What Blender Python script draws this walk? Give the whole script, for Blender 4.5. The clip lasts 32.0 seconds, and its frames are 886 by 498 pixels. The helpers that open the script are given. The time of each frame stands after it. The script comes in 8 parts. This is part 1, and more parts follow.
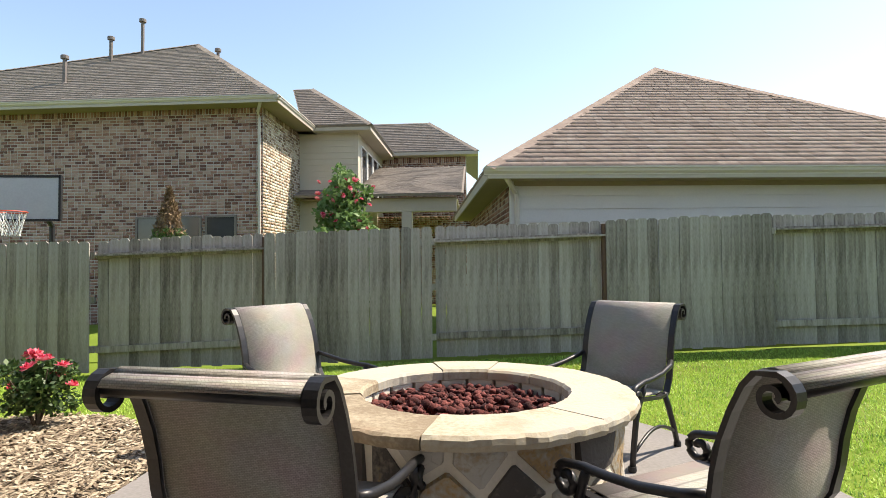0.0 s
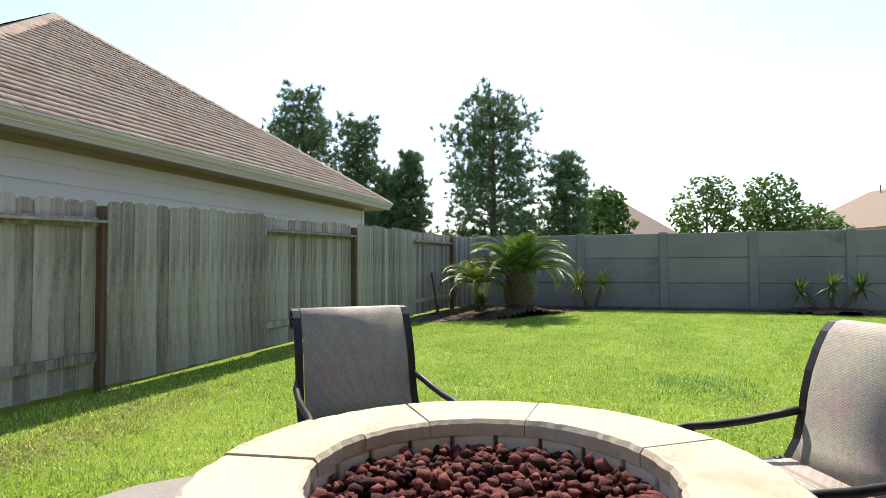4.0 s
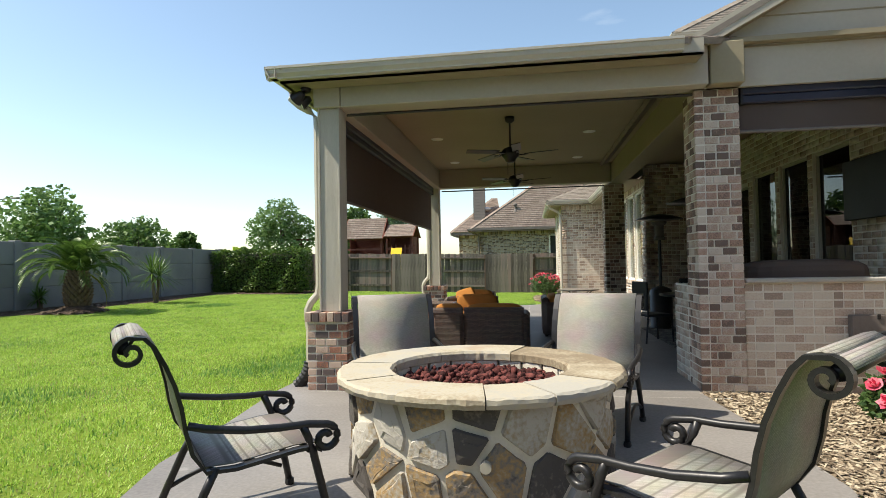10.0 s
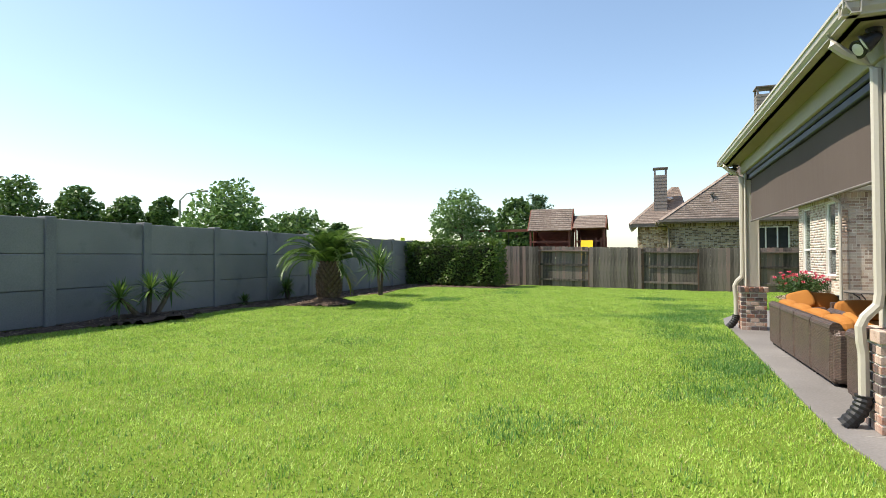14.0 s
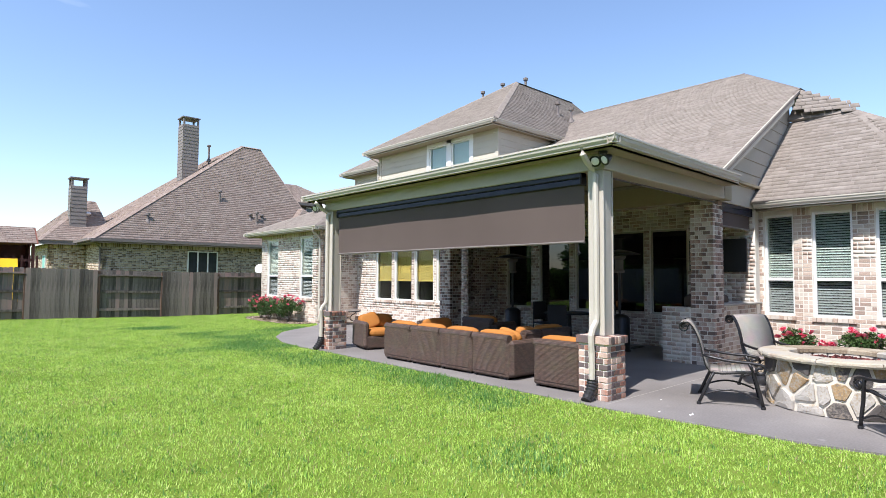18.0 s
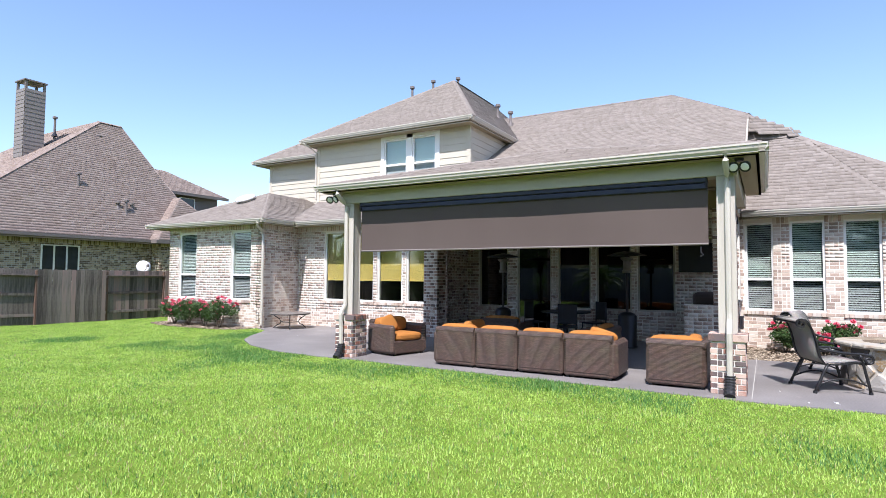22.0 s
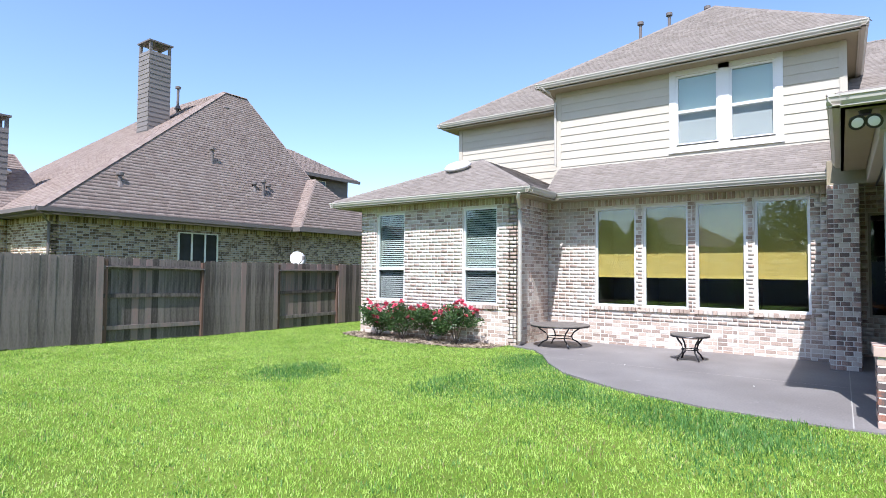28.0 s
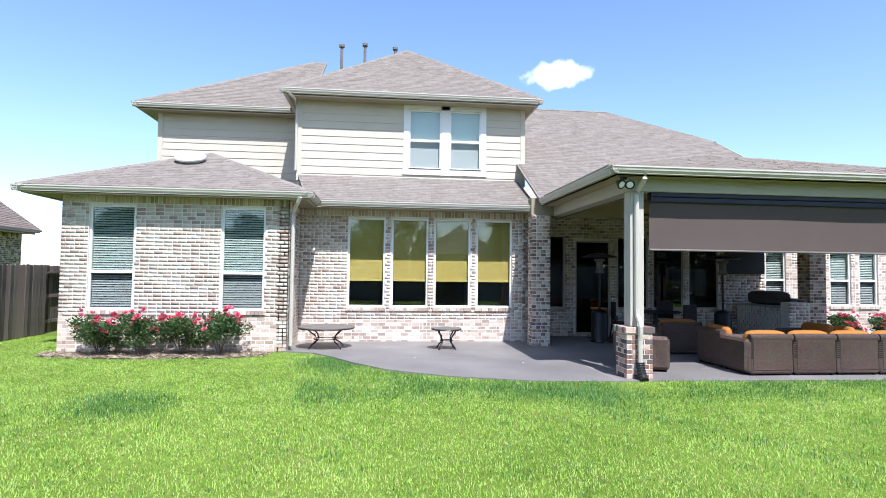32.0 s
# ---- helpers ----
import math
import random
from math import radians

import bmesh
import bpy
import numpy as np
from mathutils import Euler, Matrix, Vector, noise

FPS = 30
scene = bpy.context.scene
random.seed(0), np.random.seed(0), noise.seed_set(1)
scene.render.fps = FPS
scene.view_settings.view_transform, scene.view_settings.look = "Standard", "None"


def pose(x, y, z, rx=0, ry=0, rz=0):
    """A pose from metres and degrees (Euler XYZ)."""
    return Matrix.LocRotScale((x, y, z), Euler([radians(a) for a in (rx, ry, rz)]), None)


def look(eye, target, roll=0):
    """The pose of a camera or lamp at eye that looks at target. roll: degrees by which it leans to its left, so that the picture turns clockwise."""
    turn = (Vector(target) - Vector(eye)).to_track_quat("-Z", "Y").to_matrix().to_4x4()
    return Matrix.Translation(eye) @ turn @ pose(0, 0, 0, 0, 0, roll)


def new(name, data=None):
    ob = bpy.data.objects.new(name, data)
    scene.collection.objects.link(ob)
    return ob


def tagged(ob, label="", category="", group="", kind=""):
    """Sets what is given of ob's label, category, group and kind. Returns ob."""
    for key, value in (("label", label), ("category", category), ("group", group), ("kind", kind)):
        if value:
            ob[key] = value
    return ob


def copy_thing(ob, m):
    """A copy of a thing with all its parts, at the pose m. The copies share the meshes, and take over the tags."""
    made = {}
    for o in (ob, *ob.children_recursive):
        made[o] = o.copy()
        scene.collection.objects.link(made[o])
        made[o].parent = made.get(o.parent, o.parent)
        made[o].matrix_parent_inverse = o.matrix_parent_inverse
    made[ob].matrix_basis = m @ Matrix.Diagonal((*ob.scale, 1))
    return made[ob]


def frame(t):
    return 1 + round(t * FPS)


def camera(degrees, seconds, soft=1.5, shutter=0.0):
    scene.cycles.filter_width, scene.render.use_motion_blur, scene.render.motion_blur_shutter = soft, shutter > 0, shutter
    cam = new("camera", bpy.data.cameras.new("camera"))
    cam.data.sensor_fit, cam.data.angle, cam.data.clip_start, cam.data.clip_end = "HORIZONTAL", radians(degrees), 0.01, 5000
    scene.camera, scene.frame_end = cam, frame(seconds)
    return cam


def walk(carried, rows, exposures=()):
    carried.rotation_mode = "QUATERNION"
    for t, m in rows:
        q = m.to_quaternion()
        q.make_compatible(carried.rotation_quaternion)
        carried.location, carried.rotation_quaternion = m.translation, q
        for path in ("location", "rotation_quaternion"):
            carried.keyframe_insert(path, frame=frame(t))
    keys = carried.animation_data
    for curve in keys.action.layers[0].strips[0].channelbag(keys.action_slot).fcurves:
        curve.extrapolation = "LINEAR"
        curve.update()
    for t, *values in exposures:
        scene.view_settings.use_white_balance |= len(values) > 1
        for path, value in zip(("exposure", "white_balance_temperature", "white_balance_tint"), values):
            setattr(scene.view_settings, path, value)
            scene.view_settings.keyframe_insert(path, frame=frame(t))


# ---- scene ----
cam = camera(76.5, 32.0, soft=0.85)
ROWS = [
    (0.0, (0.097, 0.301, 1.334), (0.2869, 2.2912, 1.4004), -0.65),
    (0.5, (-0.110, 0.445, 1.315), (0.1034, 2.4330, 1.3777), -0.31),
    (1.0, (-0.275, 0.630, 1.272), (0.0753, 2.5976, 1.3382), -0.17),
    (1.5, (-0.507, 0.983, 1.333), (0.1049, 2.8860, 1.3918), 0.09),
    (2.0, (-0.778, 1.371, 1.371), (0.0918, 3.1713, 1.4348), 0.10),
    (2.5, (-0.981, 1.803, 1.332), (0.2018, 3.4143, 1.4017), 0.13),
    (3.0, (-1.138, 2.204, 1.222), (0.3290, 3.5622, 1.2953), -0.06),
    (3.5, (-1.224, 2.606, 1.185), (0.4852, 3.6422, 1.2602), -0.10),
    (4.0, (-1.244, 3.061, 1.289), (0.6707, 3.6343, 1.3573), -0.26),
    (4.4, (-1.237, 3.497, 1.378), (0.7543, 3.6714, 1.4442), -0.30),
    (5.0, (-1.220, 4.060, 1.400), (0.7661, 3.8337, 1.4663), -0.50),
    (5.5, (-1.150, 4.500, 1.400), (0.7615, 3.9156, 1.4681), -0.50),
    (6.0, (-1.020, 4.830, 1.400), (0.7448, 3.8916, 1.4691), -0.50),
    (6.5, (-0.844, 5.037, 1.404), (0.7244, 3.7987, 1.4697), -0.96),
    (7.0, (-0.754, 5.220, 1.398), (0.6204, 3.7691, 1.4639), -0.95),
    (7.5, (-0.576, 5.409, 1.362), (0.6318, 3.8166, 1.4202), -0.81),
    (8.0, (-0.451, 5.613, 1.326), (0.6154, 3.9217, 1.3809), -0.80),
    (8.5, (-0.338, 5.962, 1.259), (0.5937, 4.1930, 1.3138), -0.91),
    (9.0, (-0.185, 6.335, 1.284), (0.5608, 4.4795, 1.3414), -0.91),
    (9.5, (-0.006, 6.724, 1.313), (0.4816, 4.7849, 1.3685), -0.99),
    (10.0, (0.169, 7.128, 1.324), (0.4734, 5.1519, 1.3776), -1.03),
    (10.5, (0.242, 7.308, 1.351), (0.4190, 5.3164, 1.3944), -1.05),
    (11.0, (0.496, 7.363, 1.356), (0.6224, 5.3671, 1.3806), -0.81),
    (11.5, (0.882, 7.294, 1.325), (1.1747, 5.3158, 1.3452), -0.60),
    (12.0, (1.555, 7.123, 1.294), (2.0714, 5.1915, 1.3283), -0.43),
    (12.5, (2.243, 7.019, 1.277), (2.9137, 5.1349, 1.3221), -0.61),
    (13.0, (2.810, 7.053, 1.286), (3.5626, 5.2003, 1.3187), -0.58),
    (13.5, (3.539, 6.904, 1.366), (4.2718, 5.0431, 1.3931), -0.35),
    (15.5, (6.329, 6.644, 1.492), (6.3918, 4.6458, 1.5422), -0.40),
    (16.0, (6.845, 6.533, 1.502), (6.5377, 4.5568, 1.5358), -0.10),
    (16.5, (7.552, 6.119, 1.618), (6.9434, 4.2137, 1.6516), -0.30),
    (17.0, (8.080, 5.847, 1.615), (7.1832, 4.0603, 1.6816), -0.25),
    (17.5, (8.638, 5.623, 1.625), (7.4886, 3.9882, 1.7183), -0.02),
    (18.0, (9.086, 5.306, 1.593), (7.7341, 3.8360, 1.6938), 0.34),
    (18.5, (9.571, 4.997, 1.609), (8.1059, 3.6398, 1.7146), 0.43),
    (19.0, (9.927, 4.705, 1.615), (8.3195, 3.5199, 1.7301), 0.47),
    (19.5, (10.260, 4.381, 1.645), (8.5569, 3.3394, 1.7614), 0.50),
    (20.0, (10.621, 4.000, 1.654), (8.8373, 3.1026, 1.7697), 0.55),
    (20.5, (10.845, 3.451, 1.580), (9.0466, 2.5844, 1.6957), 0.51),
    (21.0, (11.014, 2.869, 1.565), (9.2232, 1.9863, 1.6790), 0.54),
    (21.5, (11.136, 2.305, 1.585), (9.3645, 1.3834, 1.6925), 0.54),
    (22.0, (11.305, 1.615, 1.596), (9.5729, 0.6190, 1.6952), 0.41),
    (22.5, (11.332, 0.732, 1.526), (9.7476, -0.4845, 1.6259), 0.21),
    (23.0, (11.343, -0.047, 1.507), (9.8726, -1.3995, 1.6038), 0.10),
    (23.5, (11.332, -0.694, 1.492), (10.0911, -2.2601, 1.5847), 0.06),
    (24.0, (11.075, -1.253, 1.490), (9.9901, -2.9306, 1.5769), -0.07),
    (24.5, (10.566, -1.922, 1.545), (9.7076, -3.7261, 1.6312), -0.62),
    (26.5, (9.484, -4.565, 1.621), (8.9155, -6.4807, 1.6907), 0.10),
    (27.0, (9.570, -5.046, 1.602), (8.6488, -6.8200, 1.6597), -0.26),
    (27.5, (9.693, -5.651, 1.602), (8.3643, -7.1443, 1.6646), 0.11),
    (28.0, (9.814, -6.180, 1.559), (8.1836, -7.3354, 1.6385), 0.49),
    (28.5, (10.266, -6.550, 1.649), (8.4187, -7.3117, 1.7348), 0.63),
    (29.0, (10.638, -6.855, 1.667), (8.7328, -7.4574, 1.7590), 0.68),
    (29.5, (10.885, -7.250, 1.701), (8.9416, -7.7152, 1.7932), 0.67),
    (30.0, (11.072, -7.701, 1.711), (9.1043, -8.0441, 1.8048), 0.64),
    (30.5, (11.180, -8.205, 1.739), (9.1966, -8.4468, 1.8339), 0.58),
    (31.0, (11.257, -8.723, 1.729), (9.2607, -8.8058, 1.8252), 0.70),
    (31.5, (11.365, -9.237, 1.721), (9.3687, -9.1673, 1.8181), 0.63),
    (32.0, (11.317, -9.857, 1.654), (9.3303, -9.6419, 1.7423), 0.71),
]
EXPOSURES = [(0.0, 1.10, 7400, 10), (4.0, 1.06, 7300, 10), (9.0, 0.80, 7350, 6), (11.0, 0.73, 6950, 4), (13.0, 0.76, 7050, 6), (16.0, 0.78, 6450, 11), (20.0, 0.84, 6050, 15), (24.0, 0.86, 5850, 17), (32.0, 0.85, 5750, 13)]
walk(cam, [(t, look(eye, target, roll)) for t, eye, target, roll in ROWS], EXPOSURES)

# ---- world and light ----
SUN_TO = Vector((0.69, 0.17, 1.0)).normalized()
world = bpy.data.worlds.new("sky_world")
scene.world = world
world.use_nodes = True
wn = world.node_tree
sky = wn.nodes.new("ShaderNodeTexSky")
sky.sky_type = "NISHITA"
sky.sun_disc = False
sky.sun_elevation = math.asin(SUN_TO.z)
sky.sun_rotation = math.atan2(SUN_TO.x, SUN_TO.y)
sky.air_density, sky.dust_density, sky.ozone_density = 1.0, 0.6, 1.3
sky_bg = wn.nodes["Background"]
sky_bg.inputs["Strength"].default_value = 0.138
# thin cirrus and a few small clouds over the blue
s_tc = wn.nodes.new("ShaderNodeTexCoord")
s_map = wn.nodes.new("ShaderNodeMapping")
s_map.inputs["Scale"].default_value = (1.2, 1.2, 4.5)
s_noise = wn.nodes.new("ShaderNodeTexNoise")
s_noise.inputs["Scale"].default_value = 2.3
s_noise.inputs["Detail"].default_value = 7
s_ramp = wn.nodes.new("ShaderNodeValToRGB")
s_ramp.color_ramp.elements[0].position, s_ramp.color_ramp.elements[1].position = 0.73, 0.95
s_ramp.color_ramp.elements[1].color = (0.5, 0.5, 0.5, 1)
s_mix = wn.nodes.new("ShaderNodeMixRGB")
s_mix.inputs[2].default_value = (6.5, 6.8, 7.2, 1)
wn.links.new(s_tc.outputs["Generated"], s_map.inputs[0])
wn.links.new(s_map.outputs[0], s_noise.inputs[0])
wn.links.new(s_noise.outputs[0], s_ramp.inputs[0])
wn.links.new(s_ramp.outputs[0], s_mix.inputs[0])
wn.links.new(sky.outputs[0], s_mix.inputs[1])
# one small fair-weather cloud over the house
CLOUD_AT = Vector((-0.979, 0.31, 0.363)).normalized()
c_off, c_sc, c_len, c_no, c_sub, c_ramp, c_mix = (wn.nodes.new("ShaderNode" + k) for k in ("VectorMath", "VectorMath", "VectorMath", "TexNoise", "Math", "ValToRGB", "MixRGB"))
c_off.operation, c_sc.operation, c_len.operation, c_sub.operation = "SUBTRACT", "MULTIPLY", "LENGTH", "MULTIPLY_ADD"
c_off.inputs[1].default_value = CLOUD_AT
c_sc.inputs[1].default_value = (1.0, 1.0, 2.3)
c_no.inputs["Scale"].default_value, c_no.inputs["Detail"].default_value = 34, 6
c_sub.inputs[1].default_value = 0.075
c_ramp.color_ramp.elements[0].position, c_ramp.color_ramp.elements[1].position = 0.064, 0.094
c_ramp.color_ramp.elements[0].color, c_ramp.color_ramp.elements[1].color = (0.95, 0.95, 0.95, 1), (0, 0, 0, 1)
c_mix.inputs[2].default_value = (8.5, 8.6, 8.8, 1)
wn.links.new(s_tc.outputs["Generated"], c_off.inputs[0])
wn.links.new(c_off.outputs[0], c_sc.inputs[0])
wn.links.new(c_sc.outputs[0], c_len.inputs[0])
wn.links.new(s_tc.outputs["Generated"], c_no.inputs[0])
wn.links.new(c_no.outputs[0], c_sub.inputs[0])
wn.links.new(c_len.outputs["Value"], c_sub.inputs[2])
wn.links.new(c_sub.outputs[0], c_ramp.inputs[0])
wn.links.new(c_ramp.outputs[0], c_mix.inputs[0])
wn.links.new(s_mix.outputs[0], c_mix.inputs[1])
wn.links.new(c_mix.outputs[0], sky_bg.inputs[0])

sun_data = bpy.data.lights.new("sun", "SUN")
sun_data.energy, sun_data.angle, sun_data.color = 4.4, radians(0.5), (1.0, 0.95, 0.88)
sun = new("sun", sun_data)
sun.matrix_world = look(SUN_TO * 60, (0, 0, 0))


# ---- materials ----
def material(name, colours, rough=0.8, scale=4.0, fine=60.0, bump=0.2, metal=0.0, spread=0.0, stretch=(1, 1, 1), spec=0.3, depth=0.01, island=False, stain=None):
    """A surface of two to four colours, mixed by coarse and fine grain, with relief; spread shifts the tone from piece to piece."""
    m = bpy.data.materials.new(name)
    m.use_nodes = True
    n, l = m.node_tree.nodes, m.node_tree.links
    b = n["Principled BSDF"]
    b.inputs["Roughness"].default_value = rough
    b.inputs["Metallic"].default_value = metal
    b.inputs["Specular IOR Level"].default_value = spec
    tc = n.new("ShaderNodeTexCoord")
    mp = n.new("ShaderNodeMapping")
    mp.inputs["Scale"].default_value = stretch
    l.new(tc.outputs["Object"], mp.inputs[0])
    big, small = n.new("ShaderNodeTexNoise"), n.new("ShaderNodeTexNoise")
    big.inputs["Scale"].default_value, big.inputs["Detail"].default_value = scale, 5
    small.inputs["Scale"].default_value, small.inputs["Detail"].default_value = fine, 4
    l.new(mp.outputs[0], big.inputs[0])
    l.new(mp.outputs[0], small.inputs[0])
    add = n.new("ShaderNodeMath")
    add.operation = "MULTIPLY_ADD"
    add.inputs[1].default_value = 0.45
    l.new(small.outputs[0], add.inputs[0])
    half = n.new("ShaderNodeMath")
    half.operation = "MULTIPLY"
    half.inputs[1].default_value = 0.6
    l.new(big.outputs[0], half.inputs[0])
    l.new(half.outputs[0], add.inputs[2])
    value = add.outputs[0]
    if spread:
        rnd = n.new("ShaderNodeNewGeometry") if island else n.new("ShaderNodeObjectInfo")
        sc = n.new("ShaderNodeMath")
        sc.operation = "MULTIPLY_ADD"
        sc.inputs[1].default_value = spread
        l.new(rnd.outputs["Random Per Island" if island else "Random"], sc.inputs[0])
        off = n.new("ShaderNodeMath")
        off.operation = "SUBTRACT"
        off.inputs[1].default_value = spread / 2
        l.new(value, off.inputs[0])
        l.new(off.outputs[0], sc.inputs[2])
        value = sc.outputs[0]
    ramp = n.new("ShaderNodeValToRGB")
    e = ramp.color_ramp.elements
    k = len(colours)
    lo, hi = 0.30, 0.74
    e[0].position, e[0].color = lo, (*colours[0], 1)
    e[1].position, e[1].color = hi, (*colours[-1], 1)
    for i in range(1, k - 1):
        q = e.new(lo + (hi - lo) * i / (k - 1))
        q.color = (*colours[i], 1)
    l.new(value, ramp.inputs[0])
    colour = ramp.outputs[0]
    if stain:
        st = n.new("ShaderNodeTexNoise")
        st.inputs["Scale"].default_value, st.inputs["Detail"].default_value = stain[1], 6
        l.new(tc.outputs["Object"], st.inputs[0])
        sr = n.new("ShaderNodeValToRGB")
        sr.color_ramp.elements[0].position, sr.color_ramp.elements[1].position = stain[2], stain[2] + 0.15
        l.new(st.outputs[0], sr.inputs[0])
        mx = n.new("ShaderNodeMixRGB")
        mx.inputs[2].default_value = (*stain[0], 1)
        l.new(sr.outputs[0], mx.inputs[0])
        l.new(colour, mx.inputs[1])
        colour = mx.outputs[0]
    l.new(colour, b.inputs["Base Color"])
    if bump:
        bp = n.new("ShaderNodeBump")
        bp.inputs["Strength"].default_value, bp.inputs["Distance"].default_value = bump, depth
        l.new(add.outputs[0], bp.inputs["Height"])
        l.new(bp.outputs[0], b.inputs["Normal"])
    return m


def leaf_material(name, colours, rough=0.55, through_light=0.35):
    """Foliage: tone varies from leaf to leaf, and light passes through."""
    m = material(name, colours, rough, 1.2, 9, 0, spread=0.5, island=True, spec=0.35)
    n, l = m.node_tree.nodes, m.node_tree.links
    b, out = n["Principled BSDF"], n["Material Output"]
    tr, mix = n.new("ShaderNodeBsdfTranslucent"), n.new("ShaderNodeMixShader")
    l.new(b.inputs["Base Color"].links[0].from_socket, tr.inputs[0])
    mix.inputs[0].default_value = through_light
    l.new(b.outputs[0], mix.inputs[1])
    l.new(tr.outputs[0], mix.inputs[2])
    l.new(mix.outputs[0], out.inputs[0])
    return m


def glass_material(name, tint, rough=0.02, mix_glass=0.5):
    m = bpy.data.materials.new(name)
    m.use_nodes = True
    n, l = m.node_tree.nodes, m.node_tree.links
    n.remove(n["Principled BSDF"])
    gl, tr, mix, fr = n.new("ShaderNodeBsdfGlossy"), n.new("ShaderNodeBsdfTransparent"), n.new("ShaderNodeMixShader"), n.new("ShaderNodeLayerWeight")
    gl.inputs["Roughness"].default_value = rough
    tr.inputs[0].default_value = (*tint, 1)
    fr.inputs["Blend"].default_value = 0.5
    steep = n.new("ShaderNodeMath")
    steep.operation = "POWER"
    steep.inputs[1].default_value = 4.5
    l.new(fr.outputs["Facing"], steep.inputs[0])
    boost = n.new("ShaderNodeMath")
    boost.operation = "MULTIPLY_ADD"
    boost.inputs[1].default_value, boost.inputs[2].default_value = 1.0, mix_glass
    boost.use_clamp = True
    l.new(steep.outputs[0], boost.inputs[0])
    l.new(boost.outputs[0], mix.inputs[0])
    l.new(tr.outputs[0], mix.inputs[1])
    l.new(gl.outputs[0], mix.inputs[2])
    l.new(mix.outputs[0], n["Material Output"].inputs[0])
    return m


M_BRICK = material("buff_brick", [(0.31, 0.24, 0.195), (0.45, 0.34, 0.27), (0.53, 0.43, 0.35), (0.61, 0.54, 0.455), (0.55, 0.50, 0.435)], 0.9, 1.3, 70, 0.35, spread=0.46, island=True)
M_BRICK_PIECE = material("buff_brick_piece", [(0.31, 0.24, 0.195), (0.45, 0.34, 0.27), (0.53, 0.43, 0.35), (0.61, 0.54, 0.455), (0.55, 0.50, 0.435)], 0.9, 1.3, 70, 0.35, spread=0.46)
M_BRICK1 = material("buff_brick_single", [(0.16, 0.115, 0.095), (0.37, 0.235, 0.18), (0.43, 0.33, 0.27), (0.56, 0.48, 0.41)], 0.9, 7, 70, 0.4, spread=0.65)
M_BRICK_RED = material("red_brown_brick", [(0.13, 0.10, 0.095), (0.34, 0.15, 0.095), (0.38, 0.26, 0.21), (0.52, 0.39, 0.32)], 0.9, 7, 70, 0.4, spread=0.85)
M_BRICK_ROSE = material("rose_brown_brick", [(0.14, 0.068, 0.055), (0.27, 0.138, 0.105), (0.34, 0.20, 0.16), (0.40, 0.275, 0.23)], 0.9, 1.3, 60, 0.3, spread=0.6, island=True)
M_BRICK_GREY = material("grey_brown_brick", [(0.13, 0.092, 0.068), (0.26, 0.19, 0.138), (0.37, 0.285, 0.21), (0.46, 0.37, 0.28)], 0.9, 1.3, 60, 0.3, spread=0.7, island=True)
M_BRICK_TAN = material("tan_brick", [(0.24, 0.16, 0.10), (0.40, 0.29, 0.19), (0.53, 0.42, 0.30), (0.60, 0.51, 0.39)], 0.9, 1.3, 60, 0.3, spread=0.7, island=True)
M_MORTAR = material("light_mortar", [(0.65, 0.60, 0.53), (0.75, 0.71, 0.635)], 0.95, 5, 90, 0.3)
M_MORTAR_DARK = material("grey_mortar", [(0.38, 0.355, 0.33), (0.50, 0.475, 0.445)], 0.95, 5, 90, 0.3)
M_SHINGLE = material("grey_brown_shingle", [(0.178, 0.150, 0.126), (0.226, 0.194, 0.166), (0.28, 0.244, 0.212)], 0.95, 9.0, 150, 0.5, spread=0.22, island=True, spec=0.15)
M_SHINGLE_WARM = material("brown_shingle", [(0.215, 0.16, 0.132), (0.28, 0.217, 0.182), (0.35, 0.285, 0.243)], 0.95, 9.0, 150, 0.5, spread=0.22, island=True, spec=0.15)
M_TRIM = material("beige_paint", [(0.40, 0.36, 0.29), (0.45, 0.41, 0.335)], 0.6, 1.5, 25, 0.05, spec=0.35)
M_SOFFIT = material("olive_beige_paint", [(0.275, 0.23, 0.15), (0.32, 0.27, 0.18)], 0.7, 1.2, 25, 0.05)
M_GUTTER = material("tan_metal_gutter", [(0.46, 0.42, 0.35), (0.52, 0.48, 0.41)], 0.45, 1.5, 30, 0.03, spec=0.5)
M_SIDING = material("cream_lap_siding", [(0.48, 0.43, 0.34), (0.55, 0.50, 0.405)], 0.65, 1.5, 40, 0.08)
M_SIDING_WHITE = material("pale_lap_siding", [(0.56, 0.55, 0.52), (0.64, 0.63, 0.60)], 0.65, 1.5, 40, 0.08)
M_POST = material("painted_cedar_post", [(0.42, 0.38, 0.32), (0.52, 0.48, 0.41)], 0.75, 3, 40, 0.5, stretch=(6, 6, 0.5))
M_WHITE = material("white_vinyl", [(0.74, 0.73, 0.70), (0.80, 0.79, 0.77)], 0.4, 2, 30, 0.02, spec=0.45)
M_CONCRETE = material("stained_grey_concrete", [(0.14, 0.128, 0.122), (0.205, 0.188, 0.178), (0.275, 0.256, 0.242)], 0.55, 0.9, 40, 0.12, spec=0.4, stain=((0.40, 0.375, 0.35), 2.6, 0.66))
M_SLABEDGE = material("pale_concrete_edge", [(0.36, 0.34, 0.31), (0.46, 0.44, 0.40)], 0.9, 3, 50, 0.2)
M_PRECAST = material("grey_precast_concrete", [(0.17, 0.17, 0.18), (0.22, 0.22, 0.228), (0.27, 0.267, 0.27)], 0.92, 0.8, 45, 0.15, spread=0.12, stain=((0.13, 0.13, 0.137), 1.4, 0.60))
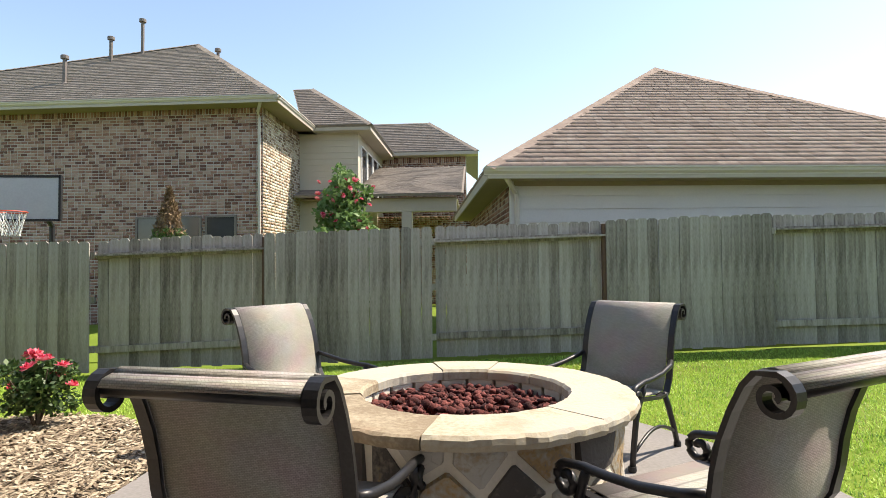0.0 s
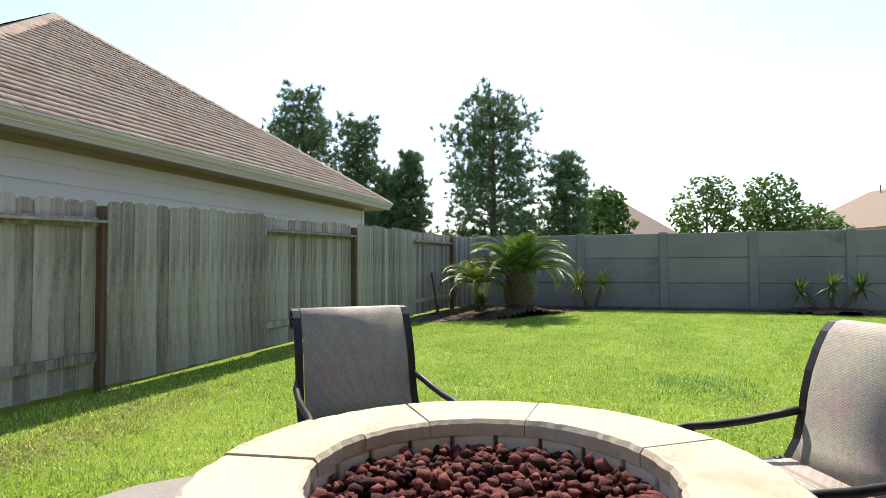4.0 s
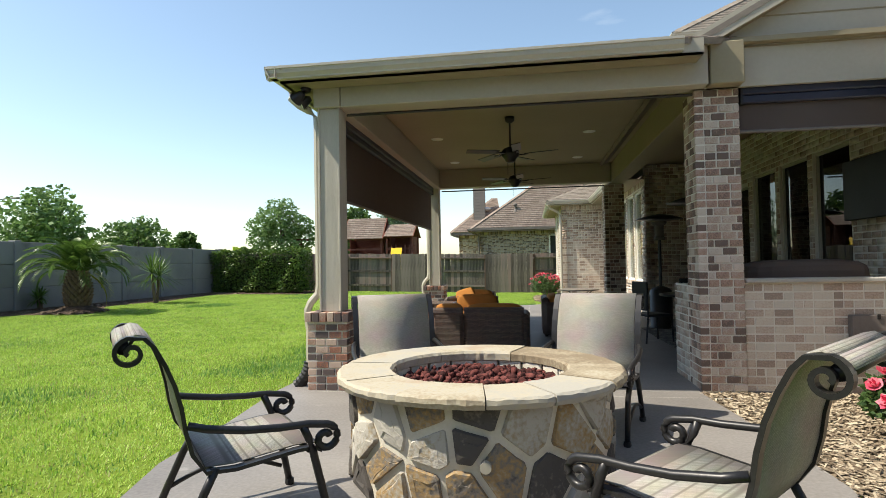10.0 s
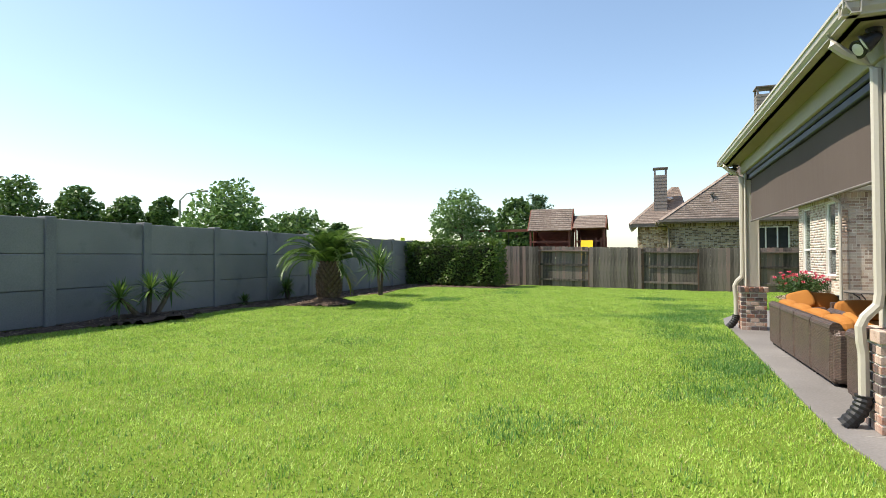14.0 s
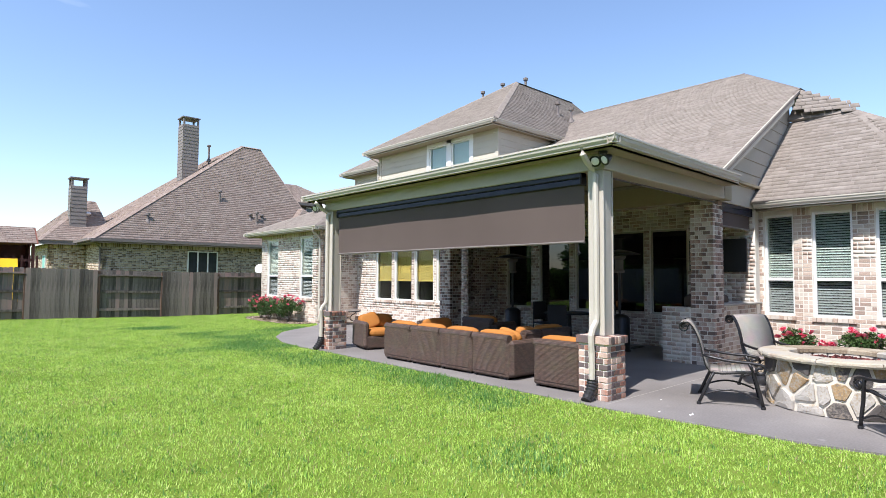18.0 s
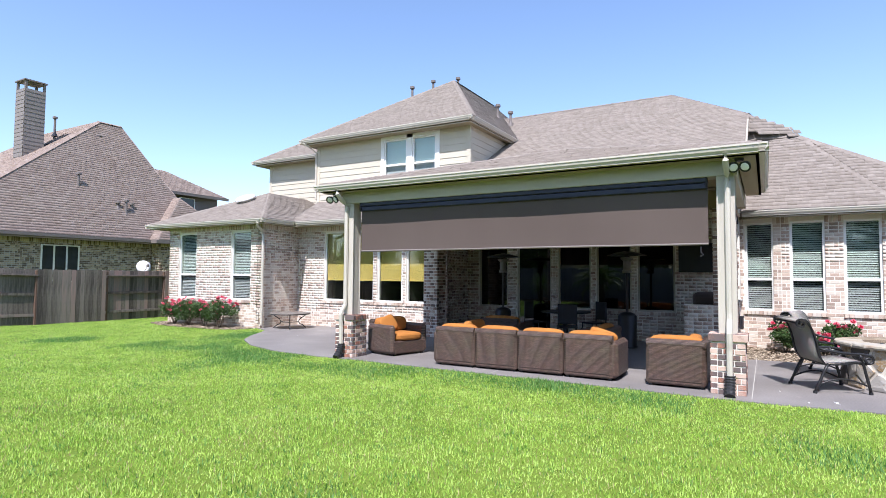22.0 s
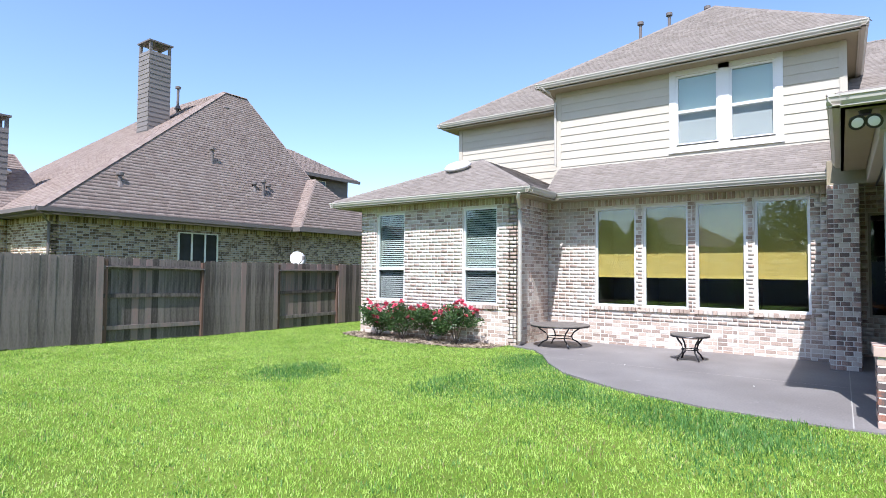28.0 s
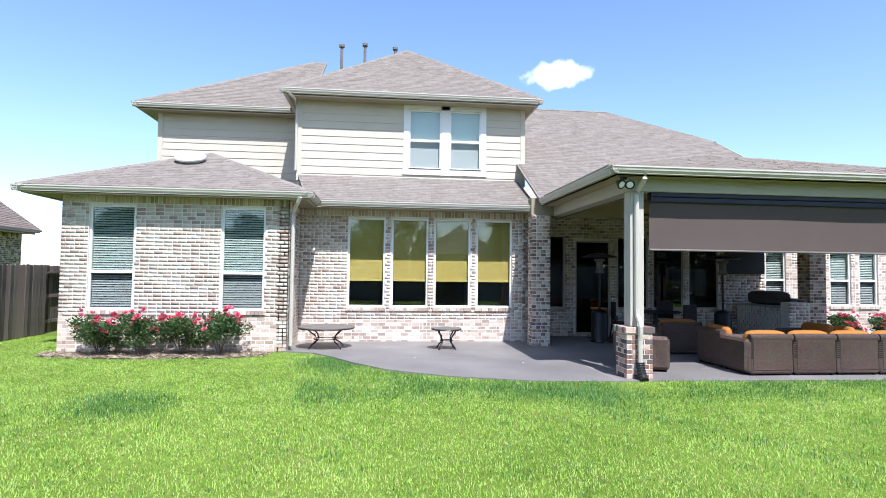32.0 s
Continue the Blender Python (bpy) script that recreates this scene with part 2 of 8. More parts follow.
M_FENCE = material("weathered_grey_cedar", [(0.095, 0.082, 0.07), (0.21, 0.19, 0.165), (0.33, 0.305, 0.275), (0.42, 0.40, 0.37)], 0.92, 2.2, 30, 0.5, spread=0.24, stretch=(7, 7, 0.55), stain=((0.14, 0.15, 0.095), 1.1, 0.64))
M_FENCE_WARM = material("weathered_brown_cedar", [(0.055, 0.046, 0.04), (0.125, 0.107, 0.091), (0.20, 0.173, 0.15), (0.27, 0.187, 0.163)], 0.92, 2.2, 30, 0.5, spread=0.42, stretch=(7, 7, 0.55))
M_POSTWOOD = material("brown_fence_post", [(0.085, 0.05, 0.035), (0.15, 0.095, 0.07)], 0.9, 3, 30, 0.4, stretch=(6, 6, 0.6))
M_SOIL = material("brown_soil", [(0.05, 0.04, 0.03), (0.10, 0.085, 0.06)], 0.98, 3, 40, 0.6)
M_LAWN = material("lawn_thatch", [(0.08, 0.125, 0.016), (0.13, 0.185, 0.026), (0.19, 0.25, 0.045)], 0.95, 0.55, 60, 0.6, spec=0.1, stain=((0.30, 0.27, 0.12), 0.8, 0.66))
M_BLADE = leaf_material("grass_blade", [(0.215, 0.375, 0.045), (0.38, 0.56, 0.08), (0.54, 0.69, 0.18)], 0.5, 0.4)
M_DARKMETAL = material("dark_bronze_metal", [(0.02, 0.019, 0.02), (0.045, 0.043, 0.045)], 0.38, 3, 80, 0.06, metal=0.5, spec=0.5)
M_BLACK = material("black_plastic", [(0.012, 0.012, 0.013), (0.028, 0.028, 0.03)], 0.5, 3, 60, 0.05)
# rooms behind windows: their lack of light put into a near-black colour
M_DARKROOM = material("unlit_room_shade", [(0.05, 0.045, 0.04), (0.075, 0.07, 0.06)], 0.8, 1, 20, 0.03)
M_GLASS = glass_material("window_glass", (0.84, 0.90, 0.87), 0.01, 0.08)
M_GLASS_SCREEN = glass_material("screened_window_glass", (0.72, 0.75, 0.75), 0.15, 0.03)
M_GLASS_DARK = glass_material("dark_window_glass", (0.20, 0.22, 0.22), 0.01, 0.08)
M_BLIND = material("white_slat_blind", [(0.62, 0.63, 0.60), (0.72, 0.73, 0.70)], 0.55, 2, 30, 0.03)
M_BAMBOO = material("woven_bamboo_shade", [(0.52, 0.33, 0.075), (0.67, 0.47, 0.13), (0.76, 0.59, 0.23)], 0.8, 3, 60, 0.3, stretch=(1, 1, 22), spread=0.1)
M_SCREEN = material("brown_shade_cloth", [(0.082, 0.060, 0.052), (0.108, 0.082, 0.071)], 0.85, 0.6, 160, 0.1)
M_NAVY = material("dark_navy_metal", [(0.014, 0.016, 0.032), (0.026, 0.029, 0.052)], 0.45, 3, 60, 0.04, spec=0.4)
M_MULCH_PALE = material("tan_shredded_mulch", [(0.13, 0.095, 0.065), (0.30, 0.235, 0.165), (0.47, 0.39, 0.285)], 0.98, 6, 45, 0.9, spread=0.6, island=True)
M_MULCH = material("brown_bark_mulch", [(0.07, 0.047, 0.034), (0.16, 0.11, 0.08), (0.27, 0.20, 0.15)], 0.98, 6, 45, 0.9, spread=0.6, island=True)


# ---- building helpers ----
class Geo:
    """Collects faces, then links them as one mesh."""

    def __init__(self):
        self.v, self.f = [], []

    def face(self, *pts):
        i = len(self.v)
        self.v += [tuple(p) for p in pts]
        self.f.append(tuple(range(i, i + len(pts))))
        return self

    def box(self, x0, x1, y0, y1, z0, z1, m=None):
        i = len(self.v)
        c = [Vector((x, y, z)) for z in (z0, z1) for x, y in ((x0, y0), (x1, y0), (x1, y1), (x0, y1))]
        self.v += [tuple(m @ p) if m else tuple(p) for p in c]
        self.f += [tuple(i + k for k in q) for q in ((3, 2, 1, 0), (4, 5, 6, 7), (0, 1, 5, 4), (1, 2, 6, 5), (2, 3, 7, 6), (3, 0, 4, 7))]
        return self

    def soft_box(self, x0, x1, y0, y1, z0, z1, r=0.01, m=None):
        """A box with chamfered edges all round."""
        i = len(self.v)
        rings = ((z0, r), (z0 + r, 0), (z1 - r, 0), (z1, r))
        for z, s in rings:
            for x, y in ((x0 + r, y0 + s), (x1 - r, y0 + s), (x1 - s, y0 + r), (x1 - s, y1 - r), (x1 - r, y1 - s), (x0 + r, y1 - s), (x0 + s, y1 - r), (x0 + s, y0 + r)):
                p = Vector((x, y, z))
                self.v.append(tuple(m @ p) if m else tuple(p))
        self.f.append(tuple(i + k for k in range(7, -1, -1)))
        self.f.append(tuple(i + 24 + k for k in range(8)))
        for a in range(3):
            for k in range(8):
                self.f.append((i + a * 8 + k, i + a * 8 + (k + 1) % 8, i + a * 8 + 8 + (k + 1) % 8, i + a * 8 + 8 + k))
        return self

    def tube(self, pts, r, sides=8, squash=1.0, caps=True):
        """A tube along points; r is one radius or one for each point."""
        pts = [Vector(p) for p in pts]
        i0, n = len(self.v), len(pts)
        rr = r if isinstance(r, (list, tuple)) else [r] * n
        up = Vector((0, 0, 1))
        for k, p in enumerate(pts):
            t = (pts[min(k + 1, n - 1)] - pts[max(k - 1, 0)])
            t = t.normalized() if t.length > 1e-9 else Vector((0, 0, 1))
            a = t.cross(up if abs(t.z) < 0.95 else Vector((1, 0, 0))).normalized()
            b = a.cross(t)
            for j in range(sides):
                w = 2 * math.pi * j / sides
                self.v.append(tuple(p + (a * math.cos(w) + b * math.sin(w) * squash) * rr[k]))
        for k in range(n - 1):
            for j in range(sides):
                q = (j + 1) % sides
                self.f.append((i0 + k * sides + j, i0 + k * sides + q, i0 + (k + 1) * sides + q, i0 + (k + 1) * sides + j))
        if caps:
            self.f.append(tuple(i0 + j for j in range(sides - 1, -1, -1)))
            self.f.append(tuple(i0 + (n - 1) * sides + j for j in range(sides)))
        return self

    def lathe(self, profile, centre=(0, 0, 0), sides=24, m=None):
        """Turns a profile of (radius, height) round the upright axis."""
        i0, n = len(self.v), len(profile)
        for r, z in profile:
            for j in range(sides):
                w = 2 * math.pi * j / sides
                p = Vector((centre[0] + r * math.cos(w), centre[1] + r * math.sin(w), centre[2] + z))
                self.v.append(tuple(m @ p) if m else tuple(p))
        for k in range(n - 1):
            for j in range(sides):
                q = (j + 1) % sides
                self.f.append((i0 + k * sides + j, i0 + k * sides + q, i0 + (k + 1) * sides + q, i0 + (k + 1) * sides + j))
        self.f.append(tuple(i0 + j for j in range(sides - 1, -1, -1)))
        self.f.append(tuple(i0 + (n - 1) * sides + j for j in range(sides)))
        return self

    def prism(self, poly, depth_vec):
        """A flat polygon pushed along a vector."""
        d = Vector(depth_vec)
        i, n = len(self.v), len(poly)
        self.v += [tuple(Vector(p)) for p in poly] + [tuple(Vector(p) + d) for p in poly]
        self.f.append(tuple(i + k for k in range(n - 1, -1, -1)))
        self.f.append(tuple(i + n + k for k in range(n)))
        for k in range(n):
            self.f.append((i + k, i + (k + 1) % n, i + n + (k + 1) % n, i + n + k))
        return self

    def mesh(self, name, mat, smooth=False):
        me = bpy.data.meshes.new(name)
        me.from_pydata(self.v, [], self.f)
        if mat:
            me.materials.append(mat)
        if smooth:
            me.polygons.foreach_set("use_smooth", [True] * len(me.polygons))
        me.update()
        return me


def part(name, geo, mat, parent=None, label="", smooth=False):
    """Links collected faces, or a ready mesh, as one object, under a parent if given."""
    ob = new(name, geo.mesh(name, mat, smooth) if isinstance(geo, Geo) else geo)
    if parent is not None:
        ob.parent = parent
    if label:
        ob["label"] = label
    return ob


def thing(name, at=(0, 0, 0), label="", category="", group="", kind="", turn=0.0):
    """An empty at a thing's base, under which its parts go."""
    ob = new(name)
    ob.empty_display_size = 0.1
    ob.location, ob.rotation_euler = at, (0, 0, radians(turn))
    return tagged(ob, label, category, group, kind)


def raw_mesh(name, verts, faces, mat):
    """A mesh straight from arrays, for very many like pieces."""
    me = bpy.data.meshes.new(name)
    verts, faces = np.asarray(verts, dtype=np.float32), np.asarray(faces, dtype=np.int32)
    k = faces.shape[1]
    me.vertices.add(len(verts))
    me.vertices.foreach_set("co", verts.ravel())
    me.loops.add(faces.size)
    me.loops.foreach_set("vertex_index", faces.ravel())
    me.polygons.add(len(faces))
    me.polygons.foreach_set("loop_start", np.arange(0, faces.size, k, dtype=np.int32))
    me.materials.append(mat)
    me.update(calc_edges=True)
    return me


RNG = np.random.default_rng(7)


def wall_frame(p0, p1):
    """Unit vector along a wall and its outward normal (to the right of p0 -> p1)."""
    d = Vector((p1[0] - p0[0], p1[1] - p0[1], 0))
    u = d.normalized()
    return u, Vector((u.y, -u.x, 0)), d.length


def free_spans(s0, s1, za, zb, holes):
    """What is left of s0..s1 in the band za..zb once the holes are taken out."""
    spans = [(s0, s1)]
    for a, b, c, d in holes:
        if c < zb - 1e-4 and d > za + 1e-4:
            spans = [q for p, r in spans for q in ((p, min(r, a)), (max(p, b), r)) if q[1] - q[0] > 0.02]
    return spans


def wall_core(geo, p0, p1, z0, z1, holes=(), thick=0.22, back=0.0):
    """The solid of a wall behind its face, with openings cut through."""
    u, n, length = wall_frame(p0, p1)
    o = Vector((p0[0], p0[1], 0))
    cuts = sorted({0.0, length, *[min(max(v, 0), length) for h in holes for v in h[:2]]})
    for a, b in zip(cuts, cuts[1:]):
        if b - a < 1e-4:
            continue
        mid, levels = (a + b) / 2, [(z0, z1)]
        for h in holes:
            if h[0] < mid < h[1]:
                levels = [q for p, r in levels for q in ((p, min(r, h[2])), (max(p, h[3]), r)) if q[1] - q[0] > 1e-3]
        for za, zb in levels:
            q = [o + u * a - n * back, o + u * b - n * back, o + u * b - n * (thick + back), o + u * a - n * (thick + back)]
            geo.prism([(p.x, p.y, za) for p in q], (0, 0, zb - za))
    return geo


def brick_boxes(p0, p1, z0, z1, holes=(), course=0.0815, length=0.182, joint=0.016, proud=0.004, soldier=0.0, seed=1):
    """Bricks in running bond over a wall face: arrays of corners and faces (front, top, bottom and ends)."""
    u, n, total = wall_frame(p0, p1)
    o = Vector((p0[0], p0[1], 0))
    rng = random.Random(seed)
    V, F = [], []

    def one(a, b, za, zb):
        i = len(V)
        d = proud + rng.uniform(-0.0015, 0.002)
        for k in (-0.012, d):
            for s, z in ((a, za), (b, za), (b, zb), (a, zb)):
                p = o + u * s + n * k
                V.append((p.x, p.y, z))
        F.extend([(i + 4, i + 5, i + 6, i + 7), (i, i + 1, i + 5, i + 4), (i + 1, i + 2, i + 6, i + 5), (i + 2, i + 3, i + 7, i + 6), (i + 3, i, i + 4, i + 7)])

    top = z1 - soldier
    rows = max(1, round((top - z0) / course))
    h = (top - z0) / rows
    for r in range(rows):
        za, zb = z0 + r * h, z0 + (r + 1) * h - joint
        for a, b in free_spans(0, total, za, zb, holes):
            s = a - (length * 0.5 if r % 2 else 0) - (a % length if a > 0.01 else 0)
            while s < b:
                e = s + length if rng.random() < 0.72 else s + length * 0.5
                q0, q1 = max(s, a), min(e, b) - joint
                if q1 - q0 > 0.03:
                    one(q0, q1, za, zb)
                s = e
    if soldier:
        for a, b in free_spans(0, total, top, z1, holes):
            s = a
            while s < b - 0.02:
                one(s, min(s + course, b) - joint, top, z1 - joint)
                s += course
    return V, F


BRICK_MESH = {}


def brick_wall(name, p0, p1, z0, z1, holes=(), mat=None, mortar=None, label="", soldier=0.24, thick=0.22, seed=1, sills=True, course=0.0815, pieces=0):
    """A brick wall: mortar body with openings, and the bricks proud of it."""
    wall = part(name, wall_core(Geo(), p0, p1, z0, z1, holes, thick), mortar or M_MORTAR)
    tagged(wall, label, "wall", kind="structure")
    V, F = brick_boxes(p0, p1, z0, z1, holes, course=course, soldier=soldier, seed=seed)
    if pieces:
        # the lowest courses are laid brick by brick
        u, n, _ = wall_frame(p0, p1)
        k = min(pieces, len(V) // 8)
        V = np.array(V)
        for j in range(k):
            q = V[j * 8:j * 8 + 8]
            ln, ht = round(float(np.linalg.norm(q[1] - q[0])), 2), round(float(q[3][2] - q[0][2]), 3)
            if (ln, ht) not in BRICK_MESH:
                BRICK_MESH[ln, ht] = Geo().soft_box(0, ln, -0.0045, 0.012, 0, ht, 0.002).mesh("brick", M_BRICK_PIECE)
            ob = new("brick", BRICK_MESH[ln, ht])
            ob.parent = wall
            c = q[0]
            ob.matrix_local = Matrix(((u.x, -n.x, 0, c[0] + n.x * 0.012), (u.y, -n.y, 0, c[1] + n.y * 0.012), (0, 0, 1, c[2]), (0, 0, 0, 1)))
        V, F = V[k * 8:], np.array(F[k * 5:]).reshape(-1, 4) - k * 8
    b = part("bricks", raw_mesh("bricks", V, F, mat or M_BRICK), None, wall) if len(F) else wall
    if b is not wall:
        tagged(b, "mottled buff and grey bricks in running bond", kind="stuff")
    if sills:
        u, n, _ = wall_frame(p0, p1)
        o = Vector((p0[0], p0[1], 0))
        for a, b2, c, d in holes:
            g = Geo()
            s = a - 0.03
            while s < b2 + 0.02:
                q = [o + u * s + n * 0.045, o + u * min(s + 0.075, b2 + 0.03) + n * 0.045, o + u * min(s + 0.075, b2 + 0.03) - n * 0.1, o + u * s - n * 0.1]
                g.prism([(p.x, p.y, c - 0.085) for p in q], (0, 0, 0.08))
                s += 0.085
            part("sill", g, mat or M_BRICK, wall, "brick rowlock sill")
    return wall


def window_unit(name, p0, p1, s0, s1, z0, z1, label, rail=None, blind="", glass=None, depth=0.07, group="", mat=None, bar=0.045):
    """A window in an opening: frame, meeting rail, panes and what hangs behind them."""
    u, n, _ = wall_frame(p0, p1)
    o = Vector((p0[0], p0[1], 0)) + u * s0
    w, h = s1 - s0, z1 - z0
    turn = Matrix(((u.x, -n.x, 0, o.x), (u.y, -n.y, 0, o.y), (0, 0, 1, z0), (0, 0, 0, 1)))
    win = thing(name, label=label, category="window", kind="structure", group=group)
    win.matrix_world = turn
    mat = mat or M_WHITE
    d0, d1 = depth - 0.03, depth + 0.03
    fr = Geo()
    fr.box(0, bar, d0, d1, 0, h).box(w - bar, w, d0, d1, 0, h).box(bar, w - bar, d0, d1, 0, bar).box(bar, w - bar, d0, d1, h - bar, h)
    part("window_frame", fr, mat, win)
    part("window_sill", Geo().box(0, w, 0.0, d0, 0, 0.02), mat, win)
    spans = [(bar, h - bar)]
    if rail:
        r = rail - z0
        part("meeting_rail", Geo().box(bar, w - bar, d0 - 0.01, d1, r - 0.03, r + 0.03), mat, win)
        spans = [(bar, r - 0.03), (r + 0.03, h - bar)]
    for a, b in spans:
        p = part("pane", Geo().box(bar, w - bar, depth - 0.003, depth + 0.003, a, b), glass or (M_GLASS_SCREEN if rail and a < 0.1 else M_GLASS), win)
        p.visible_shadow = False
    y = depth + 0.07
    if blind == "slats":
        g, z = Geo(), 0.03
        while z < h - 0.03:
            g.face((0.03, y - 0.018, z), (w - 0.03, y - 0.018, z), (w - 0.03, y + 0.018, z + 0.034), (0.03, y + 0.018, z + 0.034))
            z += 0.050
        part("blind", g, M_BLIND, win, "white horizontal slat blind")
    elif blind == "shade":
        part("roller_shade", Geo().box(0.03, w - 0.03, y, y + 0.006, 0.02, h - 0.02), M_BLIND, win, "pale drawn roller shade")
    elif blind == "bamboo":
        drop = 0.30 * h
        g, z = Geo(), drop
        while z < h - 0.03:
            g.box(0.02, w - 0.02, y, y + 0.006, z, z + 0.011)
            z += 0.0135
        for s in (0.14, w / 2, w - 0.14):
            g.box(s - 0.004, s + 0.004, y - 0.004, y, drop, h - 0.03)
        g.box(0.015, w - 0.015, y - 0.012, y + 0.02, drop - 0.02, drop + 0.03)
        part("shade", g, M_BAMBOO, win, "golden woven bamboo roman shade")
    # an added box, coloured near-black for the unlit room behind
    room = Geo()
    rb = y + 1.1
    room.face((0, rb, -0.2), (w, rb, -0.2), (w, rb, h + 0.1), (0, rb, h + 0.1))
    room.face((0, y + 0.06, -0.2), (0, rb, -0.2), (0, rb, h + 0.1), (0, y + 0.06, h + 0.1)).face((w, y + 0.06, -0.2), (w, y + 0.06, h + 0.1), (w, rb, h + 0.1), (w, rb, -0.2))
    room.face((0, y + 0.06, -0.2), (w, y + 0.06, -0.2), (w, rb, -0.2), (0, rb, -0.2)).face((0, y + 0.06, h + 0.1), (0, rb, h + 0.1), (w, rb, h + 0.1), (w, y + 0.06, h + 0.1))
    part("room_box", room, M_DARKROOM, win, "unlit room behind the window")
    return win


def shingles(pts, course=0.145, seed=3, lift=0.012):
    """Rows of asphalt tabs over a flat, convex roof slope."""
    P = [Vector(p) for p in pts]
    nrm = Vector((0, 0, 0))
    for i in range(len(P)):
        a, b = P[i], P[(i + 1) % len(P)]
        nrm += a.cross(b)
    nrm.normalize()
    if nrm.z < 0:
        nrm.negate()
    flat = Vector((0, 0, 1)).cross(nrm).normalized()
    upv = nrm.cross(flat).normalized()
    if upv.z < 0:
        upv.negate()
    o = P[0]
    q = [((p - o).dot(flat), (p - o).dot(upv)) for p in P]
    lo, hi = min(b for _, b in q), max(b for _, b in q)
    rng = random.Random(seed)
    V, F = [], []
    v = lo
    while v < hi - 0.01:
        xs = []
        vm = min(v + course * 0.5, hi)
        for i in range(len(q)):
            (a0, b0), (a1, b1) = q[i], q[(i + 1) % len(q)]
            if (b0 - vm) * (b1 - vm) < 0:
                xs.append(a0 + (a1 - a0) * (vm - b0) / (b1 - b0))
        if len(xs) >= 2:
            xs = [min(xs) + 0.05, max(xs) - 0.05]
            s, e = xs
            s -= rng.uniform(0, 0.2)
            first = True
            while s < e:
                w = rng.choice((0.15, 0.21, 0.27, 0.33))
                a, b = (min(xs) if first else s), min(s + w, e)
                first = False
                if b - a > 0.02:
                    k = lift * rng.choice((0.7, 1.0, 1.35))
                    i = len(V)
                    base = o + upv * v
                    top = min(v + course * 1.15, hi)
                    f0, f1 = base + flat * (a + 0.004), base + flat * (b - 0.004)
                    g0, g1 = o + upv * top + flat * (a + 0.004), o + upv * top + flat * (b - 0.004)
                    for p in (f0, f1, f0 + nrm * k, f1 + nrm * k, g1 + nrm * 0.002, g0 + nrm * 0.002):
                        V.append(tuple(p))
                    F.append((i, i + 1, i + 3, i + 2))
                    F.append((i + 2, i + 3, i + 4, i + 5))
                s += w
        v += course
    return V, F, nrm


def roof_slope(parent, pts, mat, course=0.145, seed=3, thick=0.06, name="roof_slope"):
    """One slope: a thin deck and its shingles."""
    V, F, nrm = shingles(pts, course, seed)
    deck = part(name, Geo().prism([Vector(p) - nrm * thick for p in pts], nrm * (thick - 0.004)), mat, parent)
    s = part("shingles", raw_mesh("shingles", V, F, mat), None, deck)
    tagged(s, "weathered grey-brown asphalt shingles", kind="stuff")
    return deck


def ridge_cap(parent, a, b, mat, step=0.17):
    """Folded cap shingles along a ridge or hip."""
    a, b = Vector(a), Vector(b)
    d = b - a
    u = d.normalized()
    side = u.cross(Vector((0, 0, 1))).normalized()
    upn = side.cross(u).normalized()
    g, k = Geo(), 0.0
    while k < d.length - 0.05:
        p, q = a + u * k + upn * 0.028, a + u * min(k + step * 1.1, d.length) + upn * 0.018
        for sgn in (1, -1):
            w = side * (0.13 * sgn) - upn * 0.075
            g.face(p, q, q + w, p + w)
        k += step
    return tagged(part("ridge_cap", g, mat, parent), "overlapping cap shingles", kind="stuff")


def gutter_run(parent, pts, mat=None, w=0.12, h=0.12, closed=False):
    """A K-shaped gutter along the eaves; the points are its outer upper edge, outward to the right."""
    mat = mat or M_GUTTER
    for a, b in zip(pts, pts[1:]):
        a, b = Vector(a), Vector(b)
        u = (b - a).normalized()
        n = Vector((u.y, -u.x, 0))
        prof = [(0, 0), (0.0, -0.025), (-0.012, -0.03), (-0.02, -0.07), (-0.05, -0.105), (-0.05, -h), (-w, -h), (-w, 0.0), (-w + 0.006, 0.0), (-w + 0.006, -h + 0.01), (-0.055, -h + 0.01), (-0.008, -0.004)]
        ring = [(n * x + Vector((0, 0, z))) for x, z in prof]
        part("gutter", Geo().prism([a + r for r in ring], b - a), mat, parent, "tan seamless metal gutter")


def downspout(parent, pts, mat=None, w=0.042):
    return part("downspout", Geo().tube(pts, w, 8), mat or M_GUTTER, parent, "corrugated painted metal downspout")


def lap_siding(parent, p0, p1, z0, z1, holes=(), mat=None, board=0.19, name="siding"):
    """Lap boards: each leans out at its foot over the one below."""
    u, n, length = wall_frame(p0, p1)
    o = Vector((p0[0], p0[1], 0))
    z = z0
    while z < z1 - 0.01:
        zt = min(z + board, z1)
        for a, b in free_spans(0, length, z, zt, holes):
            q = [(o + u * a + n * 0.022, z), (o + u * b + n * 0.022, z), (o + u * b + n * 0.006, zt), (o + u * a + n * 0.006, zt), (o + u * a, z), (o + u * b, z)]
            p = [(v.x, v.y, k) for v, k in q]
            part("siding_board", Geo().face(*p[:4]).face(p[4], p[5], p[1], p[0]), mat or M_SIDING, parent)
        z += board


# ---- ground ----
def sheet(name, poly, z, mat, label, category, kind="structure", drop=0.0):
    g = Geo()
    if drop:
        g.prism([(x, y, z - drop) for x, y in poly], (0, 0, drop))
    else:
        g.face(*[(x, y, z) for x, y in poly])
    return tagged(part(name, g, mat), label, category, kind=kind)


def arc(cx, cy, r, a0, a1, n=14):
    return [(cx + r * math.cos(radians(a0 + (a1 - a0) * k / n)), cy + r * math.sin(radians(a0 + (a1 - a0) * k / n))) for k in range(n + 1)]


LAWN_Z = -0.035


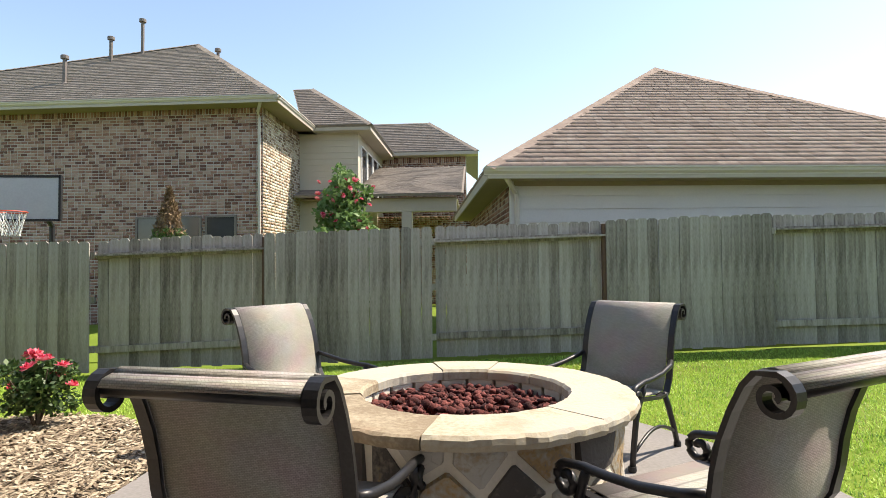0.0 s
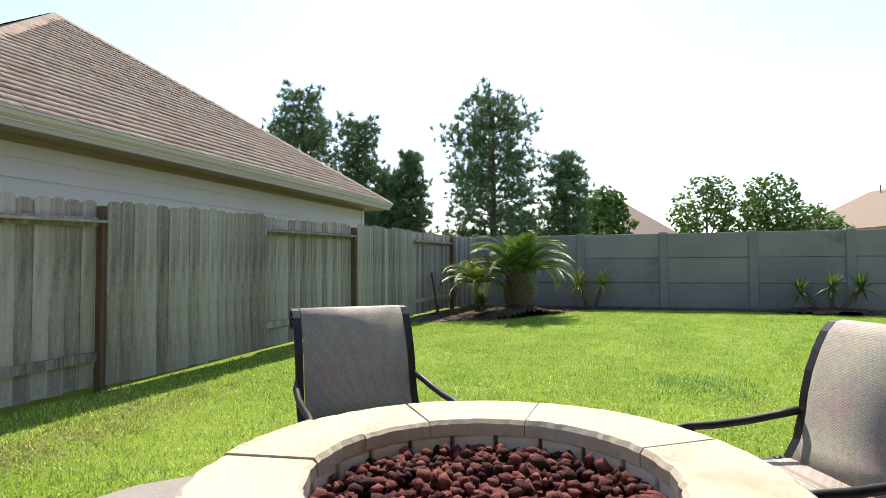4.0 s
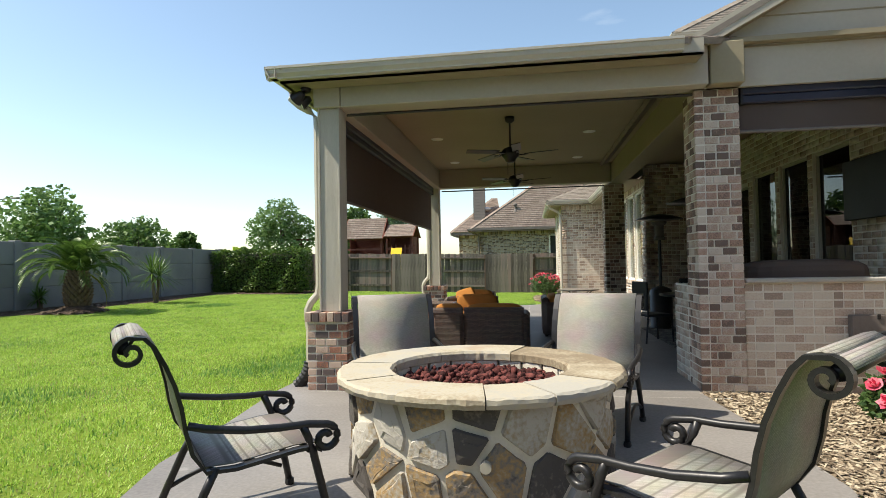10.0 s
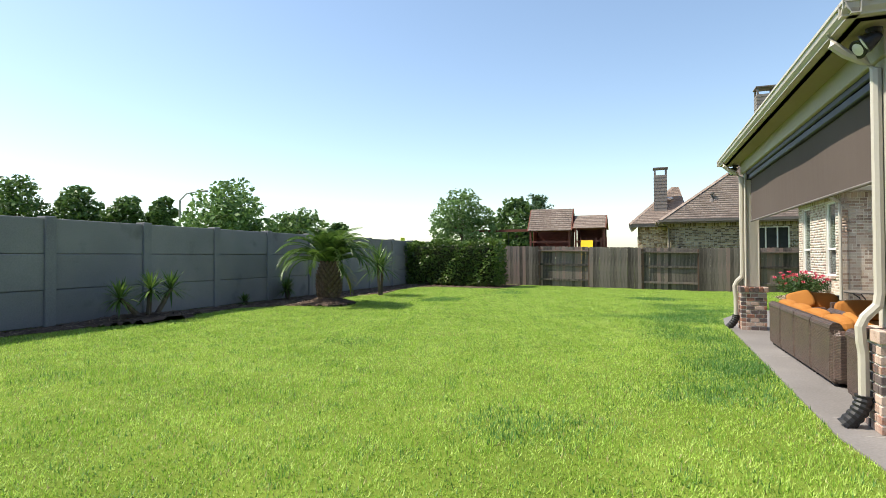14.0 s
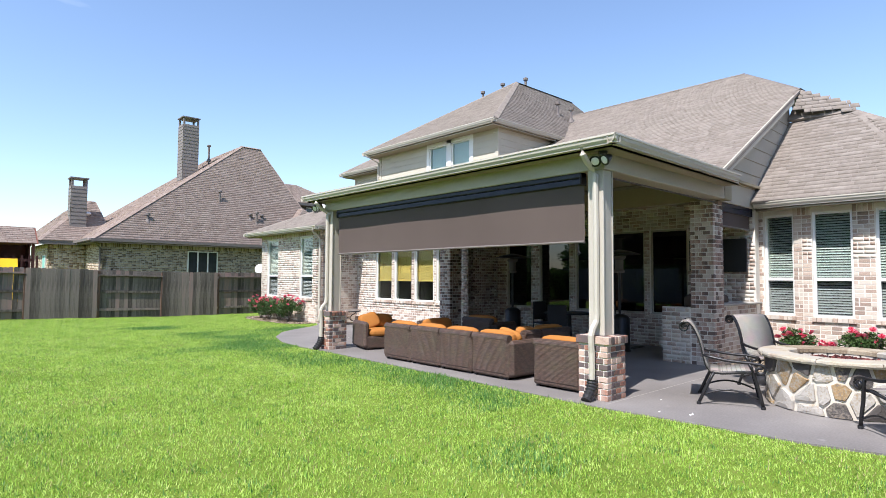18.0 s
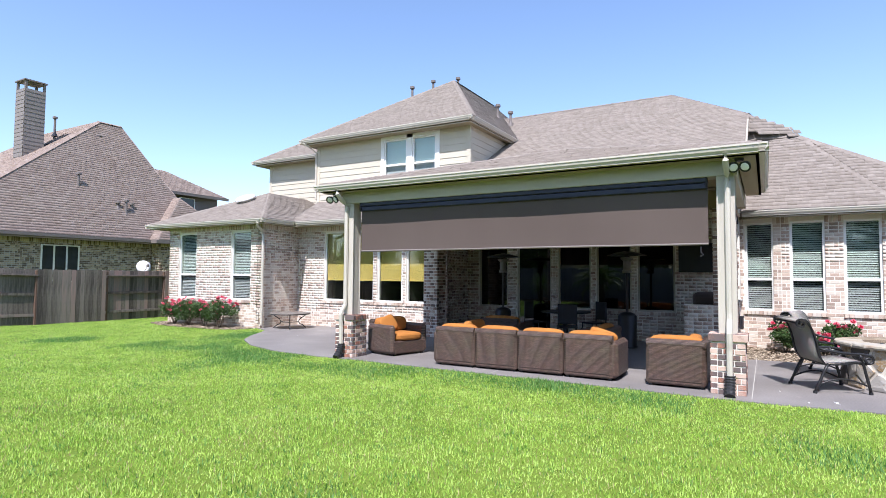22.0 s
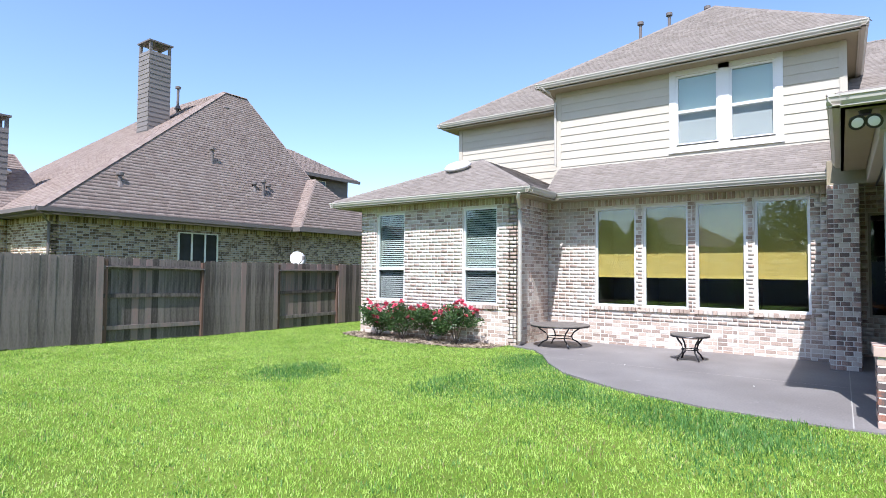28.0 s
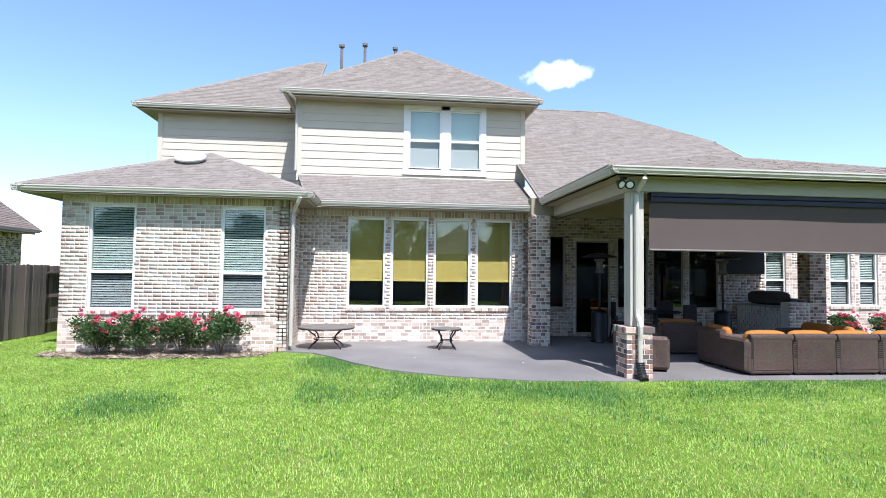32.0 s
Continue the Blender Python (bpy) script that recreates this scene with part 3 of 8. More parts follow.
def lawn_height(x, y):
    """The lawn rises gently away from the house and towards the near fence."""
    k = min(max((y - 6.3) / 1.6, 0), 1)
    side = min(max((y - 5.0) / 1.0, 0), 1) * min(max((9.4 - y) / 1.0, 0), 1)
    bank = 0.12 + 0.0275 * min(max(x - 2.0, -6), 0) + 0.0065 * min(max(x - 2.0, 0), 13)
    return LAWN_Z + 0.022 * min(max(0, x - 2.0), 13) + bank * k * k * (3 - 2 * k) - 0.03 * min(max(0, -3.5 - x), 9) * side


GZ = LAWN_Z - 0.03
tagged(part("ground", Geo().box(-320, -40, -320, 320, GZ - 0.5, GZ).box(15.2, 320, -320, 320, GZ - 0.5, GZ).box(-40, 15.2, -320, -24, GZ - 0.5, GZ).box(-40, 15.2, 9.5, 320, GZ - 0.5, GZ), M_LAWN), "wide flat grassy ground running to the horizon", "ground", kind="structure")

SLAB_EDGE = [(2.72, -5.6), (2.74, -6.4), (2.62, -7.5), (2.2, -8.7), (1.5, -9.75), (0.75, -10.35), (0.0, -10.8), (-0.55, -11.25), (-0.86, -11.9)]
PIT_EDGE = [(2.88, 1.5), (2.76, 2.6), (2.70, 3.6), (2.5, 4.35), (2.05, 5.25), (1.5, 5.8), (0.9, 5.99), (0.2, 6.02), (-0.5, 5.85), (-1.1, 5.4), (-1.45, 4.7), (-1.62, 3.56), (-1.58, 2.4), (-1.5, 1.5), (-1.49, 1.08)]
SLAB = PIT_EDGE + [(-3.9, 1.08), (-3.9, -11.9)] + SLAB_EDGE[::-1]
slab_joint_y = 1.42
slab = sheet("patio_slab", SLAB, 0.0, M_CONCRETE, "smooth grey stained concrete patio with worn pale spots", "patio", drop=0.12)
for name, a, b in (("saw_joint", (-1.7, slab_joint_y), (2.7, slab_joint_y)), ("saw_joint", (-1.5, -2.4), (2.7, -2.4)), ("saw_joint", (-2.4, -6.1), (2.7, -6.1)), ("saw_joint", (0.2, -6.1), (0.2, -10.7))):
    u, n, ln = wall_frame(a, b)
    o = Vector((*a, 0.0022))
    part(name, Geo().face(o - n * 0.006, o + u * ln - n * 0.006, o + u * ln + n * 0.006, o + n * 0.006), M_SLABEDGE, slab)

BED_HOUSE = [(-1.49, 1.10), (-1.5, 1.5), (-1.58, 2.4), (-1.62, 3.56), (-1.52, 4.3), (-1.75, 5.2), (-2.4, 5.85), (-3.2, 6.05), (-4.0, 5.7), (-3.76, 4.0), (-3.76, 1.9), (-3.95, 1.10)]
BED_WING = [(-0.88, -12.05), (-0.3, -12.15), (0.02, -12.7), (0.08, -14.2), (0.02, -15.6), (-0.3, -16.45), (-0.88, -16.6)]
BED_WALL = [(14.2, 6.78), (12.0, 6.97), (9.0, 7.22), (9.4, 7.0), (10.1, 6.55), (10.6, 5.75), (11.2, 5.0), (12.2, 4.35), (13.2, 3.75), (13.55, 3.0), (13.6, 1.2), (13.5, -0.4), (13.1, -1.2), (13.0, -2.2), (13.4, -2.9), (13.5, -4.4), (12.9, -5.4), (12.3, -5.62), (11.75, -5.8), (11.55, -6.4), (11.75, -7.0), (12.3, -7.35), (12.9, -8.2), (12.9, -9.2), (12.6, -10.6), (12.9, -12.2), (13.0, -14.2), (12.4, -15.0), (9.8, -15.3), (9.5, -18.4), (14.2, -18.4)]
MOUNDS = ((12.28, -6.43, 0.5, 0.22), (11.8, 5.2, 0.75, 0.25), (13.5, -1.7, 0.9, 0.10))


def bed_height(x, y):
    return lawn_height(x, y) + sum(h * math.exp(-((x - a) ** 2 + (y - b) ** 2) / (r * r)) for a, b, r, h in MOUNDS)



def mulch_bed(name, poly, count, label, seed, ground=lawn_height, mat=M_MULCH_PALE):
    bed = thing(name, (0, 0, 0), label, "flower bed", kind="structure")
    xs, ys = [p[0] for p in poly], [p[1] for p in poly]
    step, g, ids = 0.09, Geo(), {}

    def corner(i, j):
        if (i, j) not in ids:
            x, y = min(xs) + i * step, min(ys) + j * step
            ids[i, j] = len(g.v)
            g.v.append((x, y, ground(x, y) + (0.018 if inside(poly, x, y) else -0.03)))
        return ids[i, j]

    for i in range(int((max(xs) - min(xs)) / step) + 1):
        for j in range(int((max(ys) - min(ys)) / step) + 1):
            if inside(poly, min(xs) + (i + 0.5) * step, min(ys) + (j + 0.5) * step):
                g.f.append((corner(i, j), corner(i + 1, j), corner(i + 1, j + 1), corner(i, j + 1)))
    part("soil", g, mat, bed, smooth=True)
    rng = random.Random(seed)
    V, F = [], []
    while len(F) < count:
        x, y = rng.uniform(min(xs), max(xs)), rng.uniform(min(ys), max(ys))
        if not inside(poly, x, y):
            continue
        a, t, ln, w = rng.uniform(0, 6.28), rng.uniform(-0.35, 0.35), rng.uniform(0.02, 0.055), rng.uniform(0.005, 0.012)
        u, v = Vector((math.cos(a), math.sin(a), t)) * ln, Vector((-math.sin(a), math.cos(a), rng.uniform(-0.4, 0.4))) * w
        c = Vector((x, y, ground(x, y) + 0.022 + rng.uniform(0, 0.012)))
        i = len(V)
        V += [tuple(c - u - v), tuple(c + u - v), tuple(c + u + v), tuple(c - u + v)]
        F.append((i, i + 1, i + 2, i + 3))
    tagged(part("bark_chips", raw_mesh("bark_chips", V, F, mat), None, bed), "loose shredded brown bark", kind="stuff")
    return bed


def inside(poly, x, y):
    hit = False
    j = len(poly) - 1
    for i in range(len(poly)):
        (xi, yi), (xj, yj) = poly[i], poly[j]
        if (yi > y) != (yj > y) and x < (xj - xi) * (y - yi) / (yj - yi) + xi:
            hit = not hit
        j = i
    return hit


mulch_bed("flower_bed", BED_HOUSE, 16000, "brown bark mulch bed under the bay windows", 4)
mulch_bed("flower_bed", BED_WING, 3500, "brown bark mulch bed along the brick wing", 5)
mulch_bed("flower_bed", BED_WALL, 9000, "dark bark mulch bed along the concrete wall", 6, bed_height, M_MULCH)

xs, ys = np.linspace(-40, 15.2, 180), np.linspace(-24, 9.5, 110)
V = [(x, y, lawn_height(x, y)) for y in ys for x in xs]
F = [(j * 180 + i, j * 180 + i + 1, j * 180 + i + 181, j * 180 + i + 180) for j in range(109) for i in range(179)]
tagged(part("lawn", raw_mesh("lawn", V, F, M_LAWN), None), "bright green mown lawn with a few dry patches", "lawn", kind="structure")

# ---- the house: walls ----
LW, BW, EAVE = -0.90, -2.45, 3.28
LWIN = [(-15.84, -14.94), (-13.22, -12.32)]
BWIN = [(-10.68, -9.78), (-9.63, -8.73), (-8.58, -7.68), (-7.53, -6.63)]
SILL, HEAD = 0.83, 3.0


def holes_y(p0, spans, z0=SILL, z1=HEAD):
    return [(a - p0[1], b - p0[1], z0, z1) for a, b in spans]


P = (LW, -16.37), (LW, -11.83)
brick_wall("wall_wing_front", *P, -0.1, EAVE, holes_y(P[0], LWIN), label="buff brick wall of the single-storey wing in sun", pieces=300, seed=11)
for k, (a, b) in enumerate(LWIN):
    window_unit(f"window_{k + 1}", *P, a - P[0][1], b - P[0][1], SILL, HEAD, "tall white sash window with closed slat blinds", rail=1.62, blind="slats", group="wing windows")
brick_wall("wall_wing_side", (LW, -11.83), (BW - 0.2, -11.83), -0.1, EAVE, label="buff brick return wall of the wing", pieces=300, seed=12)
brick_wall("wall_wing_end", (-9.0, -16.37), (LW, -16.37), -0.1, EAVE, label="buff brick end wall of the wing", seed=13)
P = (BW, -11.83), (BW, -6.14)
brick_wall("wall_breakfast", *P, -0.1, EAVE, holes_y(P[0], BWIN), label="buff brick wall with four tall windows", pieces=300, seed=14)
for k, (a, b) in enumerate(BWIN):
    window_unit(f"window_{k + 3}", *P, a - P[0][1], b - P[0][1], SILL, HEAD, "tall fixed window with half-drawn bamboo shade", blind="bamboo", group="breakfast windows")
brick_wall("wall_patio_side", (BW, -6.14), (-3.75, -6.14), -0.1, 3.5, label="brick side wall of the covered patio", seed=15, soldier=0)
BACK = -3.70
PATIO_WIN = [(-5.75, -4.85, 0.75, 2.75), (-4.55, -3.55, 0.05, 2.62), (-3.35, -2.45, 0.75, 2.75), (-2.3, -1.4, 0.75, 2.75), (-1.25, -0.35, 0.75, 2.75)]
P = (BACK, -6.14), (BACK, 1.08)
brick_wall("wall_patio_back", *P, -0.1, 3.5, [(a + 6.14, b + 6.14, c, d) for a, b, c, d in PATIO_WIN], label="shaded brick back wall of the covered patio", seed=16, soldier=0)
for k, (a, b, c, d) in enumerate(PATIO_WIN):
    window_unit(f"window_{k + 7}" if k != 1 else "door_1", *P, a + 6.14, b + 6.14, c, d, "dark glazed patio window" if k != 1 else "dark glazed patio door", glass=M_GLASS_DARK, group="patio windows", mat=M_TRIM)
# bay
BAY = [(-3.95, 1.06), (-3.74, 1.93), (-3.74, 3.92), (-3.82, 5.22)]
BAYW = [[(0.12, 0.72)], [(0.17, 0.83), (1.18, 1.85)], [(0.14, 0.77)]]
wk = 12
for k, spans in enumerate(BAYW):
    p0, p1 = BAY[k], BAY[k + 1]
    brick_wall(f"wall_bay_{k + 1}", p0, p1, -0.1, 3.12, [(a, b, 0.86, 2.92) for a, b in spans], label="buff brick bay wall with tall windows", pieces=240, seed=20 + k)
    for a, b in spans:
        window_unit(f"window_{wk}", p0, p1, a, b, 0.86, 2.92, "tall white sash window with closed slat blinds", rail=1.60, blind="slats", group="bay windows")
        wk += 1
brick_wall("wall_bay_end", BAY[3], (-12, 5.22), -0.1, 3.12, label="sunlit buff brick end wall of the bay", seed=24)
brick_wall("wall_bay_start", (-3.72, 1.05), BAY[0], -0.1, 3.3, label="buff brick wall beside the patio", seed=25, soldier=0)
part("wall_house_back", wall_core(Geo(), (-13, 5.3), (-13, -16.4), -0.1, 5.5), M_MORTAR)["kind"] = "structure"


def brick_pier(name, x0, x1, y0, y1, z1, mat, label, cap=False, seed=1, group="", single=True):
    """A square brick pier, its bricks laid one by one round the four faces."""
    pier = thing(name, ((x0 + x1) / 2, (y0 + y1) / 2, 0), label, "pillar", group)
    w, d = (x1 - x0) / 2, (y1 - y0) / 2
    top = z1 - (0.115 if cap else 0)
    part("core", Geo().box(-w + 0.011, w - 0.011, -d + 0.011, d - 0.011, -0.05, z1 - 0.008), M_MORTAR, pier, "mortar joints")
    rng = random.Random(seed)
    rows = round(top / 0.0815)
    h = top / rows
    meshes = {}

    def brick(cx, cy, cz, lx, ly, lz):
        key = (round(lx, 3), round(ly, 3), round(lz, 3))
        if key not in meshes:
            meshes[key] = Geo().soft_box(-lx / 2, lx / 2, -ly / 2, ly / 2, -lz / 2, lz / 2, 0.004).mesh("brick", mat)
        ob = new("brick", meshes[key])
        ob.parent = pier
        ob.location = (cx, cy, cz)
        ob.rotation_euler = (0, 0, rng.uniform(-0.006, 0.006))

    t, j = 0.09, 0.015
    for r in range(rows):
        z, bh = (r + 0.5) * h - j / 2, h - j
        for face in range(4):
            # each face is laid from its left corner; odd courses start with a half brick
            long_face = (2 * w if face % 2 == 0 else 2 * d) - (t if True else 0)
            s, cuts = 0.0, []
            pattern = [0.41, 0.41, 0.18] if (r + face) % 2 else [0.20, 0.40, 0.40]
            if rng.random() < 0.3:
                pattern = [0.32, 0.36, 0.32]
            for q in pattern:
                cuts.append((s, s + q * long_face))
                s += q * long_face
            for a, b in cuts:
                m, ln = (a + b) / 2, b - a - j
                if face == 0:
                    brick(-w + t + m - 0.0, -d + t / 2, z, ln, t, bh)
                elif face == 1:
                    brick(w - t / 2, -d + t + m, z, t, ln, bh)
                elif face == 2:
                    brick(w - t - m, d - t / 2, z, ln, t, bh)
                else:
                    brick(-w + t / 2, d - t - m, z, t, ln, bh)
    if cap:
        n = 6
        step = (2 * w + 0.05) / n
        for k in range(n):
            for side in (-1, 1):
                brick(-w - 0.025 + (k + 0.5) * step, side * (d + 0.025 - 0.11), z1 - 0.052, step - j, 0.22, 0.10)
        for k in range(1):
            brick(0, 0, z1 - 0.052, 2 * w - 0.1, 0.06, 0.10)
    return pier


PED = 0.83
PED_R, PED_L = (2.10, 2.55, 0.91, 1.36), (2.10, 2.55, -5.90, -5.45)
brick_pier("brick_pedestal", *PED_R, PED, M_BRICK_RED, "red and brown brick pedestal with a rowlock cap", True, 31, "patio pedestals")
brick_pier("brick_pedestal", *PED_L, PED, M_BRICK_RED, "red and brown brick pedestal with a rowlock cap", True, 32, "patio pedestals")
brick_pier("brick_pier", -1.96, -1.52, 0.66, 1.10, 3.06, M_BRICK1, "tall square buff brick pier at the patio edge", False, 33, "patio piers")
brick_pier("brick_pier", -1.96, -1.52, -6.36, -5.92, 3.06, M_BRICK1, "tall square buff brick pier at the patio edge", False, 34, "patio piers")
# half wall with stone ledge between the pier and the bay
brick_wall("wall_half", (-1.96, 1.07), (-3.9, 1.07), -0.1, 1.08, label="low brick wall with a pale stone ledge", pieces=300, seed=35, soldier=0, thick=0.24)
tagged(part("stone_ledge", Geo().soft_box(-3.92, -1.97, 0.78, 1.12, 1.08, 1.12, 0.008), M_SLABEDGE), "thin pale stone ledge on the low wall", "ledge", kind="structure")
brick_wall("wall_kitchen_end", (-1.53, 0.1), (-1.53, 0.66), -0.1, 1.05, label="low brick end of the outdoor kitchen", seed=36, soldier=0, thick=0.3)

# posts
for nm, (x0, x1, y0, y1) in (("wooden_post", PED_R), ("wooden_post", PED_L)):
    cx, cy = (x0 + x1) / 2, (y0 + y1) / 2
    ps = thing(nm, (cx, cy, PED), "beige painted square wooden post standing on a brick pedestal", "post", "patio posts")
    part("shaft", Geo().soft_box(-0.105, 0.105, -0.105, 0.105, 0, 3.06 - PED, 0.006), M_POST, ps)
    for sx in (-1, 1):
        part("corner_trim", Geo().soft_box(sx * 0.112 - 0.012, sx * 0.112 + 0.012, -0.118, 0.118, 0, 3.06 - PED, 0.004), M_POST, ps)

# ---- covered patio: beams, ceiling, soffits ----
CEIL = 3.48
beams = thing("patio_beams", (0, 0, 0), "olive beige boxed beams round the covered patio", "beam", kind="structure")
part("beam", Geo().soft_box(2.18, 2.48, -5.83, 1.29, 3.06, CEIL, 0.008), M_TRIM, beams)
part("beam", Geo().soft_box(-1.62, 2.18, 0.99, 1.27, 3.06, CEIL, 0.008), M_TRIM, beams)
part("beam", Geo().soft_box(-1.62, 2.18, -5.82, -5.55, 3.06, CEIL, 0.008), M_TRIM, beams)
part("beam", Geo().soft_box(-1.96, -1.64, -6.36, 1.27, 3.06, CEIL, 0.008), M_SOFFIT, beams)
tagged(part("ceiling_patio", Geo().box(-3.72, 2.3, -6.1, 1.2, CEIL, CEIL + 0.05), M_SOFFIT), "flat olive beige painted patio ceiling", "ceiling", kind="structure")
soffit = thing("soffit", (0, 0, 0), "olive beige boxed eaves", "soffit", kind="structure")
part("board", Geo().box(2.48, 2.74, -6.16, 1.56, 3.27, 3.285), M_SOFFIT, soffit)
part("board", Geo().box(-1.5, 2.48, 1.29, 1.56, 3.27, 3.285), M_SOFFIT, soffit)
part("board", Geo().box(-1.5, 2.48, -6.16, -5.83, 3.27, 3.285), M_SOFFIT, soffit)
part("fascia", Geo().box(2.70, 2.74, -6.16, 1.56, 3.27, 3.42), M_TRIM, soffit)
part("fascia", Geo().box(-1.5, 2.70, 1.52, 1.56, 3.27, 3.42), M_TRIM, soffit)
part("fascia", Geo().box(-1.5, 2.70, -6.16, -6.12, 3.27, 3.42), M_TRIM, soffit)
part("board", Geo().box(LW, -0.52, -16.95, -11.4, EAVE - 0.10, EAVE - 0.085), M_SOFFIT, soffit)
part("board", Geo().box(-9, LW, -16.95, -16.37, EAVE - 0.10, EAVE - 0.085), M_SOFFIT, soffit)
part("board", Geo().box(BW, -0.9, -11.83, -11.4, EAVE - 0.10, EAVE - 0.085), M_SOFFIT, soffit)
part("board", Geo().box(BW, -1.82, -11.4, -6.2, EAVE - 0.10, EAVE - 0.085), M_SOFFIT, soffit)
part("fascia", Geo().box(-0.56, -0.52, -16.95, -11.4, EAVE - 0.12, EAVE + 0.03), M_TRIM, soffit)
part("fascia", Geo().box(-1.86, -1.82, -11.4, -6.2, EAVE - 0.12, EAVE + 0.03), M_TRIM, soffit)
part("fascia", Geo().box(-9, -0.56, -16.95, -16.91, EAVE - 0.12, EAVE + 0.03), M_TRIM, soffit)
part("fascia", Geo().box(-1.82, -0.56, -11.44, -11.4, EAVE - 0.12, EAVE + 0.03), M_TRIM, soffit)
BAYE = [(-3.66, 1.12), (-3.36, 1.82), (-3.36, 4.02), (-3.52, 5.56)]
g = Geo()
for a, b, c, d in zip(BAY, BAY[1:], BAYE, BAYE[1:]):
    g.prism([(a[0], a[1], 3.02), (b[0], b[1], 3.02), (d[0], d[1], 3.02), (c[0], c[1], 3.02)], (0, 0, 0.015))
g.prism([(-12, 5.22, 3.02), (-3.82, 5.22, 3.02), (-3.52, 5.56, 3.02), (-12, 5.56, 3.02)], (0, 0, 0.015))
part("board", g, M_SOFFIT, soffit)
g = Geo()
for c, d in zip(BAYE, BAYE[1:]):
    u, n, ln = wall_frame(c, d)
    g.prism([(c[0], c[1], 3.0), (d[0], d[1], 3.0), (d[0] - n.x * 0.03, d[1] - n.y * 0.03, 3.0), (c[0] - n.x * 0.03, c[1] - n.y * 0.03, 3.0)], (0, 0, 0.17))
g.box(-12, -3.53, 5.53, 5.56, 3.0, 3.17)
part("fascia", g, M_TRIM, soffit)

# gable wall over the half wall
gw = thing("wall_gable", (0, 0, 0), "beige board gable wall under the roof rake", "wall", kind="structure")
part("face", Geo().prism([(-1.5, 1.06, 3.06), (-6.1, 1.06, 3.06), (-6.1, 1.06, 5.96), (-1.5, 1.06, 3.46)], (0, 0.05, 0)), M_TRIM, gw)
for k in range(7):
    z = 3.45 + 0.3 * k
    x = -1.55 - max(0, z - 3.46) / 0.545
    part("board_joint", Geo().box(-6.0, x, 1.112, 1.118, z, z + 0.012), M_SOFFIT, gw)
part("rake_board", Geo().prism([(-1.35, 1.24, 3.30), (-5.9, 1.24, 5.76), (-5.9, 1.24, 5.95), (-1.35, 1.24, 3.48)], (0, 0.035, 0)), M_TRIM, gw)
part("rake_soffit", Geo().prism([(-1.35, 1.11, 3.30), (-5.9, 1.11, 5.76), (-5.9, 1.24, 5.76), (-1.35, 1.24, 3.30)], (0, 0, 0.015)), M_SOFFIT, gw)

# upper storey
up = thing("upper_storey", (0, 0, 0), "cream lap-sided upper storey with a pair of sash windows", "house wall", kind="structure")
UPX, UP0, UP1 = -3.62, -12.10, -6.05
UPW = [(-9.20, -8.32), (-8.10, -7.24)]
part("wall_body", wall_core(Geo(), (UPX, UP0), (UPX, UP1), 3.9, 6.2, [(a - UP0, b - UP0, 4.45, 6.05) for a, b in UPW]), M_SIDING, up)
lap_siding(up, (UPX, UP0), (UPX, UP1), 4.05, 6.2, [(a - UP0 - 0.1, b - UP0 + 0.1, 4.3, 6.2) for a, b in UPW], board=0.2)
part("wall_side", Geo().box(-9, UPX - 0.22, UP1 - 0.2, UP1, 3.9, 6.2), M_SIDING, up)
lap_siding(up, (UPX, UP1), (-9, UP1), 4.05, 6.2, board=0.2)
part("wall_side", Geo().box(-9, UPX - 0.22, UP0, UP0 + 0.2, 3.9, 6.2), M_SIDING, up)
lap_siding(up, (-9, UP0), (UPX, UP0), 4.05, 6.2, board=0.2)
part("corner_board", Geo().box(UPX - 0.1, UPX + 0.03, UP0 - 0.03, UP0 + 0.1, 4.05, 6.2), M_SIDING, up)
part("corner_board", Geo().box(UPX - 0.1, UPX + 0.03, UP1 - 0.1, UP1 + 0.03, 4.05, 6.2), M_SIDING, up)
part("window_surround", Geo().box(UPX, UPX + 0.035, -9.34, -9.20, 4.33, 6.2).box(UPX, UPX + 0.035, -8.32, -8.10, 4.33, 6.2).box(UPX, UPX + 0.035, -7.24, -7.10, 4.33, 6.2).box(UPX, UPX + 0.05, -9.36, -7.08, 4.29, 4.42).box(UPX, UPX + 0.035, -9.2, -7.24, 6.06, 6.2), M_WHITE, up)
for k, (a, b) in enumerate(UPW):
    window_unit(f"window_{wk}", (UPX, UP0), (UPX, UP1), a - UP0, b - UP0, 4.45, 6.05, "upper sash window with pale drawn shade", rail=5.22, blind="shade", group="upper windows", depth=0.02)
    wk += 1
part("wall_body", Geo().box(-13, -5.25, -16.2, -12.1, 3.9, 6.15), M_SIDING, up)
lap_siding(up, (-5.25, -16.2), (-5.25, -12.1), 4.1, 6.15, board=0.2)
part("corner_board", Geo().box(-5.35, -5.215, -16.23, -16.1, 4.1, 6.15), M_SIDING, up)
lap_siding(up, (-13, -16.2), (-5.25, -16.2), 4.1, 6.15, board=0.2)
part("eave_board", Geo().box(UPX, -3.14, -12.35, -5.8, 6.17, 6.19).box(-9, UPX, -6.05, -5.8, 6.17, 6.19).box(-9, UPX, -12.35, -12.1, 6.17, 6.19).box(-13, -4.8, -16.6, -12.2, 6.12, 6.14), M_SOFFIT, up)
part("eave_fascia", Geo().box(-3.18, -3.14, -12.35, -5.8, 6.15, 6.32).box(-9, -3.18, -5.84, -5.8, 6.15, 6.32).box(-9, -3.18, -12.35, -12.31, 6.15, 6.32).box(-4.84, -4.8, -16.6, -12.35, 6.1, 6.27).box(-13, -4.84, -16.6, -16.56, 6.1, 6.27), M_TRIM, up)

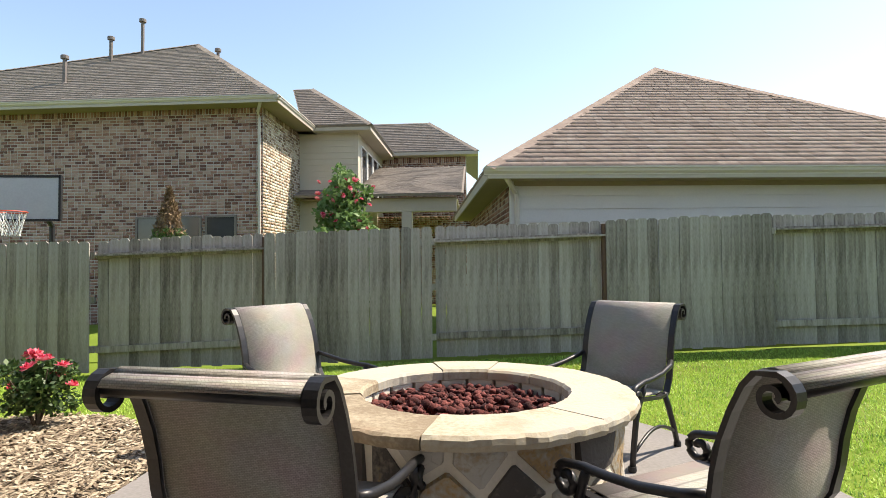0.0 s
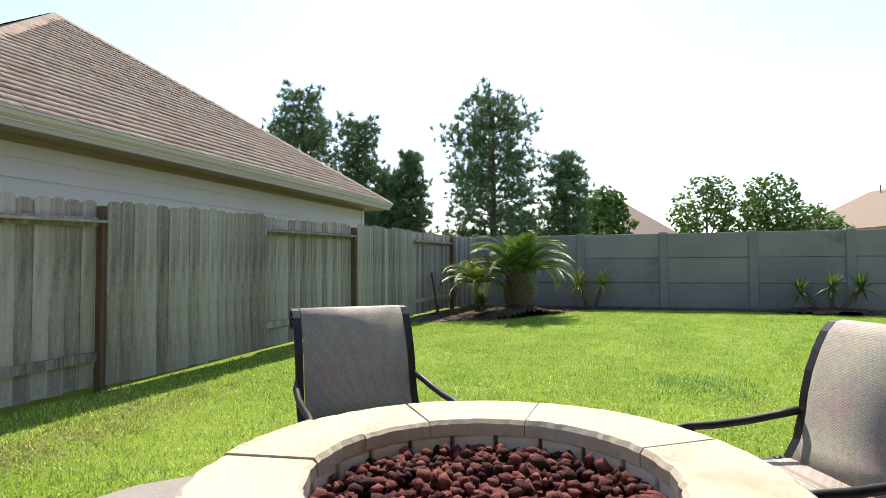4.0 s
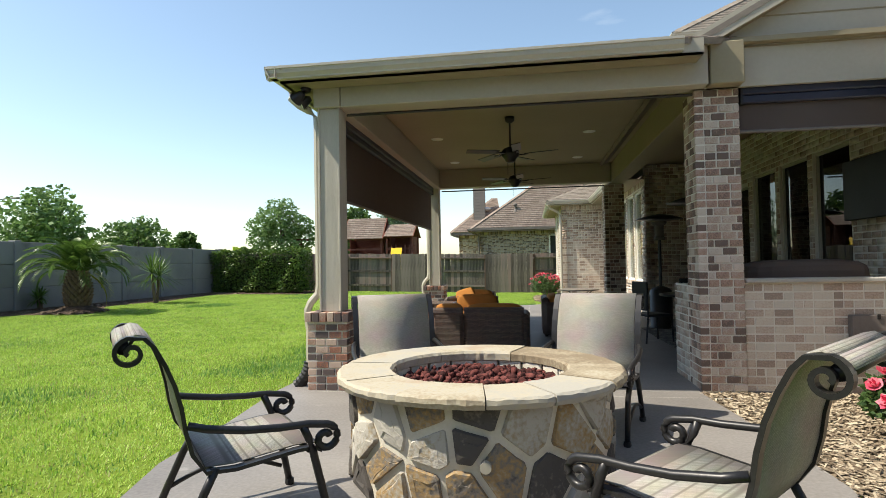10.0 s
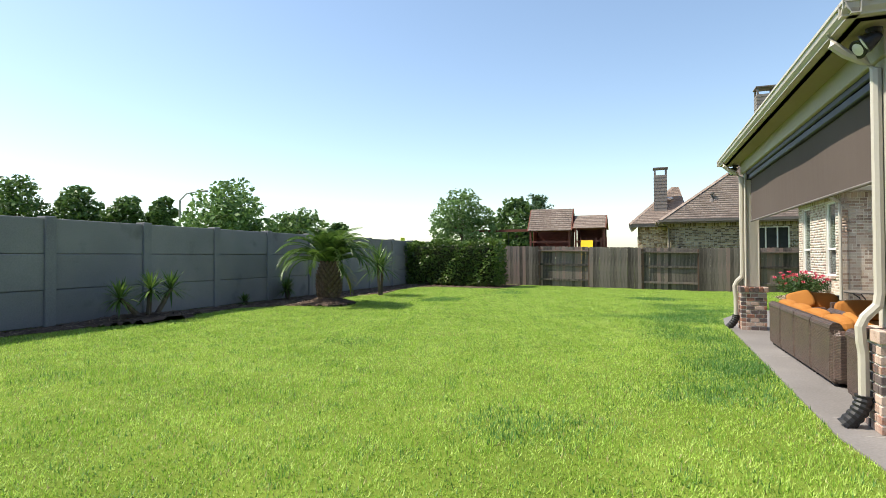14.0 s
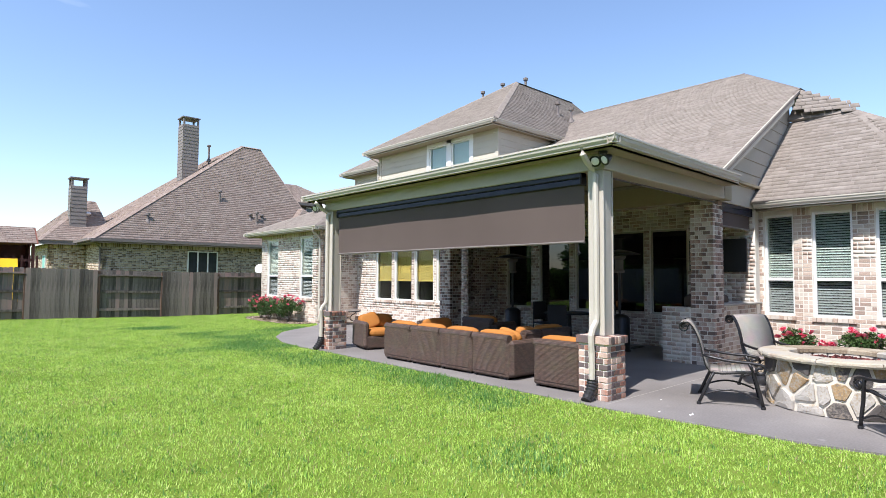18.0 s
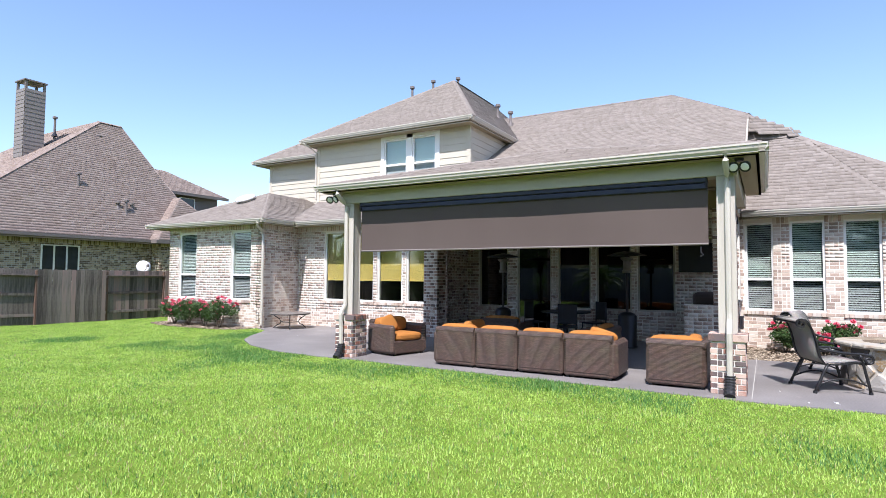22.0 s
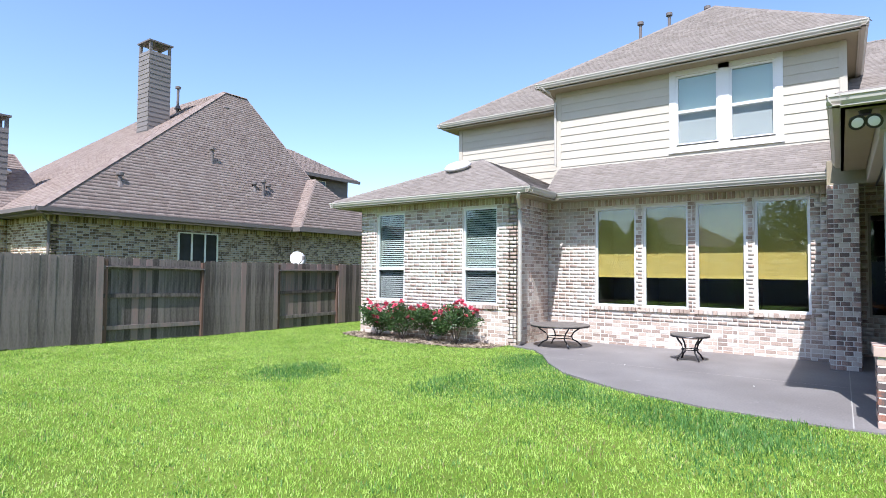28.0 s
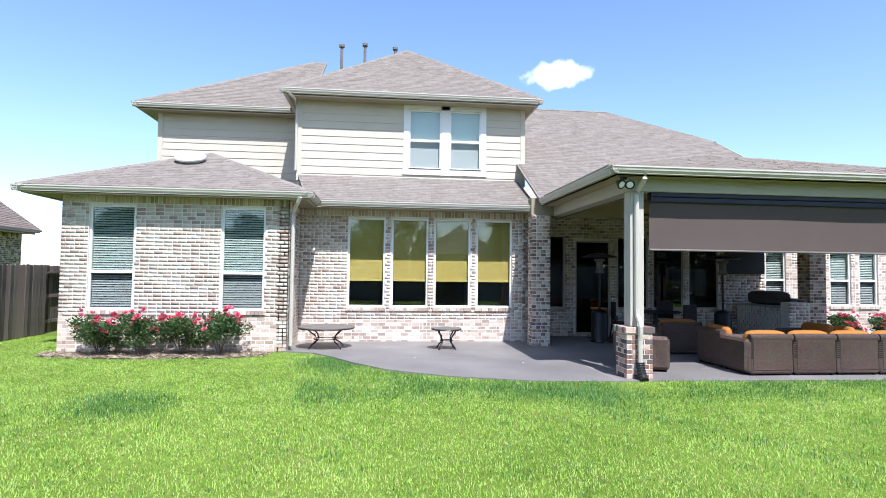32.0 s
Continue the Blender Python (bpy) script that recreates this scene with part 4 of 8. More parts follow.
# ---- roofs of the house ----
roof = thing("roof_house", (0, 0, 0), "hipped house roof of grey-brown asphalt shingles", "roof", kind="structure")
AP = (-1.2, -2.30, 4.55)
slopes = [
    [(2.78, -6.20, 3.42), (2.78, 1.60, 3.42), AP],
    [(2.78, 1.60, 3.42), (-1.2, 1.60, 3.42), (-5.0, 1.60, 3.42), (-5.0, -2.30, 4.55), AP][:2] + [(-5.0, -2.30, 4.55), AP],
    [(2.78, -6.20, 3.42), AP, (-5.0, -2.30, 4.55), (-1.5, -6.20, 3.42)],
]
slopes[1] = [(2.78, 1.60, 3.42), (-1.35, 1.60, 3.42), (-3.4, 0.0, 3.88), (-5.0, -2.30, 4.55), AP]
ZM = lambda x: 3.46 + 0.55 * (-1.4 - x)
slopes += [
    [(-1.4, -6.25, ZM(-1.4)), (-1.4, 1.28, ZM(-1.4)), (-6.4, 1.28, ZM(-6.4)), (-9.9, -1.2, ZM(-9.9)), (-9.9, -6.25, ZM(-9.9))],
    [(-6.0, -12.0, ZM(-6.0)), (-6.0, -6.25, ZM(-6.0)), (-9.9, -6.25, ZM(-9.9)), (-9.9, -12.0, ZM(-9.9))],
    [(-6.4, 1.28, ZM(-6.4)), (-6.4, 2.46, 5.35), (-14.0, 2.46, 5.35), (-14.0, -1.2, ZM(-9.9)), (-9.9, -1.2, ZM(-9.9))],
    [(-3.07, -12.42, 6.33), (-3.07, -5.72, 6.33), (-8.1, -9.1, 9.45)],
    [(-3.07, -5.72, 6.33), (-12.0, -5.72, 6.33), (-12.0, -9.1, 9.45), (-8.1, -9.1, 9.45)],
    [(-3.07, -12.42, 6.33), (-8.1, -9.1, 9.45), (-12.0, -9.1, 9.45), (-12.0, -12.42, 6.33)],
    [(-4.72, -16.68, 6.28), (-4.72, -12.0, 6.28), (-9.5, -12.0, 9.4), (-9.5, -12.4, 9.4)],
    [(-4.72, -16.68, 6.28), (-9.5, -12.4, 9.4), (-14.0, -12.4, 9.4), (-14.0, -16.68, 6.28)],
    [(-0.45, -17.02, 3.32), (-0.45, -11.33, 3.32), (-3.32, -14.17, 4.62)],
    [(-0.45, -11.33, 3.32), (-5.3, -11.33, 3.32), (-5.3, -14.17, 4.62), (-3.32, -14.17, 4.62)],
    [(-0.45, -17.02, 3.32), (-3.32, -14.17, 4.62), (-9.0, -14.17, 4.62), (-9.0, -17.02, 3.32)],
    [(-1.75, -11.6, 3.32), (-1.75, -6.2, 3.32), (-3.68, -6.2, 4.22), (-5.3, -6.2, 4.97), (-5.3, -12.0, 4.97), (-3.68, -12.0, 4.22)][:3] + [(-3.68, -12.1, 4.22)],
]
BP = (-6.03, 2.46, 5.35)
be = [(-3.32, 1.12, 3.17), (-3.32, 1.80, 3.17), (-3.32, 4.04, 3.17), (-3.48, 5.60, 3.17)]
slopes += [[be[0], be[2], BP, (-6.03, 1.12, 5.35)], [be[2], be[3], BP], [be[3], (-12.0, 5.60, 3.17), (-12.0, 2.46, 5.35), BP]]
slopes += [[(-6.4, 1.28, ZM(-6.4)), (-6.4, 2.46, 5.35), BP, (-5.9, 1.12, 5.38)]]
for k, s in enumerate(slopes):
    roof_slope(roof, s, M_SHINGLE, seed=50 + k)
for a, b in ((AP, (2.78, -6.20, 3.42)), (AP, (2.78, 1.60, 3.42)), ((-6.4, 1.28, ZM(-6.4)), (-9.9, -1.2, ZM(-9.9))), ((-9.9, -1.2, ZM(-9.9)), (-9.9, -8, ZM(-9.9))), ((-8.1, -9.1, 9.45), (-3.07, -12.42, 6.33)), ((-8.1, -9.1, 9.45), (-3.07, -5.72, 6.33)), ((-8.1, -9.1, 9.45), (-12, -9.1, 9.45)), ((-9.5, -12.4, 9.4), (-4.72, -16.68, 6.28)), ((-9.5, -12.4, 9.4), (-14, -12.4, 9.4)), ((-3.32, -14.17, 4.62), (-0.45, -17.02, 3.32)), ((-3.32, -14.17, 4.62), (-0.45, -11.33, 3.32)), (BP, be[2]), (BP, be[3])):
    ridge_cap(roof, a, b, M_SHINGLE)
# gutters and downspouts
gut = thing("gutters", (0, 0, 0), "tan metal gutters along the eaves with downspouts", "gutter", kind="structure")
gutter_run(gut, [(-1.3, -6.28, 3.41), (2.86, -6.28, 3.41), (2.86, 1.68, 3.41), (-1.3, 1.68, 3.41)])
gutter_run(gut, [(-9, -17.08, EAVE + 0.03), (-0.40, -17.08, EAVE + 0.03), (-0.40, -11.27, EAVE + 0.03), (-1.70, -11.27, EAVE + 0.03), (-1.70, -6.3, EAVE + 0.03)])
gutter_run(gut, [(-3.40, 1.14, 3.16), (-3.26, 1.79, 3.16), (-3.26, 4.05, 3.16), (-3.42, 5.66, 3.16), (-12, 5.66, 3.16)])
gutter_run(gut, [(-9, -12.48, 6.32), (-3.02, -12.48, 6.32), (-3.02, -5.68, 6.32), (-9, -5.68, 6.32)])
gutter_run(gut, [(-13, -16.74, 6.27), (-4.67, -16.74, 6.27), (-4.67, -12.5, 6.27)])
for cy, sy in ((1.10, 1), (-5.64, -1)):
    y = cy + sy * 0.06
    downspout(gut, [(2.80, y, 3.32), (2.79, y, 3.22), (2.70, y, 3.14), (2.58, y, 3.07), (2.49, y, 2.98), (2.485, y, 1.12), (2.50, y, 1.02), (2.59, y, 0.92), (2.625, y, 0.84), (2.62, y, 0.72), (2.605, y, 0.62), (2.605, y, 0.25)])
    tagged(part("drain_hose", Geo().tube([(2.605 + 0.012 * k * k / 12, y, 0.27 - 0.022 * k) for k in range(13)], [0.062 if k % 2 else 0.072 for k in range(13)], 12), M_BLACK), "black corrugated drain hose at a downspout foot", "drain pipe")
downspout(gut, [(-0.45, -11.55, 3.20), (-0.50, -11.6, 3.10), (-0.80, -11.72, 2.95), (-0.855, -11.74, 2.85), (-0.855, -11.74, 0.1)])
downspout(gut, [(-3.06, -12.3, 6.22), (-3.2, -12.15, 6.1), (-3.56, -12.14, 5.95), (-3.57, -12.14, 4.3)], w=0.035)


# ---- fences and the concrete wall ----
def picket_fence(name, p0, p1, z0, height, label, mat, facing, bay=2.35, seed=1, posts_shown=True):
    """Cedar fence: panels alternate between the pickets' face and the rails' side. facing: +1 the bays start with rails to the yard."""
    u, n, length = wall_frame(p0, p1)
    zf = lambda q: lawn_height(p0[0] + u.x * q, p0[1] + u.y * q) + z0
    f = thing(name, (p0[0], p0[1], 0), label, "fence", turn=math.degrees(math.atan2(u.y, u.x)))
    rng = random.Random(seed)
    variants = []
    for k in range(6):
        w, h, c = 0.1415, height + rng.uniform(-0.025, 0.015), 0.028
        variants.append(Geo().prism([(-w / 2, 0, 0.02), (w / 2, 0, 0.02), (w / 2, 0, h - c), (w / 2 - c, 0, h), (-w / 2 + c, 0, h), (-w / 2, 0, h - c)], (0, 0.017, 0)).mesh("picket", mat))
    s, k = 0.0, 0
    while s < length:
        e = min(s + bay, length)
        front = (k % 2 == 0) == (facing > 0)
        # yard side is -y in the fence's own frame
        y = -0.075 if not front else 0.03
        x = s + 0.072
        while x < e:
            ob = new("picket", variants[rng.randrange(6)])
            ob.parent = f
            ob.location = (x, y, zf(x) + rng.uniform(-0.01, 0.01))
            ob.rotation_euler = (rng.uniform(-0.004, 0.004), rng.uniform(-0.004, 0.004), 0)
            x += 0.1425 + rng.uniform(-0.0005, 0.002)
        for z in (0.27, 0.95, 1.56):
            z *= height / 1.83
            sag = rng.uniform(-0.012, 0.012)
            if front and z < 0.6 or not front or z > 1.3 or facing == 2:
                ya = (-0.012, 0.026) if front else (-0.056, -0.018)
                part("rail", Geo().prism([(s, ya[0], z + zf(s)), (e, ya[0], z + sag + zf(e)), (e, ya[0], z + 0.088 + sag + zf(e)), (s, ya[0], z + 0.088 + zf(s))], (0, ya[1] - ya[0], 0)), mat, f)
        if front:
            part("cap_rail", Geo().prism([(s, -0.085, 1.60 * height / 1.83 + zf(s)), (e, -0.085, 1.60 * height / 1.83 + zf(e)), (e, -0.085, 1.625 * height / 1.83 + zf(e)), (s, -0.085, 1.625 * height / 1.83 + zf(s))], (0, 0.113, 0)), mat, f)
        if not front or facing == 2:
            part("post", Geo().soft_box(s - 0.045, s + 0.045, -0.055, 0.035, zf(s) - 0.1, zf(s) + height - 0.06, 0.006), M_POSTWOOD if posts_shown else mat, f)
        s += bay
        k += 1
    return f


picket_fence("wooden_fence", (-34.28, 11.44), (14.24, 6.752), 0.03, 1.83, "weathered grey-green cedar privacy fence", M_FENCE, -1, bay=2.345, seed=3)
picket_fence("wooden_fence", (17.51, -18.6), (-9.0, -18.6), 0.0, 1.80, "weathered grey-brown cedar privacy fence with open rails", M_FENCE_WARM, 2, bay=2.19, seed=4)


def concrete_wall(p0, p1, height, panel=2.15):
    """Precast wall: slotted posts with three stacked panels between them."""
    u, n, length = wall_frame(p0, p1)
    w = thing("concrete_wall", (p0[0], p0[1], lawn_height(14.7, 0)), "grey precast concrete panel wall along the yard", "wall", turn=math.degrees(math.atan2(u.y, u.x)))
    rng = random.Random(9)
    s = 0.0
    post = Geo().soft_box(-0.10, 0.10, -0.12, 0.12, -0.1, height + 0.03, 0.012).mesh("post", M_PRECAST)
    while s < length + 0.1:
        ob = new("post", post)
        ob.parent = w
        ob.location = (s, 0, 0)
        if s + panel <= length + 0.2:
            h = height / 3
            for k in range(3):
                part("panel", Geo().soft_box(s + 0.09, s + panel - 0.09, -0.07 + rng.uniform(-0.006, 0.006), 0.07, k * h + 0.004, (k + 1) * h - 0.006, 0.01).box(s + 0.09, s + panel - 0.09, -0.02, 0.02, k * h - 0.03, k * h + 0.02), M_PRECAST, w)
        s += panel
    return w


concrete_wall((14.34, 7.994), (14.34, -20.6), 1.92, 2.073)


# ---- neighbouring houses ----
M_WINDARK = material("dark_neighbour_glass", [(0.015, 0.018, 0.02), (0.04, 0.045, 0.05)], 0.08, 0.7, 4, 0.0, spec=0.6)
M_CHIMNEY = material("taupe_lap_board", [(0.17, 0.15, 0.135), (0.22, 0.195, 0.175)], 0.65, 1.5, 40, 0.08)
M_TRIMDARK = material("brown_grey_trim", [(0.14, 0.12, 0.11), (0.19, 0.165, 0.15)], 0.6, 2, 30, 0.05)


def simple_window(parent, p0, p1, s0, s1, z0, z1, mat=None, bars=1, trim=None):
    """A far window: frame, dark panes and mullions."""
    u, n, _ = wall_frame(p0, p1)
    o = Vector((p0[0], p0[1], 0)) + u * s0
    w, h = s1 - s0, z1 - z0
    win = thing("window")
    win.parent = parent
    win.matrix_basis = Matrix(((u.x, -n.x, 0, o.x), (u.y, -n.y, 0, o.y), (0, 0, 1, z0), (0, 0, 0, 1)))
    step = w / bars
    for k in range(bars):
        part("pane", Geo().box(k * step + 0.04, (k + 1) * step - 0.04, -0.012, 0.0, 0.04, h - 0.04), mat or M_WINDARK, win)
    g = Geo().box(0, w, -0.03, 0.01, 0, 0.045).box(0, w, -0.03, 0.01, h - 0.045, h)
    for k in range(bars + 1):
        x = min(max(k * step, 0.022), w - 0.022)
        g.box(x - 0.03, x + 0.03, -0.032, 0.01, 0.045, h - 0.045)
    part("frame", g, trim or M_WHITE, win)
    return win


def roof_of(house, slopes, mat, caps=(), seed=80):
    r = thing("roof")
    r.parent = house
    for k, s in enumerate(slopes):
        V, F, nrm = shingles(s, 0.15, seed + k)
        part("slope", Geo().prism([Vector(p) - nrm * 0.08 for p in s], nrm * 0.076), mat, r)
        q = part("shingles", raw_mesh("shingles", V, F, mat), None, r)
        tagged(q, "asphalt shingles", kind="stuff")
    for a, b in caps:
        ridge_cap(r, a, b, mat)
    return r


def house_wall(house, p0, p1, z0, z1, mat, mortar, seed, soldier=0.24):
    part("wall", wall_core(Geo(), p0, p1, z0, z1), mortar, house)
    V, F = brick_boxes(p0, p1, z0, z1, soldier=soldier, seed=seed)
    tagged(part("bricks", raw_mesh("bricks", V, F, mat), None, house), "bricks", kind="stuff")


def vent_pipe(parent, x, y, z, h, r=0.04, cap=True, mat=None):
    v = part("vent_pipe", Geo().tube([(x, y, z - 0.2), (x, y, z + h)], r, 8), mat or M_TRIMDARK, parent, "thin metal roof vent pipe")
    part("flashing", Geo().lathe([(r * 2.6, -0.05), (r * 1.2, 0.14)], (x, y, z), 10), mat or M_TRIMDARK, v)
    if cap:
        part("rain_cap", Geo().lathe([(r * 1.1, 0.0), (r * 2.0, 0.02), (r * 2.0, 0.11), (r * 0.8, 0.14)], (x, y, z + h - 0.02), 10), mat or M_TRIMDARK, v)


def roof_vent(parent, x, y, z, r=0.28, white=True, tilt=0.0):
    m = Matrix.Translation((x, y, z)) @ Matrix.Rotation(tilt, 4, "Y")
    part("attic_vent", Geo().lathe([(r * 0.75, 0.0), (r * 0.75, 0.05), (r, 0.06), (r, 0.11), (r * 0.8, 0.17), (r * 0.35, 0.20)], (0, 0, 0), 18, m), M_WHITE if white else M_TRIMDARK, parent, "round low roof vent", True)


vents = thing("roof_vents", (0, 0, 0), "thin metal vent pipes and low round vents on the house roof", "roof vent", kind="structure")
for x, y, z, h in ((-8.6, -11.4, 8.3, 1.35), (-9.0, -10.6, 8.7, 1.2), (-9.2, -9.5, 9.3, 0.6), (-8.4, -7.3, 7.7, 0.5), (-8.7, -6.9, 7.5, 0.45)):
    vent_pipe(vents, x, y, z, h, 0.05)
roof_vent(vents, -2.46, -14.4, 4.25, 0.36, True, 0.43)

# one-storey garage behind the near fence
gar = thing("neighbour_garage", (0, 0, 0), "one-storey garage with pale lap siding and a hipped brown shingle roof", "house")
part("wall", Geo().box(0.2, 8.45, 8.86, 16, -0.1, 2.72), M_SIDING_WHITE, gar)
lap_siding(gar, (0.2, 8.86), (8.45, 8.86), 0.2, 2.62, mat=M_SIDING_WHITE, board=0.2)
house_wall(gar, (0.19, 16), (0.19, 8.9), -0.1, 2.62, M_BRICK_ROSE, M_MORTAR_DARK, 91, 0)
part("corner_board", Geo().box(0.14, 0.28, 8.83, 8.92, 0, 2.62), M_SIDING_WHITE, gar)
part("corner_board", Geo().box(8.36, 8.48, 8.83, 8.92, 0, 2.62), M_SIDING_WHITE, gar)
part("frieze", Geo().box(0.2, 8.45, 8.82, 8.86, 2.55, 2.7), M_SOFFIT, gar)
part("soffit", Geo().box(-0.22, 8.87, 8.42, 8.9, 2.62, 2.64).box(-0.22, 0.2, 8.9, 16, 2.62, 2.64).box(8.45, 8.87, 8.9, 16, 2.62, 2.64), M_SOFFIT, gar)
for edges in ((-0.22, 8.87, 8.40, 8.43), (-0.25, -0.22, 8.4, 16), (8.87, 8.9, 8.4, 16)):
    part("fascia", Geo().box(*edges, 2.6, 2.76), M_TRIM, gar)
gutter_run(gar, [(-0.3, 8.34, 2.77), (8.95, 8.34, 2.77)])
GA = (3.95, 12.34, 5.63)
roof_of(gar, [[(-0.27, 8.38, 2.77), (8.92, 8.38, 2.77), GA], [(8.92, 8.38, 2.77), (8.92, 17, 2.77), (3.95, 17, 5.63), GA], [(-0.27, 8.38, 2.77), GA, (3.95, 17, 5.63), (-0.27, 17, 2.77)]], M_SHINGLE_WARM, [(GA, (-0.27, 8.38, 2.77)), (GA, (8.92, 8.38, 2.77)), (GA, (3.95, 17, 5.63))], 81)
gar.matrix_basis = Matrix.Translation((1.541, 8.507, -0.03)) @ Matrix.Rotation(radians(-3.06), 4, "Z") @ Matrix.Scale(1.032, 4) @ Matrix.Translation((0.27, -8.38, 0))
downspout(gar, [(0.0, 8.44, 2.68), (0.05, 8.5, 2.6), (0.22, 8.78, 2.45), (0.24, 8.8, 2.3), (0.24, 8.8, 0.1)])

# two-storey brick house behind it
nb = thing("neighbour_house", (0, 0, 0), "two-storey rose-brown brick house with a hipped shingle roof", "house")
nb.matrix_basis = Matrix.Translation((-2.69, 14.66, 0)) @ Matrix.Rotation(radians(-9.0), 4, "Z") @ Matrix.Diagonal((1.05, 1.05, 1.018, 1)) @ Matrix.Translation((4.17, -13.85, 0))
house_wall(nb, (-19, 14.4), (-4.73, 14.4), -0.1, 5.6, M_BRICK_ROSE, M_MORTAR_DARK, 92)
# side towards the sun: tan brick and light mortar carry its sunlight as colour
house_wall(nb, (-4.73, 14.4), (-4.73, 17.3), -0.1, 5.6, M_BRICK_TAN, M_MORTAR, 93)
for s in (5.2, 11.0, 11.9, 12.8):
    simple_window(nb, (-19, 14.39), (-4.73, 14.39), s, s + 0.8, 1.0, 2.72, bars=1, trim=M_TRIMDARK)
part("eave", Geo().box(-19.5, -4.2, 13.88, 14.4, 5.5, 5.52).box(-4.73, -4.2, 14.4, 19, 5.5, 5.52), M_SOFFIT, nb)
part("fascia", Geo().box(-19.5, -4.2, 13.85, 13.88, 5.47, 5.65).box(-4.2, -4.17, 13.85, 19.2, 5.47, 5.65), M_TRIM, nb)
gutter_run(nb, [(-19.5, 13.8, 5.65), (-4.12, 13.8, 5.65), (-4.12, 19.2, 5.65)])
downspout(nb, [(-4.6, 13.9, 5.5), (-4.78, 14.2, 5.35), (-4.8, 14.33, 5.2), (-4.8, 14.33, 0.1)])
NA = (-8.17, 17.85, 8.7)
roof_of(nb, [[(-19.5, 13.85, 5.66), (-4.17, 13.85, 5.66), NA], [(-4.17, 13.85, 5.66), (-4.17, 21.85, 5.66), NA], [(-19.5, 13.85, 5.66), NA, (-4.17, 21.85, 5.66), (-19.5, 21.85, 5.66)]], M_SHINGLE, [(NA, (-4.17, 13.85, 5.66)), (NA, (-19.5, 13.85, 5.66))], 84)
for x, y, z, h in ((-10.2, 16.6, 7.5, 0.9), (-9.6, 17.2, 7.9, 1.3), (-10.4, 15.0, 6.4, 0.8), (-7.6, 18.0, 7.9, 0.6)):
    vent_pipe(nb, x, y, z, h, 0.05)
part("siding_block", Geo().box(-4.73, -2.95, 17.3, 21.6, 0, 5.62), M_SIDING, nb)
lap_siding(nb, (-4.73, 17.28), (-2.95, 17.28), 3.0, 5.6)
part("block_eave", Geo().box(-4.73, -2.5, 16.9, 17.3, 5.5, 5.64).box(-2.95, -2.5, 17.3, 21.6, 5.5, 5.64), M_TRIM, nb)
for k in range(4):
    simple_window(nb, (-2.94, 17.3), (-2.94, 21.6), 0.35 + k * 0.95, 1.2 + k * 0.95, 3.6, 5.2, trim=M_WHITE)
roof_of(nb, [[(-4.5, 16.85, 5.66), (-2.45, 16.85, 5.66), (-4.9, 19.3, 7.6), (-5.6, 19.3, 7.6)], [(-2.45, 16.85, 5.66), (-2.45, 21.6, 5.66), (-4.9, 21.6, 7.6), (-4.9, 19.3, 7.6)], [(-2.9, 21.2, 5.72), (0.65, 21.2, 5.72), (-1.3, 23.2, 7.35), (-4.4, 23.2, 7.35)], [(0.65, 21.2, 5.72), (0.65, 28, 5.72), (-1.3, 28, 7.35), (-1.3, 23.2, 7.35)]], M_SHINGLE, [((-4.9, 19.3, 7.6), (-2.45, 16.85, 5.66)), ((-1.3, 23.2, 7.35), (0.65, 21.2, 5.72))], 88)
house_wall(nb, (-3.0, 21.62), (0.2, 21.62), 0, 5.6, M_BRICK_ROSE, M_MORTAR_DARK, 94)
part("rear_eave", Geo().box(-2.9, 0.65, 21.18, 21.62, 5.58, 5.7), M_TRIM, nb)
# porch
house_wall(nb, (-3.9, 20.5), (0.5, 20.5), 0, 3.2, M_BRICK_ROSE, M_MORTAR_DARK, 95, 0)
part("porch_beam", Geo().box(-3.9, 0.0, 16.9, 17.2, 3.0, 3.4), M_TRIM, nb)
part("porch_ceiling", Geo().box(-4.6, 0.0, 16.9, 20.5, 3.38, 3.42), M_SOFFIT, nb)
part("porch_post", Geo().soft_box(-1.6, -1.3, 16.9, 17.2, 0, 3.0, 0.01), M_TRIM, nb)
roof_of(nb, [[(-4.7, 16.6, 3.5), (0.2, 16.6, 3.5), (0.2, 20.5, 5.0), (-4.7, 20.5, 5.0)]], M_SHINGLE, [], 89)
part("porch_lamp", Geo().lathe([(0.02, 0.0), (0.14, -0.02), (0.12, -0.16), (0.05, -0.2)], (-2.0, 17.6, 3.38), 12), M_BLACK, nb, "small dark porch ceiling lamp")

# house behind the far fence
nl = thing("neighbour_house", (0.33, -1.8, -0.1), "one-storey grey-brown brick house with a steep hipped roof", "house")
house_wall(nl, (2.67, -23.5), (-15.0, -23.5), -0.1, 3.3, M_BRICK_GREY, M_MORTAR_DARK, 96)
# sun-facing return wall, its light painted in with paler brick and mortar
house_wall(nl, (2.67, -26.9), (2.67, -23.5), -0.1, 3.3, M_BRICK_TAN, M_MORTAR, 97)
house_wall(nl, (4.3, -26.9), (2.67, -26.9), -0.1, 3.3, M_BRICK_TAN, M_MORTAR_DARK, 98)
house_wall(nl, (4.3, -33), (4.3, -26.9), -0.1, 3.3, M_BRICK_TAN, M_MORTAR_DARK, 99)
simple_window(nl, (2.67, -23.49), (-15, -23.49), 3.95, 5.5, 1.35, 2.98, bars=3)
simple_window(nl, (4.31, -33), (4.31, -26.9), 4.6, 5.6, 0.9, 2.7, mat=material("teal_shutter", [(0.18, 0.42, 0.36), (0.25, 0.52, 0.45)], 0.6))
